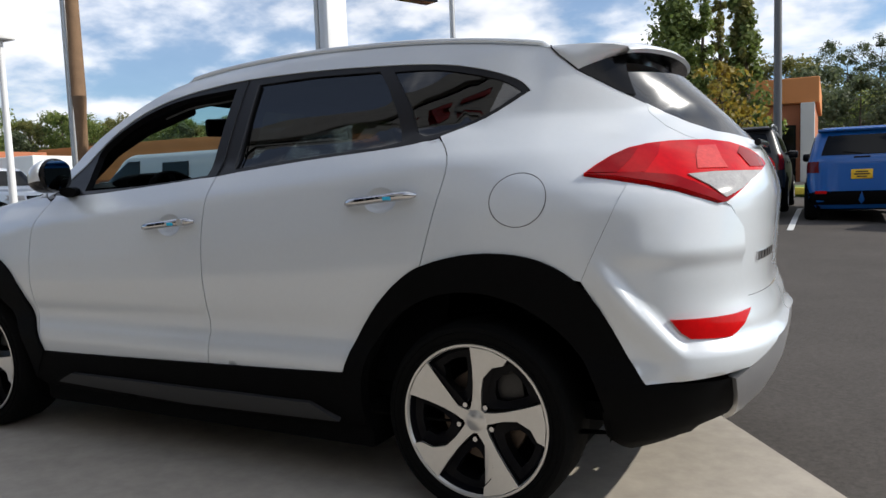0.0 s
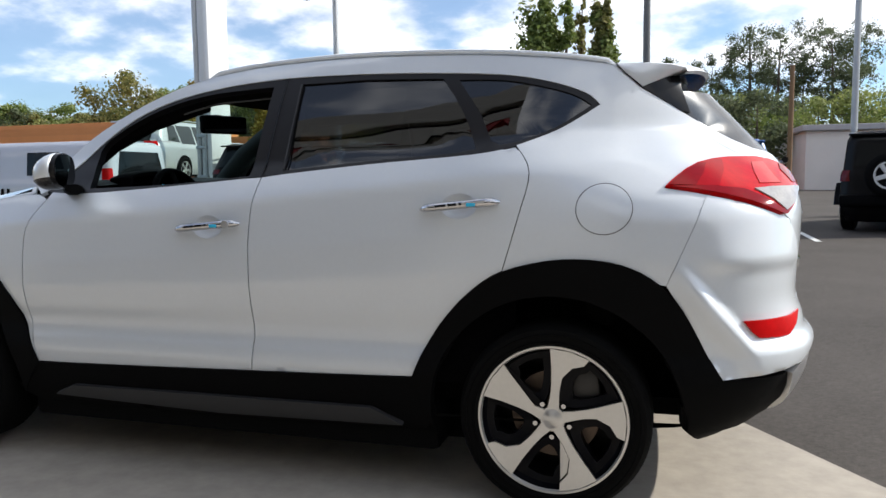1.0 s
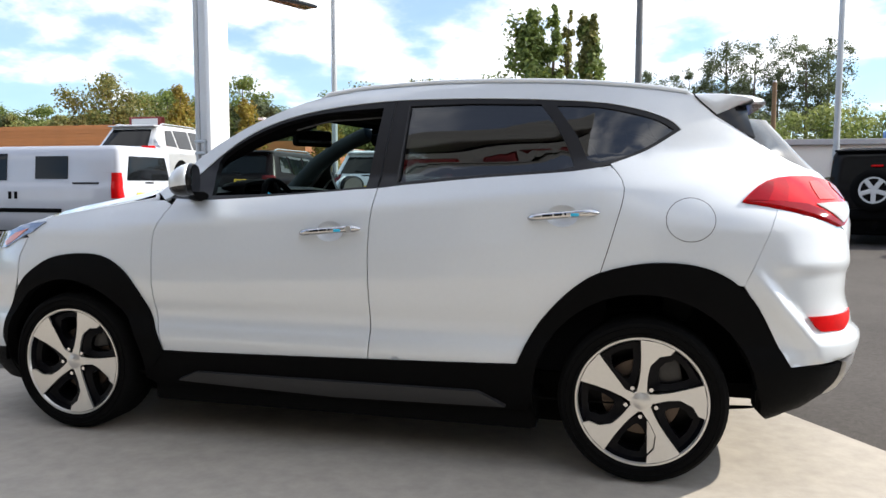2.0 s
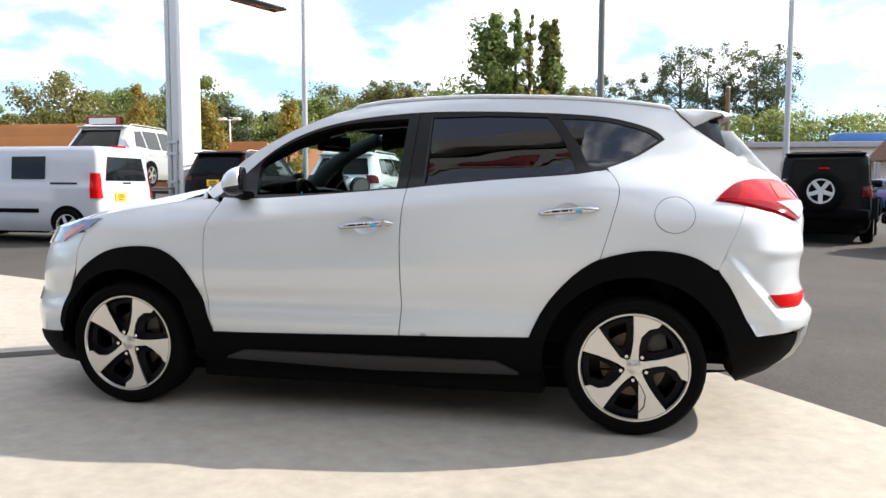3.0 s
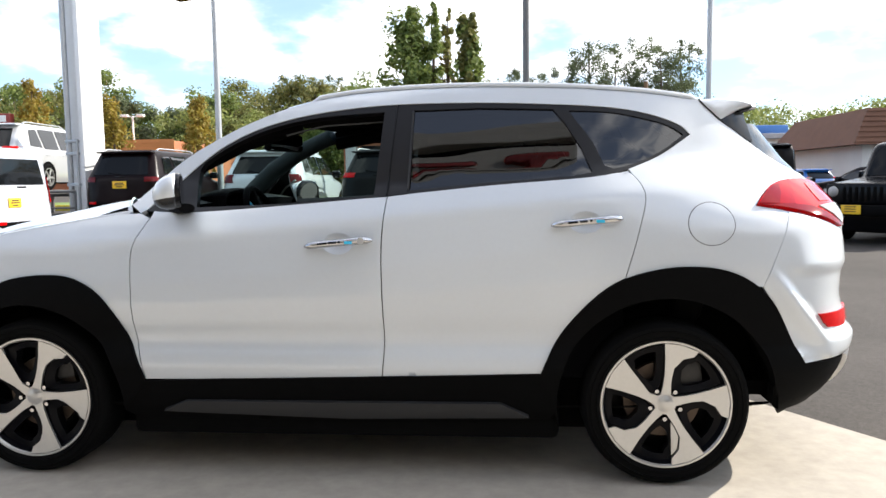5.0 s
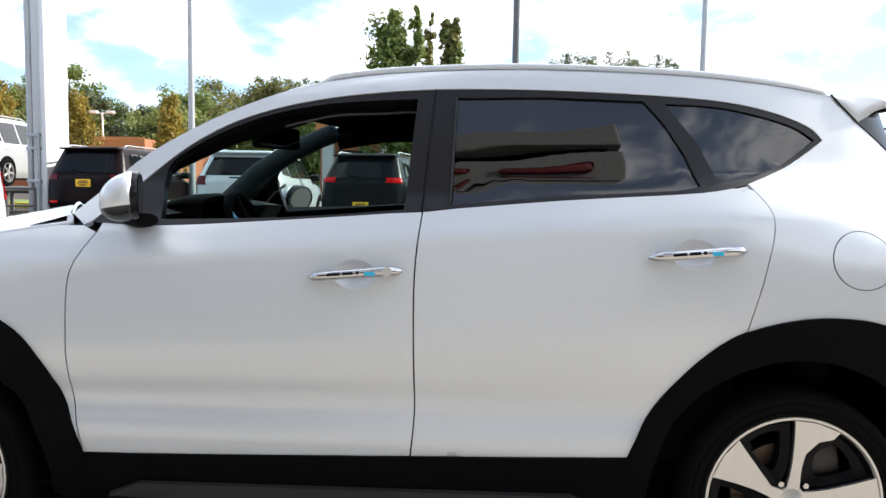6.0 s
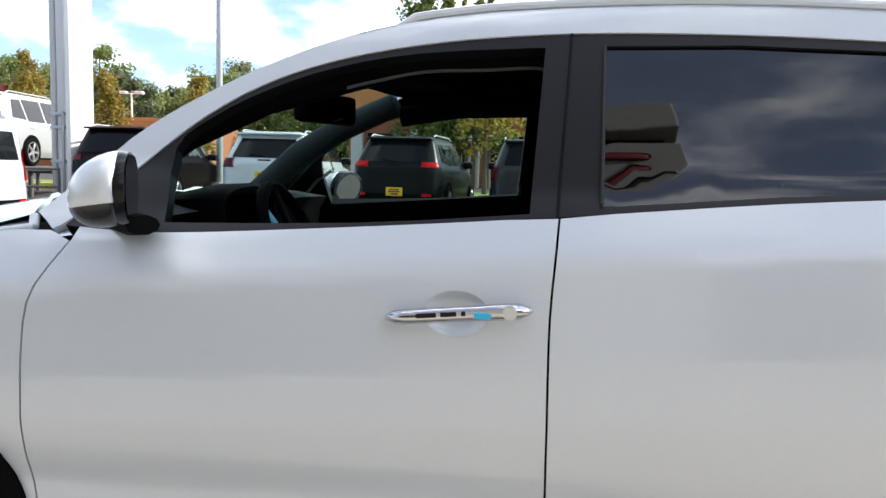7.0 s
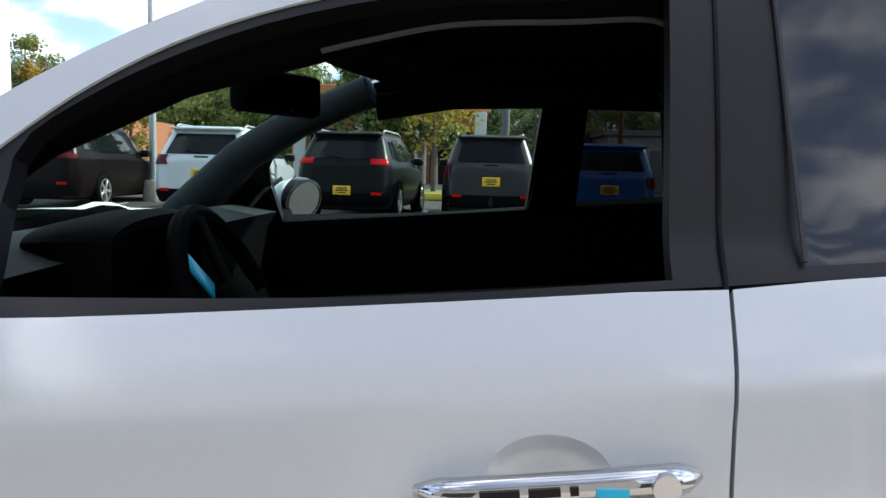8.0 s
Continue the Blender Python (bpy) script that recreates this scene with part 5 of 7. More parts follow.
def build_buildings():
    b = thing("restaurant", "long low restaurant clad in orange horizontal siding", "building")
    part("wall", box(-78, -26, 52, 66, 0, 4.6, bevel=0.03), BRICK_WALL, b, smooth=False)
    siding(b, -78, -42, 51.9, 2.6, 6.2, ORANGE_WALL)
    siding(b, -38.5, -25.8, 51.9, 2.4, 4.7, ORANGE_WALL)
    part("parapet", box(-78.2, -41.8, 51.95, 66, 4.6, 6.3, bevel=0.04), ORANGE_WALL, b, smooth=False)
    for k in range(9):
        w = part("window", box(-76 + 4 * k, -73.6 + 4 * k, 51.7, 51.98, 0.8, 2.4, bevel=0.02), GLASS_DARK, b, smooth=False)
    part("awning", box(-47.5, -41.5, 50.9, 52.0, 2.55, 2.75, bevel=0.03), BRICK_WALL, b, smooth=False)
    bm = bmesh.new()
    x = -49.0
    for k, w in enumerate((0.8, 0.8, 0.8, 0.35, 0.8, 0.9, 0.8)):
        put_box(bm, x, x + w * 0.85, 51.6, 51.8, 3.0 + 0.1 * (k % 2), 3.85, bevel=0.05)
        x += w
    part("sign_shapes", bm, WHITE_PAINT, b, "white plain sign shapes on the wall")
    s = thing("roadside_sign", "red and white roadside sign board above the roofs", "sign", Matrix.Translation((4.4, 0, 0)))
    part("board", box(-43.5, -40.6, 48.0, 48.5, 5.0, 6.5, bevel=0.04), material("red_sign_face", (0.26, 0.04, 0.035), 0.5, var=0.15), s, smooth=False)
    bm = box(-43.2, -40.9, 47.92, 48.0, 5.9, 6.35)
    part("panel", bm, WHITE_PAINT, s, smooth=False)
    part("panel", box(-42.0, -40.9, 47.92, 48.0, 5.15, 5.6), GRASS, s, "green lower sign panel", smooth=False)
    bm = bmesh.new(); put_tube(bm, (-42, 48.25, 0), (-42, 48.25, 5.0), 0.14)
    part("post", bm, GALV, s)

    b = thing("shop", "terracotta corner shop with white pillars and flat parapet", "building")
    part("wall", box(-9.5, 0.4, 37, 48, 0, 4.2, bevel=0.03), BRICK_WALL, b, smooth=False)
    part("parapet", box(-9.7, 0.6, 36.7, 48, 4.2, 5.4, bevel=0.05), ORANGE_WALL, b, smooth=False)
    for x in (-9.3, -6.2, -3.2, -0.2):
        part("pillar", box(x, x + 0.6, 36.5, 37.0, 0, 4.2, bevel=0.03), WALL_WHITE, b, smooth=False)
    for x in (-8.5, -5.4, -2.4):
        part("window", box(x, x + 2.0, 36.9, 37.02, 0.5, 3.2), GLASS_DARK, b, smooth=False)

    b = thing("warehouse", "long white metal warehouse with a flat grey roof", "building")
    part("wall", box(8.7, 34, 47, 60, 0, 3.7, bevel=0.03), WALL_WHITE, b, smooth=False)
    part("roof", box(8.4, 34.4, 46.6, 60.4, 3.7, 4.05, bevel=0.04), ROOF_GREY, b, smooth=False)
    for x in (11.5, 17, 22, 27):
        part("door", box(x, x + 3.2, 46.85, 47.0, 0, 2.8, bevel=0.02), ROOF_GREY, b, smooth=False)
    t = thing("roof_tarp", "blue covered box on the warehouse roof", "tarpaulin")
    part("cover", box(15.2, 18.2, 48.5, 50.5, 4.05, 4.7, bevel=0.1), material("blue_tarpaulin", (0.05, 0.16, 0.42), 0.5, var=0.15), t)

    b = thing("diner", "cream diner under a brown shingled mansard roof", "building", Matrix.Translation((4.0, 0, 0)))
    part("wall", box(11.6, 27, 32.2, 42, 0, 2.8, bevel=0.03), WALL_WHITE, b, smooth=False)
    bm = bmesh.new()
    lo = [(10.9, 31.4), (27.6, 31.4), (27.6, 42.6), (10.9, 42.6)]
    hi = [(12.0, 32.6), (26.6, 32.6), (26.6, 41.4), (12.0, 41.4)]
    vs = loft(bm, [[(x, y, 2.65) for x, y in lo], [(x, y, 4.35) for x, y in hi]], True)
    bm.faces.new(vs[1]); bm.faces.new(vs[0][::-1])
    part("roof", bm, ROOF_BROWN, b, smooth=False)
    for k, z in enumerate(np.linspace(2.75, 4.2, 7)):
        s = (z - 2.65) / 1.7
        bm = box(10.9 + 1.1 * s - 0.03, 27.6 - s, 31.4 + 1.2 * s - 0.05, 31.4 + 1.2 * s + 0.10, z - 0.02, z + 0.02)
        part("shingle_course", bm, ROOF_BROWN, b, smooth=False)
    for x in (13.5, 17.0, 20.0):
        w = part("window", box(x, x + 1.6, 32.08, 32.22, 0.9, 2.2), GLASS_DARK, b, smooth=False)
        part("window_frame", box(x - 0.08, x + 1.68, 32.12, 32.21, 0.82, 2.28, bevel=0.02), WALL_BEIGE, w, smooth=False)
    part("door", box(15.6, 16.5, 32.08, 32.22, 0, 2.1, bevel=0.02), ROOF_BROWN, b, smooth=False)

    # the showroom behind the camera, known from the reflections in the car
    b = thing("showroom", "beige showroom with tall dark windows under a grey fascia", "building")
    part("wall", box(-26, 22, -20, -11.2, -0.012, 5.4, bevel=0.03), WALL_BEIGE, b, smooth=False)
    part("fascia", box(-26.3, 22.3, -20, -10.8, 5.4, 6.8, bevel=0.05), ROOF_GREY, b, smooth=False)
    for k in range(11):
        part("window", box(-25.8 + 4.3 * k, -21.8 + 4.3 * k, -11.25, -11.12, 0.25, 5.0), SHOW_GLASS, b, smooth=False)

    portal = thing("entrance_portal", "tall grey entrance portal with a dark reveal and red sign shapes", "portal")
    part("wall", box(-14.0, 0.75, -11.2, -7.4, -0.012, 8.75, bevel=0.03), PANEL_GREY, portal, smooth=False)
    part("reveal", box(-13.8, 0.55, -11.2, -7.6, 8.75, 9.15, bevel=0.02), GLASS_DARK, portal, smooth=False)
    part("fascia", box(-14.0, 0.75, -11.2, -7.3, 9.15, 10.5, bevel=0.05), PANEL_GREY, portal, smooth=False)
    part("doorway", box(-8.5, -2.5, -7.45, -7.36, 0.0, 4.2, bevel=0.02), SHOW_GLASS, portal, smooth=False)
    for k in range(7):
        x = -12.6 + 1.9 * k
        part("sign_shape", box(x, x + 1.45, -7.42, -7.28, 7.70, 8.05, bevel=0.12), SIGN_RED, portal, "red plain sign shape")

    b = thing("kiosk", "small grey kiosk with a brown brick end", "building")
    part("wall", box(-44, -40, 21, 25, 0, 3.1, bevel=0.03), ROOF_GREY, b, smooth=False)
    part("brick_end", box(-40, -38.6, 20.9, 25, 0, 3.6, bevel=0.03), BRICK_WALL, b, smooth=False)
    part("window", box(-43.5, -40.6, 20.93, 21.02, 1.2, 2.4), GLASS_DARK, b, smooth=False)
    c = thing("container", "white painted storage box beside the kiosk", "storage box")
    part("body", box(-37.6, -34.8, 21.5, 24, 0, 3.2, bevel=0.04), WHITE_PAINT, c, smooth=False)
    part("door", box(-37.3, -35.1, 21.46, 21.52, 0.2, 1.6), ROOF_GREY, c, smooth=False)


build_buildings()


# ---- poles and the pylon sign ----
def light_pole(x, y, h, mat, label, r=0.09, reach=0.4, heads=1):
    p = thing("light_pole", label, "light pole", Matrix.Translation((x, y, lot_z(x, y))))
    bm = bmesh.new()
    put_tube(bm, (0, 0, 0.0), (0, 0, h), r, r * 0.72, 16)
    part("shaft", bm, mat, p)
    bm = bmesh.new(); lathe(bm, [(0.0, 0.5), (0.22, 0.5), (0.25, 0.45), (0.26, -0.02)], 24, "Z")
    part("footing", bm, CONCRETE, p)
    for k in range(heads):
        sx = 1 if k == 0 else -1
        bm = bmesh.new()
        put_tube(bm, (0, 0, h - 0.1), (sx * (reach + 0.1), 0, h), 0.04)
        arm = part("arm", bm, mat, p)
        bm = box(reach if sx > 0 else -reach - 0.6, reach + 0.6 if sx > 0 else -reach, -0.22, 0.22, h - 0.08, h + 0.14, bevel=0.04)
        part("lamp_head", bm, WHITE_PAINT if heads > 1 else mat, p)
    return p


light_pole(-8.7, 16.9, 10.5, GALV, "slim galvanised car-park light pole")
light_pole(-0.08, 16.8, 10.5, BROWN_STEEL, "dark painted car-park light pole", 0.10)
light_pole(4.83, 17.2, 10.5, GALV, "pale galvanised car-park light pole", 0.085)
light_pole(-32.1, 58.0, 6.5, WHITE_PAINT, "white twin-headed car-park lamp", 0.10, heads=2)
light_pole(-17.0, 8.7, 4.95, WHITE_PAINT, "white shoebox car-park lamp", 0.10, reach=-0.28)


def build_pylon():
    p = thing("pylon_sign", "tall white pylon sign with a steel service post", "sign", Matrix.Translation((-11.2, 14.4, 0.25)) @ Matrix.Rotation(radians(-14), 4, "Z") @ Matrix.Scale(1.02, 4))
    part("column", box(0.15, 0.29, -0.36, 0.33, 0, 9.5, bevel=0.02), WHITE_PAINT, p)
    part("flange", box(-0.46, 0.15, -0.12, 0.10, 0, 9.5, bevel=0.015), WHITE_PAINT, p, "narrow white side flange")
    bm = bmesh.new(); put_tube(bm, (-0.22, -0.30, 0), (-0.22, -0.30, 9.0), 0.065, seg=16)
    part("service_post", bm, GALV, p)
    for z in (1.0, 1.75, 2.05):
        part("bracket", box(-0.30, 0.06, -0.36, -0.25, z - 0.04, z + 0.04, bevel=0.01), GALV, p)
    bm = bmesh.new(); put_tube(bm, (0.05, -0.33, 0.2), (0.05, -0.33, 2.1), 0.03)
    part("conduit", bm, GALV, p)
    cab = part("cabinet", box(-0.2, 0.3, 0.25, 3.6, 6.25, 9.3, bevel=0.04, m=Matrix.Rotation(radians(-7), 4, "Z")), WHITE_PAINT, p, "white sign cabinet")
    part("cabinet_soffit", box(-0.22, 0.32, 0.23, 3.62, 6.18, 6.25, bevel=0.01, m=Matrix.Rotation(radians(-7), 4, "Z")), TRIM_BLACK, cab)


build_pylon()
wp = thing("utility_pole", "weathered wooden utility pole beside a steel conduit", "utility pole", Matrix.Translation((-19.9, 13.0, 0.2)))
bm = bmesh.new(); put_path(bm, [(0, 0, 0), (0.02, 0, 4), (0.0, 0.02, 11)], [0.25, 0.215, 0.17], 14)
part("shaft", bm, POLE_WOOD, wp)
bm = bmesh.new(); put_tube(bm, (-0.42, 0.05, 0), (-0.42, 0.05, 11), 0.055); put_tube(bm, (-0.56, 0.05, 0), (-0.56, 0.05, 11), 0.035)
part("conduit", bm, GALV, wp)
bm = bmesh.new(); put_tube(bm, (-0.5, 0.05, 4.2), (0, 0, 4.2), 0.025)
part("strap", bm, GALV, wp)
for z, dy in ((9.6, -2.0), (10.4, 1.0)):
    cb = thing("overhead_cable", "thin black overhead cable", "cable")
    bm = bmesh.new()
    put_path(bm, [(-19.9 - 26 * s, 13.0 + dy * s * 4, z + 0.2 - 3.0 * s * (1 - s) * 0.8 - 0.5 * s) for s in np.linspace(0, 1, 13)], 0.018, 5)
    part("strand", bm, TRIM_BLACK, cb)


# ---- parked vehicles ----
PAINTS = {
    "white": PAINT_WHITE,
    "silver": material("silver_metallic_paint", (0.55, 0.56, 0.57), 0.32, 0.35, 1.0, var=0.03),
    # white toned down to grey-lilac: the side's shade is in the paint
    "vanwhite_shaded": material("shaded_white_van_paint", (0.47, 0.485, 0.53), 0.4, 0.0, 0.9, var=0.03),
    "maroon": material("black_cherry_paint", (0.005, 0.0014, 0.0018), 0.3, 0.0, 0.05, var=0.05, spec=0.1),
    "charcoal": material("charcoal_metallic_paint", (0.009, 0.010, 0.011), 0.3, 0.0, 0.05, var=0.05, spec=0.1),
    "grey": material("granite_metallic_paint", (0.020, 0.021, 0.023), 0.32, 0.0, 0.2, var=0.05, spec=0.3),
    "blue": material("bright_blue_paint", (0.002, 0.095, 0.36), 0.3, 0.0, 0.6, var=0.04),
    "black": material("black_car_paint", (0.006, 0.006, 0.007), 0.25, 0.0, 0.05, var=0.05, spec=0.12),
}


SIDE_GLASS = material("glossy_side_glass", (0.006, 0.008, 0.010), 0.03, var=0.0, spec=0.6)


def simple_wheel(car, cx, cy, r, sy, rim=ALLOY, spokes=5):
    bm = bmesh.new()
    place = Matrix.Translation((cx, cy, r)) @ Matrix.Diagonal((1, sy, 1, 1))
    lathe(bm, [(r * 0.68, 0.0), (r * 0.74, -0.012), (r * 0.92, -0.010), (r, 0.02), (r, 0.2), (r * 0.9, 0.23), (r * 0.6, 0.22)], 36)
    def fin(b):
        bmesh.ops.transform(b, matrix=place, verts=b.verts)
        bmesh.ops.recalc_face_normals(b, faces=b.faces)
        return b
    w = part("wheel", fin(bm), RUBBER, car)
    bm = bmesh.new()
    lathe(bm, [(r * 0.69, 0.01), (r * 0.69, -0.006), (r * 0.64, -0.006), (r * 0.62, 0.05)], 36)
    lathe(bm, [(0.0, -0.004), (r * 0.16, -0.002), (r * 0.2, 0.03)], 20)
    for k in range(spokes):
        put_box(bm, r * 0.12, r * 0.66, -0.006, 0.03, -r * 0.085, r * 0.085, bevel=0.008, seg=1, m=Matrix.Rotation(2 * math.pi * k / spokes + 0.5, 4, "Y"))
    part("rim", fin(bm), rim, w)
    bm = bmesh.new()
    lathe(bm, [(0.0, 0.07), (r * 0.66, 0.07)], 28)
    part("rim_well", fin(bm), ALLOY_DARK, w)


def vehicle(name, label, m, paint, L=4.6, W=1.86, H=1.70, zb=1.08, zh=1.0, hl=1.15, rs=0.45, ws=0.75, rake=0.08, wheel=0.36, wb=2.75, lamps=((0.66, 0.98, 0.92, 1.08),),
            lamp_mat=LENS_RED, rear_glass=(0.06, 0.16), rails=True, trim=None, plate=(0.0, 0.92), glass_mat=None, van=False, group="parked vehicles", category="car", low=CLADDING, quarter=True, tumble=0.78, n=6.0):
    m = m.copy()
    m.translation.z += lot_z(m.translation.x, m.translation.y)
    car = thing(name, label, category, m, group)
    f, r = -L / 2, L / 2
    width = table([(0.2, 0.86), (0.3, 0.93), (0.42, 0.98), (0.7, 1.0), (zb - 0.1, 0.985), (zb, 0.955), (H - 0.16, tumble), (H - 0.05, tumble - 0.06), (H, tumble - 0.16)], 0.02)
    xf = table([(0.2, f + 0.12), (0.45, f), (zh - 0.22, f + 0.04), (zh - 0.06, f + 0.16), (zh, f + hl * 0.55), (zh + 0.06, f + hl), (H - 0.06, f + hl + ws), (H, f + hl + ws + 0.2)], 0.012)
    xr = table([(0.2, r - 0.14), (0.34, r - 0.03), (0.5, r), (0.66, r - 0.02), (zb - 0.06, r - 0.05), (zb, r - 0.06), (H - 0.14, r - rs), (H - 0.05, r - rs - 0.03), (H, r - rs - 0.16)], 0.02)
    sh = Shell(lambda x, z: width(z) * W / 2, xf, xr, f + hl + ws + 0.5, r - rs - 0.35, n)
    bm = bmesh.new()
    levels = sorted(set([0.22, 0.28, 0.36, 0.45, 0.55, 0.7, 0.85, zh - 0.15, zh - 0.08, zh - 0.03, zh + 0.01, zh + 0.05, zb - 0.03, zb + 0.03, zb + 0.2, (zb + H) / 2, H - 0.3, H - 0.16, H - 0.1, H - 0.06, H - 0.03, H - 0.01, H]))
    rows = []
    for z in levels:
        a, b = sh.front_end(z), sh.rear_end(z)
        us = list(np.linspace(a, sh.xa, 16)) + list(np.linspace(sh.xa, sh.xb, 8))[1:-1] + list(np.linspace(sh.xb, b, 16))
        near = [sh.flat(u, z) for u in us]
        rows.append([(x, -y, z) for x, y in near] + [(x, y, z) for x, y in near[-2:0:-1]])
    vs = loft(bm, rows, True)
    bm.faces.new(vs[-1]); bm.faces.new(vs[0][::-1])
    bmesh.ops.recalc_face_normals(bm, faces=bm.faces)
    part("body", bm, paint, car, angle=50)
    g = glass_mat or GLASS_DARK
    kw = dict(gap=0.0, depth=0.012, step=0.12, edge=0.08)
    def bx(y, z): return (sh.u_of_y(y, z), z)
    def fx(y, z): return (sh.u_of_y(y, z, False), z)
    zt, zl = H - rear_glass[1], zb + rear_glass[0]
    for flip in (False, True):
        P = lambda nm, lp, mt, off=0.014, **k: panel(sh, nm, lp, mt, car, off=off, flip=flip, **{**kw, **k})
        w2 = W / 2
        P("rear_window", [bx(0, zl), bx(0.72 * w2, zl), bx(0.70 * w2, zl + 0.08), bx(0.60 * w2, zt), bx(0, zt)], g)
        P("windscreen", [fx(0, zb + 0.05), fx(0.80 * w2, zb + 0.05), fx(0.64 * w2, H - 0.12), fx(0, H - 0.11)], g)
        x0 = f + hl + 0.42
        roof0 = f + hl + ws + 0.25
        xe = r - rs - 0.30
        mid = (x0 + xe) / 2
        zw, zT = zb + 0.035, H - 0.15
        if van:
            P("front_door_window", [(x0 - 0.05, zw), (x0 + 0.95, zw), (x0 + 0.95, zT), (roof0 - 0.05, zT)], g)
            P("side_window", [(x0 + 1.62, zw + 0.03), (x0 + 2.36, zw + 0.03), (x0 + 2.36, zT - 0.05), (x0 + 1.62, zT - 0.05)], g)
            P("slide_rail", [(x0 + 2.48, zb + 0.0), (r - 0.52, zb + 0.0), (r - 0.52, zb - 0.035), (x0 + 2.48, zb - 0.035)], TRIM_BLACK)
            P("side_moulding", [(x0 - 0.1, 0.66), (r - 1.35, 0.66), (r - 1.35, 0.58), (x0 - 0.1, 0.58)], CLADDING, 0.012)
            for xx in (x0 + 1.02, x0 + 1.16):
                P("door_handle", [(xx, 0.98), (xx + 0.06, 0.98), (xx + 0.06, 0.84), (xx, 0.84)], CLADDING, 0.02)
        else:
            P("front_door_window", [(x0 - 0.05, zw), (mid - 0.06, zw), (mid - 0.04, zT + 0.02), (roof0, zT + 0.01), (x0 + 0.15, zw + 0.12)], SIDE_GLASS)
            P("rear_door_window", [(mid + 0.05, zw), (mid + 0.78, zw), (mid + 0.84, zT + 0.01), (mid + 0.05, zT + 0.02)], SIDE_GLASS)
            if quarter:
                P("quarter_window", [(mid + 0.88, zw + 0.03), (xe + 0.10, zw + 0.06), (xe - 0.06, zT - 0.02), (mid + 0.93, zT + 0.0)], SIDE_GLASS)
            for xx in (mid - 0.28, mid + 0.62):
                P("door_handle", [(xx, zb - 0.10), (xx + 0.18, zb - 0.10), (xx + 0.18, zb - 0.135), (xx, zb - 0.135)], trim or paint, 0.02)
        for y0, y1, z0, z1 in lamps:
            P("tail_light", [bx(y0 * w2, z0), bx(min(y1, 0.97) * w2, z0), (sh.u_of_x(r - 0.22, z0), z0), (sh.u_of_x(r - 0.24, z1), z1), bx(min(y1, 0.97) * w2, z1), bx(y0 * w2, z1)], lamp_mat, 0.024 if van else 0.016, step=0.05, edge=0.03)
        P("rear_bumper", [bx(0, 0.30), bx(0.9 * w2, 0.30), (sh.u_of_x(r - 0.3, 0.30), 0.30), (sh.u_of_x(r - 0.3, 0.46), 0.46), bx(0.8 * w2, 0.54), bx(0, 0.54)], low, 0.012)
        P("reflector", [bx(0.62 * w2, 0.50), bx(0.82 * w2, 0.50), bx(0.82 * w2, 0.55), bx(0.62 * w2, 0.55)], LENS_RED, 0.018, edge=0.05)
        P("headlight", [fx(0.55 * w2, zh - 0.30), fx(0.92 * w2, zh - 0.28), (sh.u_of_x(f + 0.35, zh - 0.20), zh - 0.20), fx(0.9 * w2, zh - 0.14), fx(0.55 * w2, zh - 0.17)], LENS_CLEAR, 0.01, edge=0.06)
        P("grille", [fx(0, zh - 0.38), fx(0.48 * w2, zh - 0.36), fx(0.48 * w2, zh - 0.17), fx(0, zh - 0.17)], TRIM_BLACK, 0.006)
        sy = -1 if flip else 1
        for cx in (f + 0.92, f + 0.92 + wb):
            R = wheel + 0.065
            arch = [(cx + R * math.cos(a), max(0.225, wheel + R * math.sin(a))) for a in np.linspace(-0.45, math.pi + 0.45, 22)]
            P("wheel_arch", arch, low, 0.008, edge=0.08)
            inner = [(cx + (R - 0.05) * math.cos(a), max(0.225, wheel + (R - 0.05) * math.sin(a))) for a in np.linspace(-0.45, math.pi + 0.45, 22)]
            P("arch_liner", inner, LINER, 0.012, edge=0.08)
            simple_wheel(car, cx, -(W / 2 + 0.022) * sy, wheel, sy)
        bm = bmesh.new()
        put_box(bm, f + hl + 0.28, f + hl + 0.45, -sy * (W / 2 + 0.02) - 0.11, -sy * (W / 2 + 0.02) + 0.11, zb - 0.02, zb + 0.15, bevel=0.04)
        part("door_mirror", bm, TRIM_BLACK if trim is None else trim, car)
        if rails:
            bm = bmesh.new()
            y = sy * W / 2 * (tumble - 0.07)
            put_path(bm, [(roof0 + 0.1, -y, H - 0.01), (roof0 + 0.3, -y, H + 0.035), (xe - 0.1, -y, H + 0.035), (xe + 0.05, -y, H - 0.01)], 0.018, 6)
            part("roof_rail", bm, SILVER if paint is not PAINTS["black"] else TRIM_BLACK, car)
    if plate:
        y, z = plate
        x = sh.xr(z) + 0.012
        pl = part("number_plate", box(x - 0.008, x + 0.008, y - 0.17, y + 0.17, z - 0.085, z + 0.085, bevel=0.004), PLATE_YELLOW, car, "yellow dealer card plate")
        bm = bmesh.new()
        for zz, wd in ((0.04, 0.10), (0.0, 0.12), (-0.045, 0.08)):
            put_box(bm, x + 0.008, x + 0.0095, y - wd, y + wd, z + zz - 0.012, z + zz + 0.012)
        part("plate_bars", bm, INK, pl, smooth=False)
        z2 = zl - 0.04
        if z2 > plate[1] + 0.12:
            bm = bmesh.new(); put_box(bm, sh.xr(z2) - 0.01, sh.xr(z2) + 0.012, -0.13, 0.13, z2 - 0.02, z2 + 0.01, bevel=0.004)
            part("tailgate_trim", bm, trim or TRIM_BLACK, car)
    bm = bmesh.new()
    put_path(bm, [(sh.xr(zl + 0.02) + 0.02, 0.0, zl + 0.02), (sh.xr(zl + 0.05) + 0.02, -0.3, zl + 0.06)], 0.01, 5)
    part("rear_wiper", bm, TRIM_BLACK, car)
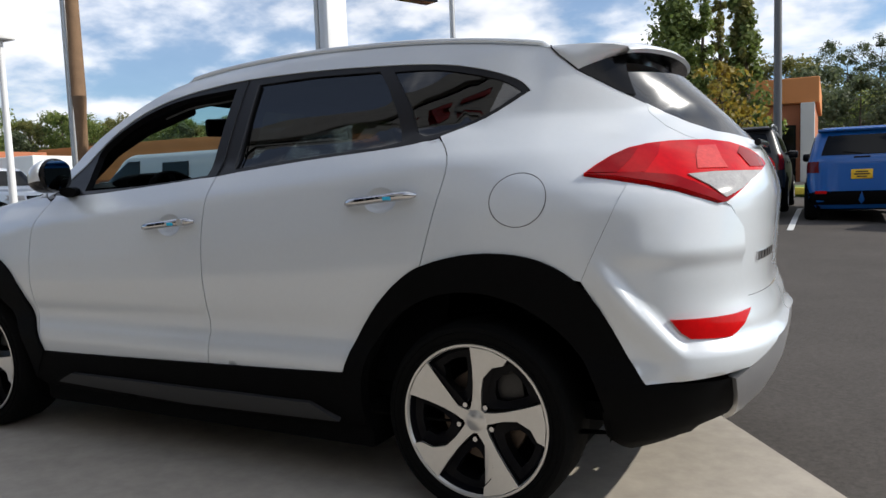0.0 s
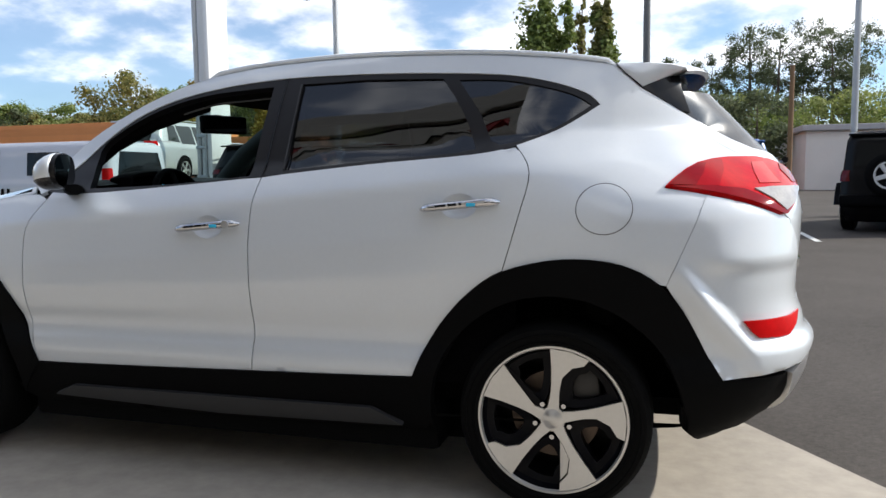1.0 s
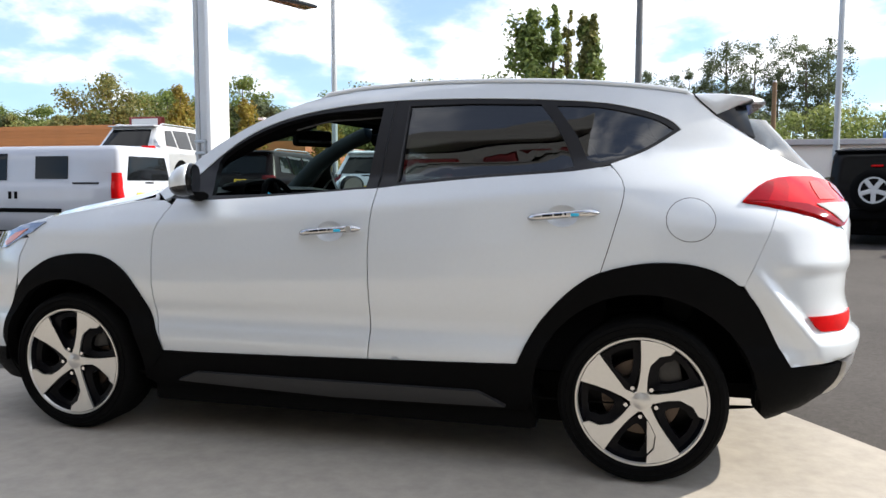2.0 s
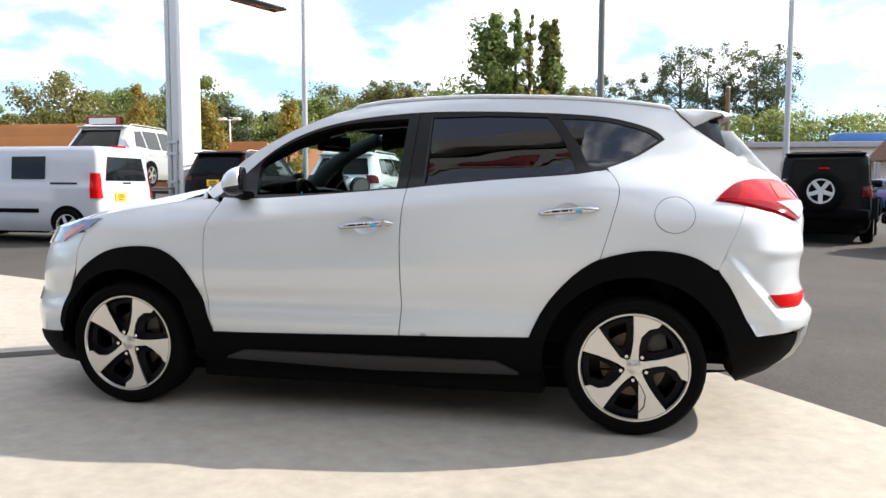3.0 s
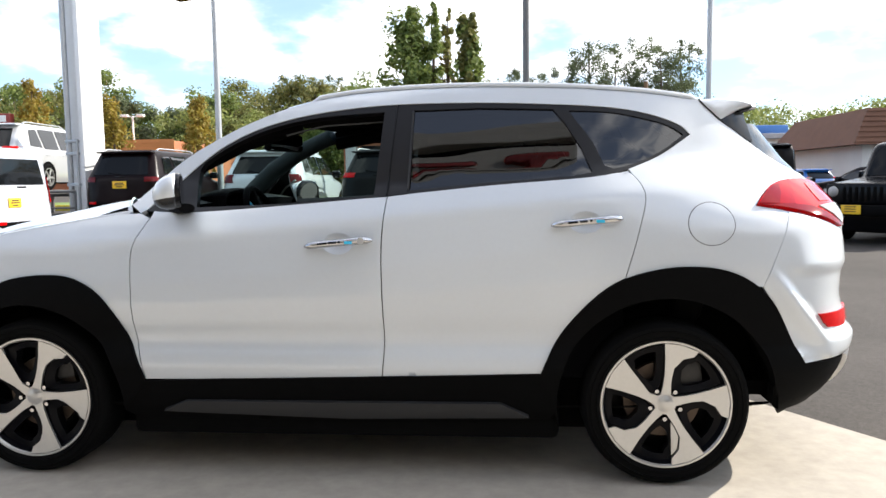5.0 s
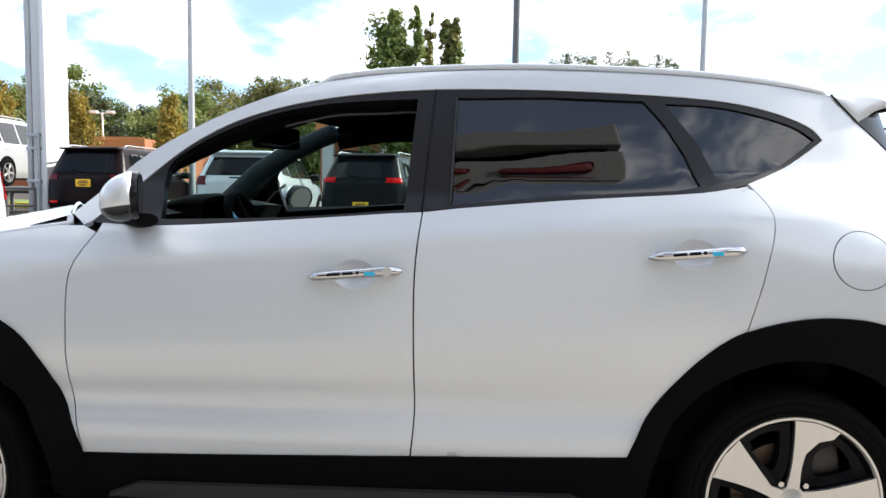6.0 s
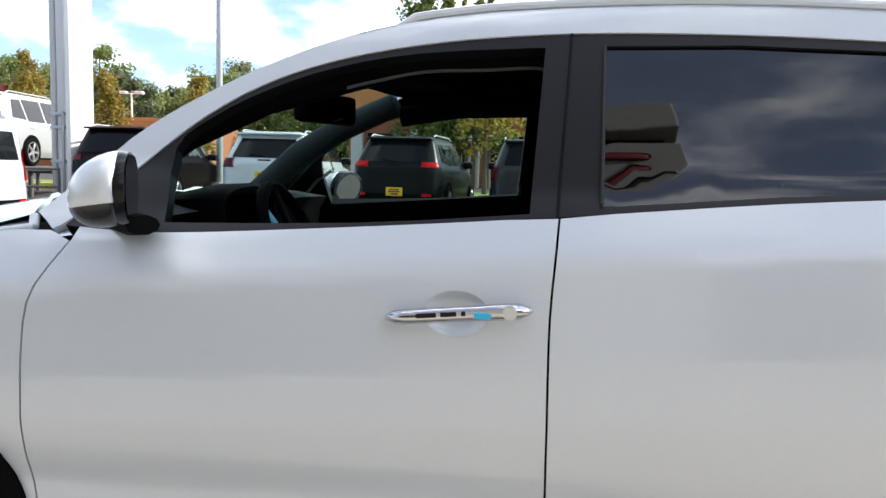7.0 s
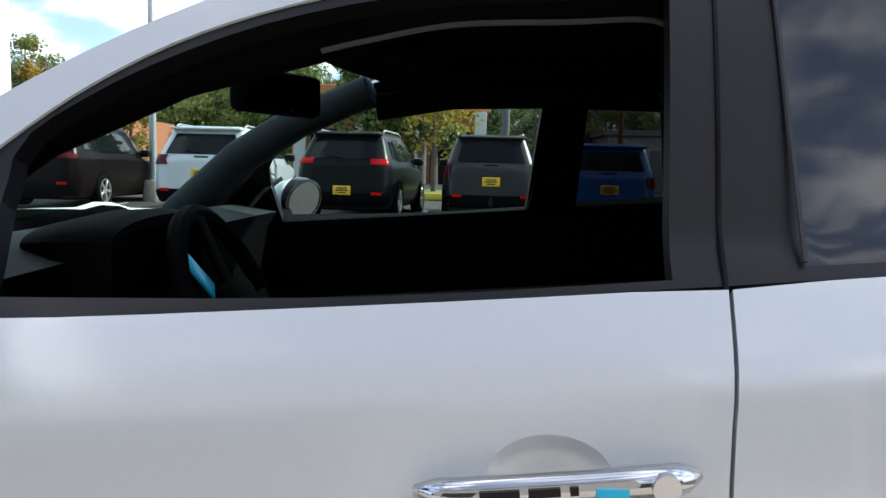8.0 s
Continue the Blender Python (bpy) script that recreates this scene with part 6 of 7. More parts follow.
    if not van:
        bm = bmesh.new()
        w3 = W / 2 * (tumble - 0.05)
        xs = xr(H - 0.05)
        put_box(bm, xs - 0.12, xs + 0.14, -w3, w3, H - 0.075, H - 0.035, bevel=0.015)
        part("roof_spoiler", bm, paint, car)
    bm = box(f + 0.4, r - 0.4, -W / 2 + 0.2, W / 2 - 0.2, 0.18, 0.26)
    part("underbody", bm, DARK, car)
    return car


def parked(x, rear_y, L, turn=-90.0, z=0.0):
    """Pose of a car whose tail stands at (x, rear_y), nose turned away from the slab."""
    a = radians(turn)
    return Matrix.Translation((x - L / 2 * math.cos(a), rear_y - L / 2 * math.sin(a), z - 0.012)) @ Matrix.Rotation(a, 4, "Z")


vehicle("van", "white panel van in shade-toned paint with dark rear windows, beside the pylon", Matrix.Translation((-11.72, 9.1, -0.012)), PAINTS["vanwhite_shaded"], L=4.75, W=1.83, H=1.86, zb=1.16, zh=1.05, hl=0.75, rs=0.10, ws=0.85,
        wheel=0.33, wb=3.1, lamps=((0.86, 1.0, 0.86, 1.34),), rear_glass=(0.04, 0.20), rails=False, plate=(-0.26, 0.88), van=True, tumble=0.90, category="van", n=9.0)
vehicle("suv", "silver large SUV raised on a display ramp", parked(-14.0, 14.3, 5.1, -86, 0.80), PAINTS["silver"], L=5.1, W=1.98, H=1.78, rs=0.55, lamps=((0.55, 0.98, 1.0, 1.14),), plate=(0, 0.85))
vehicle("suv", "black cherry SUV with dark glass", parked(-9.75, 13.2, 5.0), PAINTS["maroon"], L=5.0, W=1.86, H=1.78, zb=1.12, lamps=((0.64, 0.98, 1.02, 1.13),), lamp_mat=LENS_SMOKED, plate=(0.0, 0.95), rs=0.38)
vehicle("suv", "white crossover with black rear window and roof rails", parked(-6.0, 12.2, 4.9), PAINT_WHITE, L=4.9, W=1.84, H=1.72, zb=1.12, lamps=((0.66, 0.98, 0.98, 1.16),), lamp_mat=LENS_SMOKED, plate=(0.0, 0.82), rs=0.42)
vehicle("suv", "charcoal crossover with slim red tail lights", parked(-3.45, 12.5, 4.65, -97), PAINTS["charcoal"], L=4.65, W=1.86, H=1.70, zb=1.10, lamps=((0.58, 0.98, 1.07, 1.17),), plate=(0.02, 0.58), rs=0.40)
vehicle("suv", "granite grey boxy crossover", parked(-0.62, 12.7, 4.4), PAINTS["grey"], L=4.4, W=1.80, H=1.70, zb=1.10, lamps=((0.84, 0.99, 0.84, 1.14),), lamp_mat=LENS_SMOKED, plate=(0.0, 0.80), rs=0.30)
vehicle("suv", "bright blue boxy small crossover", parked(1.55, 12.3, 4.25), PAINTS["blue"], L=4.25, W=1.80, H=1.70, zb=1.13, lamps=((0.76, 0.98, 0.88, 1.08),), lamp_mat=LENS_SMOKED, plate=(0.0, 0.84), rs=0.25, rails=False, tumble=0.84)


# ---- two boxy off-roaders, a pickup and far cars ----
def off_roader(m, label, front_detail, plate):
    car = vehicle("off_roader", label, m, PAINTS["black"], L=4.3, W=1.74, H=1.87, zb=1.16, zh=1.12, hl=1.55, rs=0.10, ws=0.32, wheel=0.405, wb=2.55, lamps=((0.80, 0.97, 0.95, 1.15),), lamp_mat=LENS_SMOKED,
                  rear_glass=(0.07, 0.14), rails=False, plate=plate, tumble=0.90, n=12.0, category="off-roader")
    for sy in (-1, 1):
        for cx in (-2.15 + 0.92, -2.15 + 0.92 + 2.55):
            bm = bmesh.new()
            rows = []
            for yy, k in ((0.80, 1.0), (0.965, 1.0), (0.985, 0.93)):
                rows.append([(cx + k * x, sy * yy, z * (1 if k == 1 else 0.985)) for x, z in ((-0.62, 0.52), (-0.56, 0.72), (-0.40, 0.90), (0.36, 0.92), (0.54, 0.72), (0.62, 0.50))])
            loft(bm, rows)
            bmesh.ops.solidify(bm, geom=bm.faces[:], thickness=0.03)
            part("fender_flare", bm, PAINTS["black"] if cx > 0 else CLADDING, car)
        part("side_step", box(-0.75, 0.75, sy * 0.90 - 0.07, sy * 0.90 + 0.07, 0.40, 0.47, bevel=0.03), CLADDING, car)
        for z in (1.05, 0.80):
            part("door_hinge", box(-0.62, -0.50, sy * 0.87 - 0.015, sy * 0.87 + 0.015, z, z + 0.05, bevel=0.008), PAINTS["black"], car)
    part("bumper", box(2.12, 2.32, -0.84, 0.84, 0.50, 0.70, bevel=0.04), CLADDING, car)
    part("bumper", box(-2.42, -2.12, -0.84, 0.84, 0.50, 0.70, bevel=0.05), CLADDING, car)
    if not front_detail:
        bm = bmesh.new()
        c = (2.36, -0.02, 1.06)
        lathe(bm, [(0.24, -0.12), (0.28, -0.135), (0.36, -0.12), (0.395, -0.08), (0.395, 0.08), (0.36, 0.12)], 40)
        bmesh.ops.transform(bm, matrix=Matrix.Translation(c) @ Matrix.Rotation(radians(90), 4, "Z"), verts=bm.verts)
        bmesh.ops.recalc_face_normals(bm, faces=bm.faces)
        sp = part("spare_wheel", bm, RUBBER, car, "spare wheel on the tailgate")
        bm = bmesh.new()
        lathe(bm, [(0.255, -0.10), (0.25, -0.128), (0.225, -0.128), (0.215, -0.09)], 36)
        lathe(bm, [(0.0, -0.115), (0.07, -0.112), (0.085, -0.08)], 20)
        for k in range(5):
            put_box(bm, 0.05, 0.235, -0.122, -0.085, -0.042, 0.042, bevel=0.01, seg=1, m=Matrix.Rotation(2 * math.pi * k / 5 + 0.31, 4, "Y"))
        bmesh.ops.transform(bm, matrix=Matrix.Translation(c) @ Matrix.Rotation(radians(90), 4, "Z"), verts=bm.verts)
        bmesh.ops.recalc_face_normals(bm, faces=bm.faces)
        part("rim", bm, RIM_SILVER, sp)
        bm = bmesh.new(); lathe(bm, [(0.0, -0.05), (0.23, -0.05)], 24)
        bmesh.ops.transform(bm, matrix=Matrix.Translation(c) @ Matrix.Rotation(radians(90), 4, "Z"), verts=bm.verts)
        part("rim_well", bm, ALLOY_DARK, sp)
        part("brake_lamp", box(2.08, 2.16, -0.10, 0.10, 1.50, 1.54, bevel=0.01), LENS_RED, car)
    else:
        for k in range(7):
            y = (k - 3) * 0.105
            part("grille_slot", box(-2.20, -2.155, y - 0.033, y + 0.033, 0.76, 1.02, bevel=0.02), DARK, car)
        part("grille_panel", box(-2.185, -2.10, -0.66, 0.66, 0.70, 1.08, bevel=0.05), PAINTS["black"], car)
        for sy in (-1, 1):
            bm = bmesh.new(); lathe(bm, [(0.0, -0.06), (0.06, -0.05), (0.088, -0.02), (0.10, 0.0), (0.10, 0.04)], 28)
            bmesh.ops.transform(bm, matrix=Matrix.Translation((-2.18, sy * 0.52, 0.93)) @ Matrix.Rotation(radians(-90), 4, "Z"), verts=bm.verts)
            part("headlight", bm, LENS_CLEAR, car, "round clear headlight")
            bm = bmesh.new(); lathe(bm, [(0.0, -0.03), (0.045, -0.02), (0.055, 0.03)], 20)
            bmesh.ops.transform(bm, matrix=Matrix.Translation((-2.42, sy * 0.60, 0.58)) @ Matrix.Rotation(radians(-90), 4, "Z"), verts=bm.verts)
            part("fog_lamp", bm, LENS_CLEAR, car)
        fp = part("number_plate", box(-2.44, -2.425, -0.10, 0.24, 0.54, 0.70, bevel=0.004), PLATE_YELLOW, car, "yellow dealer card plate")
        bm = bmesh.new()
        for zz in (0.585, 0.63, 0.67):
            put_box(bm, -2.4415, -2.44, -0.02, 0.18, zz - 0.008, zz + 0.008)
        part("plate_bars", bm, INK, fp, smooth=False)
    return car


off_roader(parked(4.36, 12.0, 4.3, -110), "black boxy off-roader with a spare wheel on its tailgate", False, None)
off_roader(Matrix.Translation((7.3, 11.35, -0.012)) @ Matrix.Rotation(radians(40), 4, "Z"), "black boxy off-roader with round headlights and a slotted grille", True, None)


def pickup(m):
    car = vehicle("pickup", "white pickup truck parked beyond the van", m, PAINT_WHITE, L=5.6, W=1.95, H=1.88, zb=1.25, zh=1.15, hl=1.5, rs=1.9, ws=0.7, wheel=0.39, wb=3.5, rails=False, plate=None, quarter=False, category="pickup")
    part("cargo_bed", box(0.95, 2.75, -0.93, 0.93, 0.60, 1.22, bevel=0.05), PAINT_WHITE, car)
    return car


pickup(Matrix.Translation((-22.5, 11.6, -0.012)) @ Matrix.Rotation(radians(176), 4, "Z"))
vehicle("sedan", "bright blue far hatchback", parked(12.9, 29.5, 4.2, -75), PAINTS["blue"], L=4.2, W=1.75, H=1.45, zb=0.95, zh=0.9, rails=False, category="car", plate=None)
vehicle("sedan", "black saloon in the far row", parked(10.6, 19.5, 4.6, -120), PAINTS["black"], L=4.6, W=1.8, H=1.45, zb=0.95, zh=0.9, rs=0.9, rails=False, plate=None)
vehicle("sedan", "dark red saloon in the far row", parked(14.2, 23.5, 4.6, -60), PAINTS["maroon"], L=4.6, W=1.8, H=1.45, zb=0.95, zh=0.9, rs=0.9, rails=False, plate=None)

ramp = thing("display_ramp", "steel display ramp on short posts", "ramp", Matrix.Translation((-14.2, 16.85, lot_z(-14.2, 16.85))) @ Matrix.Rotation(radians(4), 4, "Z"))
for sx in (-1, 1):
    part("runway", box(sx * 0.82 - 0.25, sx * 0.82 + 0.25, -2.6, 2.6, 0.68, 0.785, bevel=0.015), BROWN_STEEL, ramp)
    for y in (-2.6, -0.9, 0.8, 2.4):
        bm = bmesh.new(); put_tube(bm, (sx * 0.82, y, -0.012), (sx * 0.82, y, 0.68), 0.06)
        part("post", bm, BROWN_STEEL, ramp)
for y in (-2.6, 2.4):
    part("cross_beam", box(-1.0, 1.0, y - 0.05, y + 0.05, 0.56, 0.67, bevel=0.01), BROWN_STEEL, ramp)
rail = thing("guard_rail", "low dark steel guard rail behind the pylon", "rail", Matrix.Translation((-12.3, 13.4, lot_z(-12.3, 13.4))) @ Matrix.Rotation(radians(15), 4, "Z"))
bm = bmesh.new(); put_tube(bm, (-1.5, 0, 0.85), (1.2, 0, 0.85), 0.03)
part("top_bar", bm, BROWN_STEEL, rail)
bm = bmesh.new(); put_tube(bm, (-1.5, 0, 0.45), (1.2, 0, 0.45), 0.025)
part("lower_bar", bm, BROWN_STEEL, rail)
for x in (-1.5, -0.6, 0.3, 1.2):
    bm = bmesh.new(); put_tube(bm, (x, 0, -0.012), (x, 0, 0.88), 0.03)
    part("post", bm, BROWN_STEEL, rail)


# ---- trees ----
LEAF = {
    "green": material("mid_green_leaves", (0.135, 0.20, 0.045), 0.6, var=0.2, scale=0.4, island=0.32, second=(0.20, 0.235, 0.06)),
    "dark": material("dark_green_leaves", (0.095, 0.125, 0.06), 0.6, var=0.2, scale=0.4, island=0.32, second=(0.12, 0.14, 0.065)),
    "olive": material("olive_leaves", (0.165, 0.185, 0.055), 0.6, var=0.2, scale=0.4, island=0.32, second=(0.21, 0.19, 0.055)),
    "lime": material("light_green_leaves", (0.20, 0.25, 0.065), 0.6, var=0.2, scale=0.4, island=0.3, second=(0.27, 0.29, 0.09)),
    "yellow": material("autumn_yellow_leaves", (0.38, 0.25, 0.03), 0.6, var=0.2, scale=0.4, island=0.4, second=(0.24, 0.21, 0.04)),
}

for leaf_mat in LEAF.values():
    # thin leaves let part of the light through
    t = leaf_mat.node_tree
    body, out = t.nodes["Principled BSDF"], t.nodes["Material Output"]
    thin, mix = t.nodes.new("ShaderNodeBsdfTranslucent"), t.nodes.new("ShaderNodeMixShader")
    mix.inputs[0].default_value = 0.45
    t.links.new(body.inputs["Base Color"].links[0].from_socket, thin.inputs["Color"])
    t.links.new(body.outputs[0], mix.inputs[1]); t.links.new(thin.outputs[0], mix.inputs[2])
    t.links.new(mix.outputs[0], out.inputs[0])


def leaf_mesh(points, normals, sizes, rng):
    """Small bent leaf clumps as quads, all in one mesh."""
    n = len(points)
    r = rng.normal(size=(n, 3))
    t1 = np.cross(normals, r); t1 /= np.linalg.norm(t1, axis=1)[:, None] + 1e-9
    t2 = np.cross(normals, t1)
    s = sizes[:, None]
    a = points - t1 * s * 0.5
    b = points + t2 * s * 0.38 + normals * s * 0.06
    c = points + t1 * s * 0.5
    d = points - t2 * s * 0.38 + normals * s * 0.06
    co = np.stack([a, b, c, d], 1).reshape(-1, 3)
    faces = [(4 * k, 4 * k + 1, 4 * k + 2, 4 * k + 3) for k in range(n)]
    me = bpy.data.meshes.new("crown")
    me.from_pydata([tuple(v) for v in co], [], faces)
    return me


def make_tree(seed, h, w, kind="round", leaf="green", clear=0.18, count=2600, size=0.34, open_=0.0):
    """A tapered trunk with limbs, and a crown of leaf clumps with gaps."""
    rng = np.random.default_rng(seed)
    tree = thing("tree", {"round": "broad leafy tree", "column": "narrow upright tree", "sparse": "tall open-crowned tree"}[kind] + {"green": " with green leaves", "dark": " with dark green leaves", "olive": " with olive-green leaves", "lime": " with light green leaves", "yellow": " turning autumn yellow"}[leaf], "tree", group="trees")
    bm = bmesh.new()
    lean = [float(v) for v in rng.normal(0, 0.03, 2) * h]
    trunk = [(lean[0] * s * s, lean[1] * s * s, h * 0.92 * s) for s in np.linspace(0, 1, 9)]
    put_path(bm, trunk, [max(0.02, 0.022 * h * (1 - 0.93 * s) ** 0.9) for s in np.linspace(0, 1, 9)], 8)
    tips = []
    nl = 16 if kind != "column" else 18
    for k in range(nl):
        s = clear + (0.95 - clear) * (k + rng.random()) / nl
        a = k * 2.4 + rng.random()
        if kind == "round":
            reach = w / 2 * math.sqrt(max(0.05, 1 - ((s - 0.52) / 0.52) ** 2)) * rng.uniform(0.7, 1.05)
            rise = 0.12 * h * rng.uniform(0.2, 1.0)
        elif kind == "column":
            reach = w / 2 * (1 - 0.75 * max(0, (s - 0.35) / 0.65)) * rng.uniform(0.7, 1.05)
            rise = 0.16 * h * rng.uniform(0.6, 1.1) * (1 - 0.6 * s)
        else:
            reach = w / 2 * (0.45 + 0.6 * s) * rng.uniform(0.5, 1.1)
            rise = 0.12 * h * rng.uniform(0.4, 1.2)
        b = Vector((lean[0] * s * s, lean[1] * s * s, h * 0.92 * s))
        e = b + Vector((reach * math.cos(a), reach * math.sin(a), rise))
        mid = (b + e) / 2 + Vector((0, 0, -0.03 * h * rng.random()))
        r0 = 0.008 * h * (1 - 0.6 * s)
        put_path(bm, [b, mid, e], [r0, r0 * 0.6, r0 * 0.2], 5)
        tips.append((mid, e, reach))
    trunk_ob = part("trunk", bm, BARK, tree)
    # clumps along the limbs
    cen = []
    for mid, e, reach in tips:
        for _ in range(5 if kind != "sparse" else 8):
            f = rng.uniform(0.15, 1.1) if kind != "sparse" else rng.uniform(0.3, 1.12)
            p = mid + (e - mid) * (f * 2 - 1 if f > 0.5 else 0.1) + Vector([float(v) for v in rng.normal(0, (0.10 if kind != "sparse" else 0.16) * reach + 0.1, 3)])
            cen.append((*p, rng.uniform(0.09, 0.17) * w if kind == "round" else rng.uniform(0.10, 0.18) * w if kind == "column" else rng.uniform(0.08, 0.16) * w))
    top = trunk[-1]
    for _ in range(4):
        cen.append((top[0] + rng.normal(0, 0.05 * w), top[1] + rng.normal(0, 0.05 * w), h * rng.uniform(0.86, 0.97), 0.08 * w))
    cen = np.array(cen)
    keep = rng.random(len(cen)) > open_
    cen = cen[keep]
    pick = rng.integers(0, len(cen), count)
    d = rng.normal(size=(count, 3)); d /= np.linalg.norm(d, axis=1)[:, None]
    rad = cen[pick, 3] * rng.random(count) ** (0.45 if kind != "sparse" else 0.75)
    pts = cen[pick, :3] + d * rad[:, None] * np.array([1.0, 1.0, 0.85 if kind != "column" else 1.5])
    nrm = d + rng.normal(0, 0.5, (count, 3)) + np.array([0, 0, 0.4])
    nrm /= np.linalg.norm(nrm, axis=1)[:, None]
    me = leaf_mesh(pts, nrm, size * rng.uniform(0.6, 1.3, count), rng)
    me.materials.append(LEAF[leaf])
    ob = new("crown", me)
    ob.parent = tree
    return tree


def at_tree(tree, x, y, s=1.0, turn=0.0, first=False):
    m = Matrix.Translation((x, y, lot_z(x, y) - 0.03)) @ Matrix.Rotation(turn, 4, "Z") @ Matrix.Diagonal((s, s, s, 1))
    if first:
        tree.matrix_basis = m
        return tree
    return copy_thing(tree, m)


rng = random.Random(5)
# upright trees before the corner shop
for x, y, h, w, sd, lf, n, gaps in ((-5.2, 33.0, 9.2, 3.5, 11, "green", 9000, 0.06), (-4.25, 33.6, 9.6, 1.4, 14, "green", 2600, 0.1), (-3.55, 34.6, 9.6, 1.1, 12, "olive", 1500, 0.35),
                                   (-2.75, 33.2, 8.9, 1.6, 13, "olive", 3400, 0.08), (-2.1, 33.0, 8.7, 1.9, 15, "green", 3600, 0.08)):
    at_tree(make_tree(sd, h, w, "column", lf, 0.16, n, 0.22, gaps), x, y, first=True)
# yellow upright trees by the restaurant
for x, y, h, sd in ((-35.4, 49.0, 8.6, 21), (-28.6, 48.5, 7.2, 22), (-23.0, 49.5, 7.2, 23)):
    at_tree(make_tree(sd, h, 2.9, "column", "yellow", 0.1, 4000, 0.22, 0.0), x, y, first=True)
# small street trees on the verge
for x, y, h, sd, lf in ((-1.9, 21.8, 4.2, 31, "yellow"),):
    at_tree(make_tree(sd, h, 2.2, "round", lf, 0.35, 900, 0.16, 0.25), x, y, first=True)
# wood behind the buildings
base = [make_tree(40 + k, h, w, kd, lf, 0.12, 6500, 0.33, op) for k, (h, w, kd, lf, op) in enumerate((
    (11.0, 9.0, "round", "green", 0.05), (12.5, 9.5, "round", "olive", 0.08), (10.0, 8.0, "round", "dark", 0.05), (13.0, 8.5, "round", "green", 0.12), (9.0, 8.0, "round", "olive", 0.05)))]
spots = []
for k in range(34):
    x = -118 + 3.6 * k + rng.uniform(-1.3, 1.3)
    spots.append((x, 74 + 0.10 * abs(x + 50) + rng.uniform(-5, 9)))
for k in range(14):
    spots.append((-66 - 3.0 * k + rng.uniform(-2, 2), 20 + 3.4 * k + rng.uniform(-2, 2)))
for k in range(10):
    spots.append((-92 + rng.uniform(-8, 8), 4 + 5.0 * k + rng.uniform(-2, 2)))
for k in range(30):
    spots.append((-112 + 3.4 * k + rng.uniform(-1.3, 1.3), 92 + rng.uniform(-3, 6)))
for k in range(14):
    spots.insert(0, (-90 - 2.6 * k + rng.uniform(-1, 1), 66 + rng.uniform(-2, 8)))
used = set()
for k, (x, y) in enumerate(spots):
    b = rng.randrange(5)
    at_tree(base[b], x, y, 0.98 if k >= len(spots) - 30 else 1.0, turn=rng.uniform(0, 6.28), first=b not in used)
    used.add(b)
big = make_tree(60, 13.0, 12.5, "round", "olive", 0.1, 9000, 0.34, 0.05)
at_tree(big, -57.5, 70.0, first=True)
at_tree(big, -33.0, 86.0, turn=2.0)
# tall open trees over the warehouse
tall = [make_tree(70 + k, h, w, "sparse", "dark", 0.22, 11000, 0.27, op) for k, (h, w, op) in enumerate(((22.0, 10.0, 0.15), (24.0, 11.0, 0.10), (19.0, 8.5, 0.25), (17.0, 8.0, 0.2)))]
for k, (x, y, b) in enumerate(((3.5, 118, 3), (7.0, 121, 2), (13.0, 120, 1), (16.5, 119, 0), (20.5, 122, 2), (24.0, 118, 0), (27.5, 121, 1), (-35.0, 122, 3), (-30.0, 119, 3), (-25.5, 121, 3), (-19.0, 124, 3), (-2.5, 122, 3))):
    at_tree(tall[b], x, y, turn=rng.uniform(0, 6.28), first=k in (0, 1, 2, 3))
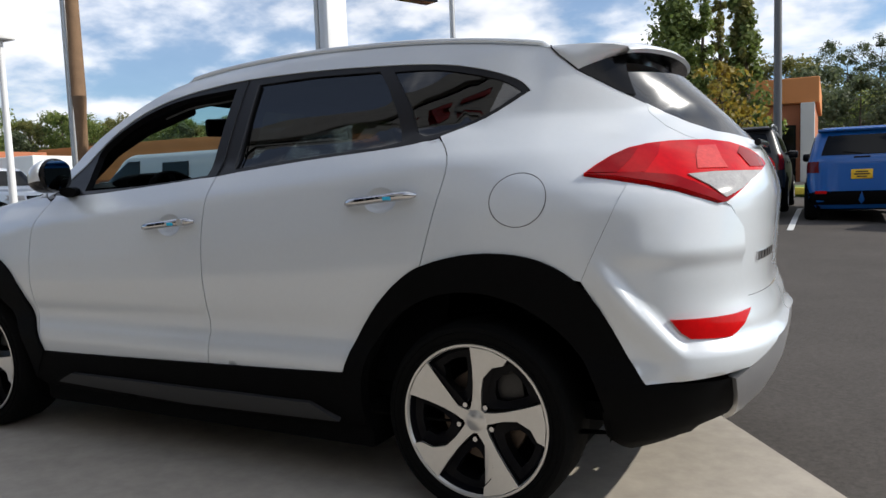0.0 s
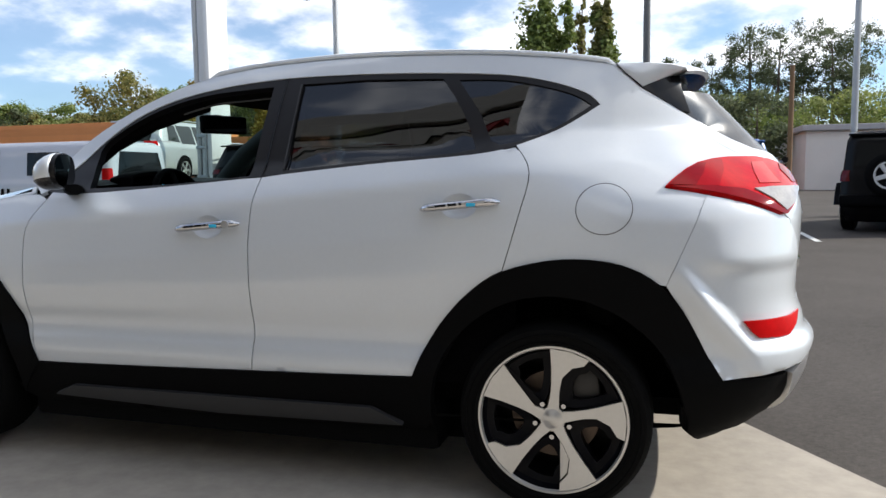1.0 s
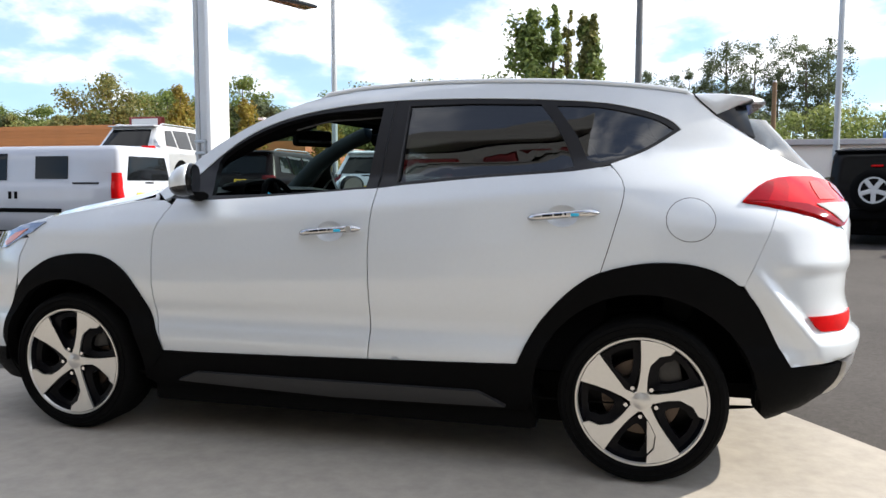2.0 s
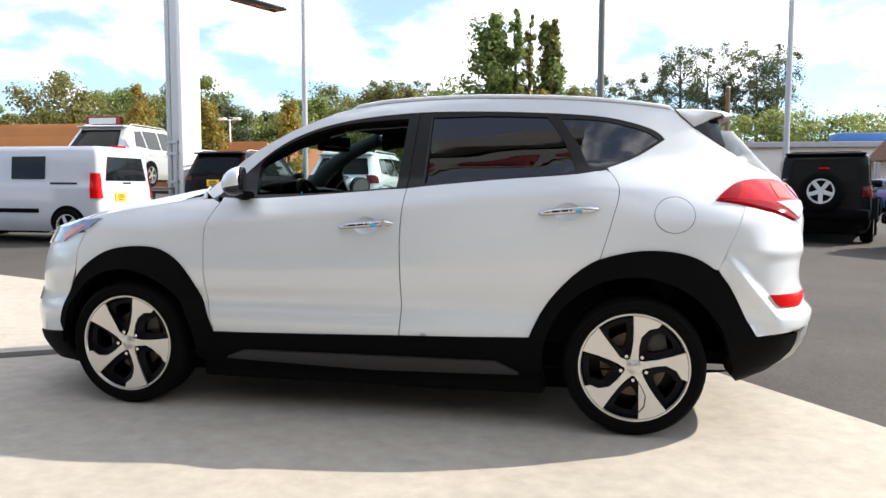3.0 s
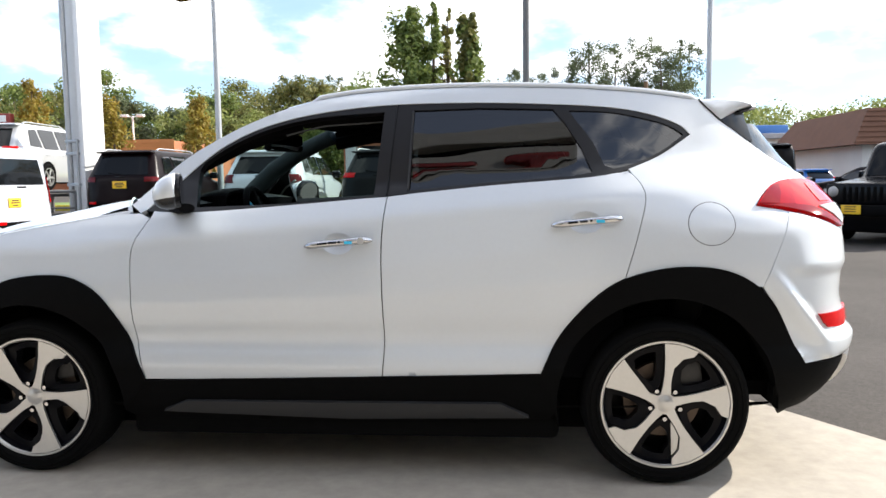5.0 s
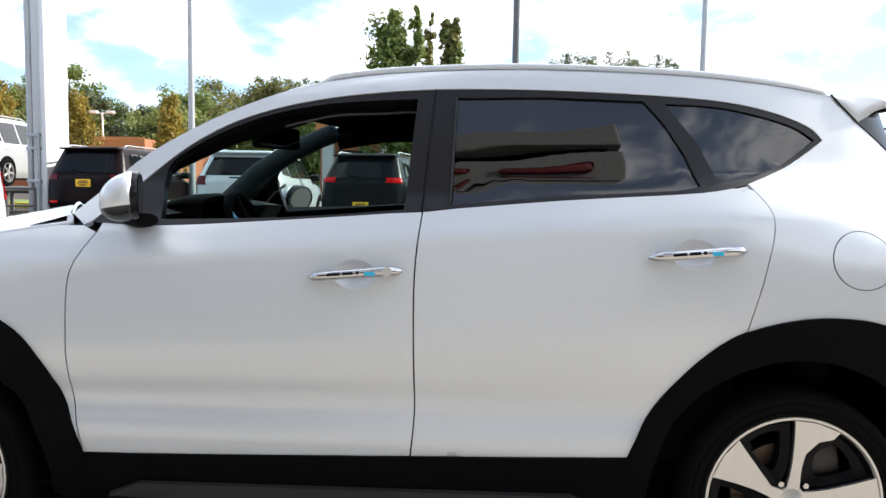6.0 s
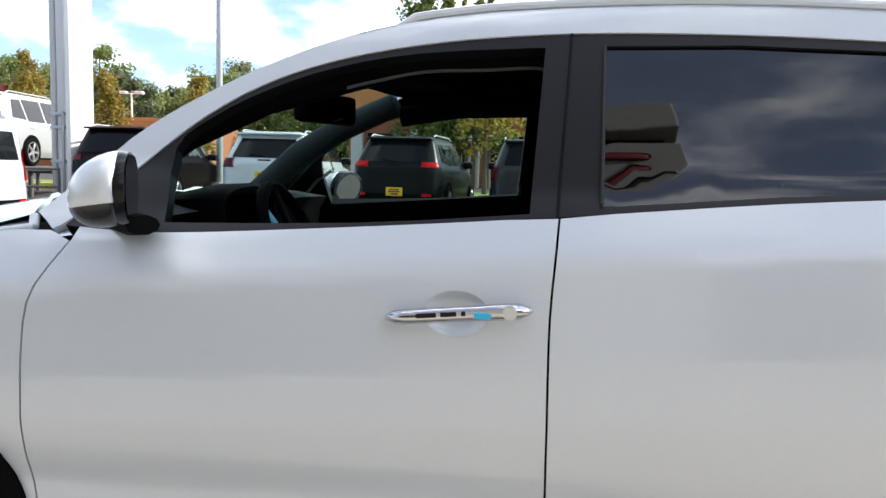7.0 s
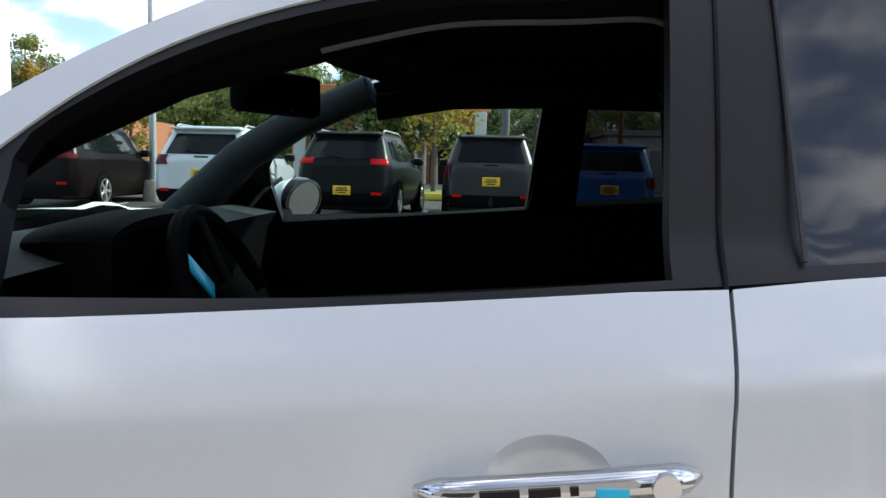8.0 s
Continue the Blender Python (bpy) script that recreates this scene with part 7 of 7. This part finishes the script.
# lower scrub behind the warehouse
shrub = [make_tree(80 + k, h, w, "round", lf, 0.02, 4500, 0.30, 0.0) for k, (h, w, lf) in enumerate(((8.2, 9.0, "lime"), (8.8, 9.5, "lime"), (7.4, 8.5, "green")))]
for k in range(52):
    x = -105 + 3.3 * k + rng.uniform(-1, 1)
    at_tree(shrub[k % 3], x, 76 + rng.uniform(-4, 4), turn=rng.uniform(0, 6.28), first=k < 3)
# dark scrub at the warehouse's end
thicket = make_tree(95, 7.0, 6.0, "round", "dark", 0.02, 5200, 0.26, 0.0)
for k, (x, y) in enumerate(((6.6, 53.0), (2.8, 54.5), (-1.2, 56.0))):
    at_tree(thicket, x, y, turn=k * 1.7, first=k == 0)
# bushes by the corner shop
bush = make_tree(90, 1.6, 2.2, "round", "green", 0.02, 700, 0.16, 0.0)
for k, (x, y) in enumerate(((1.4, 34.0), (2.6, 34.6), (-7.2, 34.2), (3.8, 35.0))):
    at_tree(bush, x, y, turn=k * 1.1, first=k == 0)

post = thing("wooden_post", "bare weathered brown wooden utility post", "post", Matrix.Translation((4.55, 25.0, lot_z(4.55, 25.0))))
bm = bmesh.new()
put_tube(bm, (0, 0, -0.05), (0.02, 0, 4.7), 0.10, 0.075, seg=14)
part("shaft", bm, POLE_WOOD, post)
bm = bmesh.new()
put_tube(bm, (0.02, 0, 4.69), (0.02, 0, 4.75), 0.079, 0.05, seg=14)
part("cap", bm, GALV, post)

# far wooded ridge
HILL = material("far_woodland", (0.05, 0.075, 0.07), 0.95, var=0.25, scale=0.05, fine=0.6)
bm = bmesh.new()
hr = random.Random(3)
rows = [[], []]
for k in range(121):
    a = radians(-20 + 140 * k / 120)
    x, y = -900 * math.cos(a), 900 * math.sin(a)
    rows[0].append((x, y, -2))
    rows[1].append((x * 1.05, y * 1.05, 46 + 16 * math.sin(k * 0.13) + 7 * math.sin(k * 0.41 + 1) + hr.uniform(-1.5, 1.5) - 25 * max(0, (k - 70) / 50)))
loft(bm, rows)
tagged(mesh_object("backdrop", bm, HILL), "low far wooded ridge on the horizon", "hills", "", "structure")
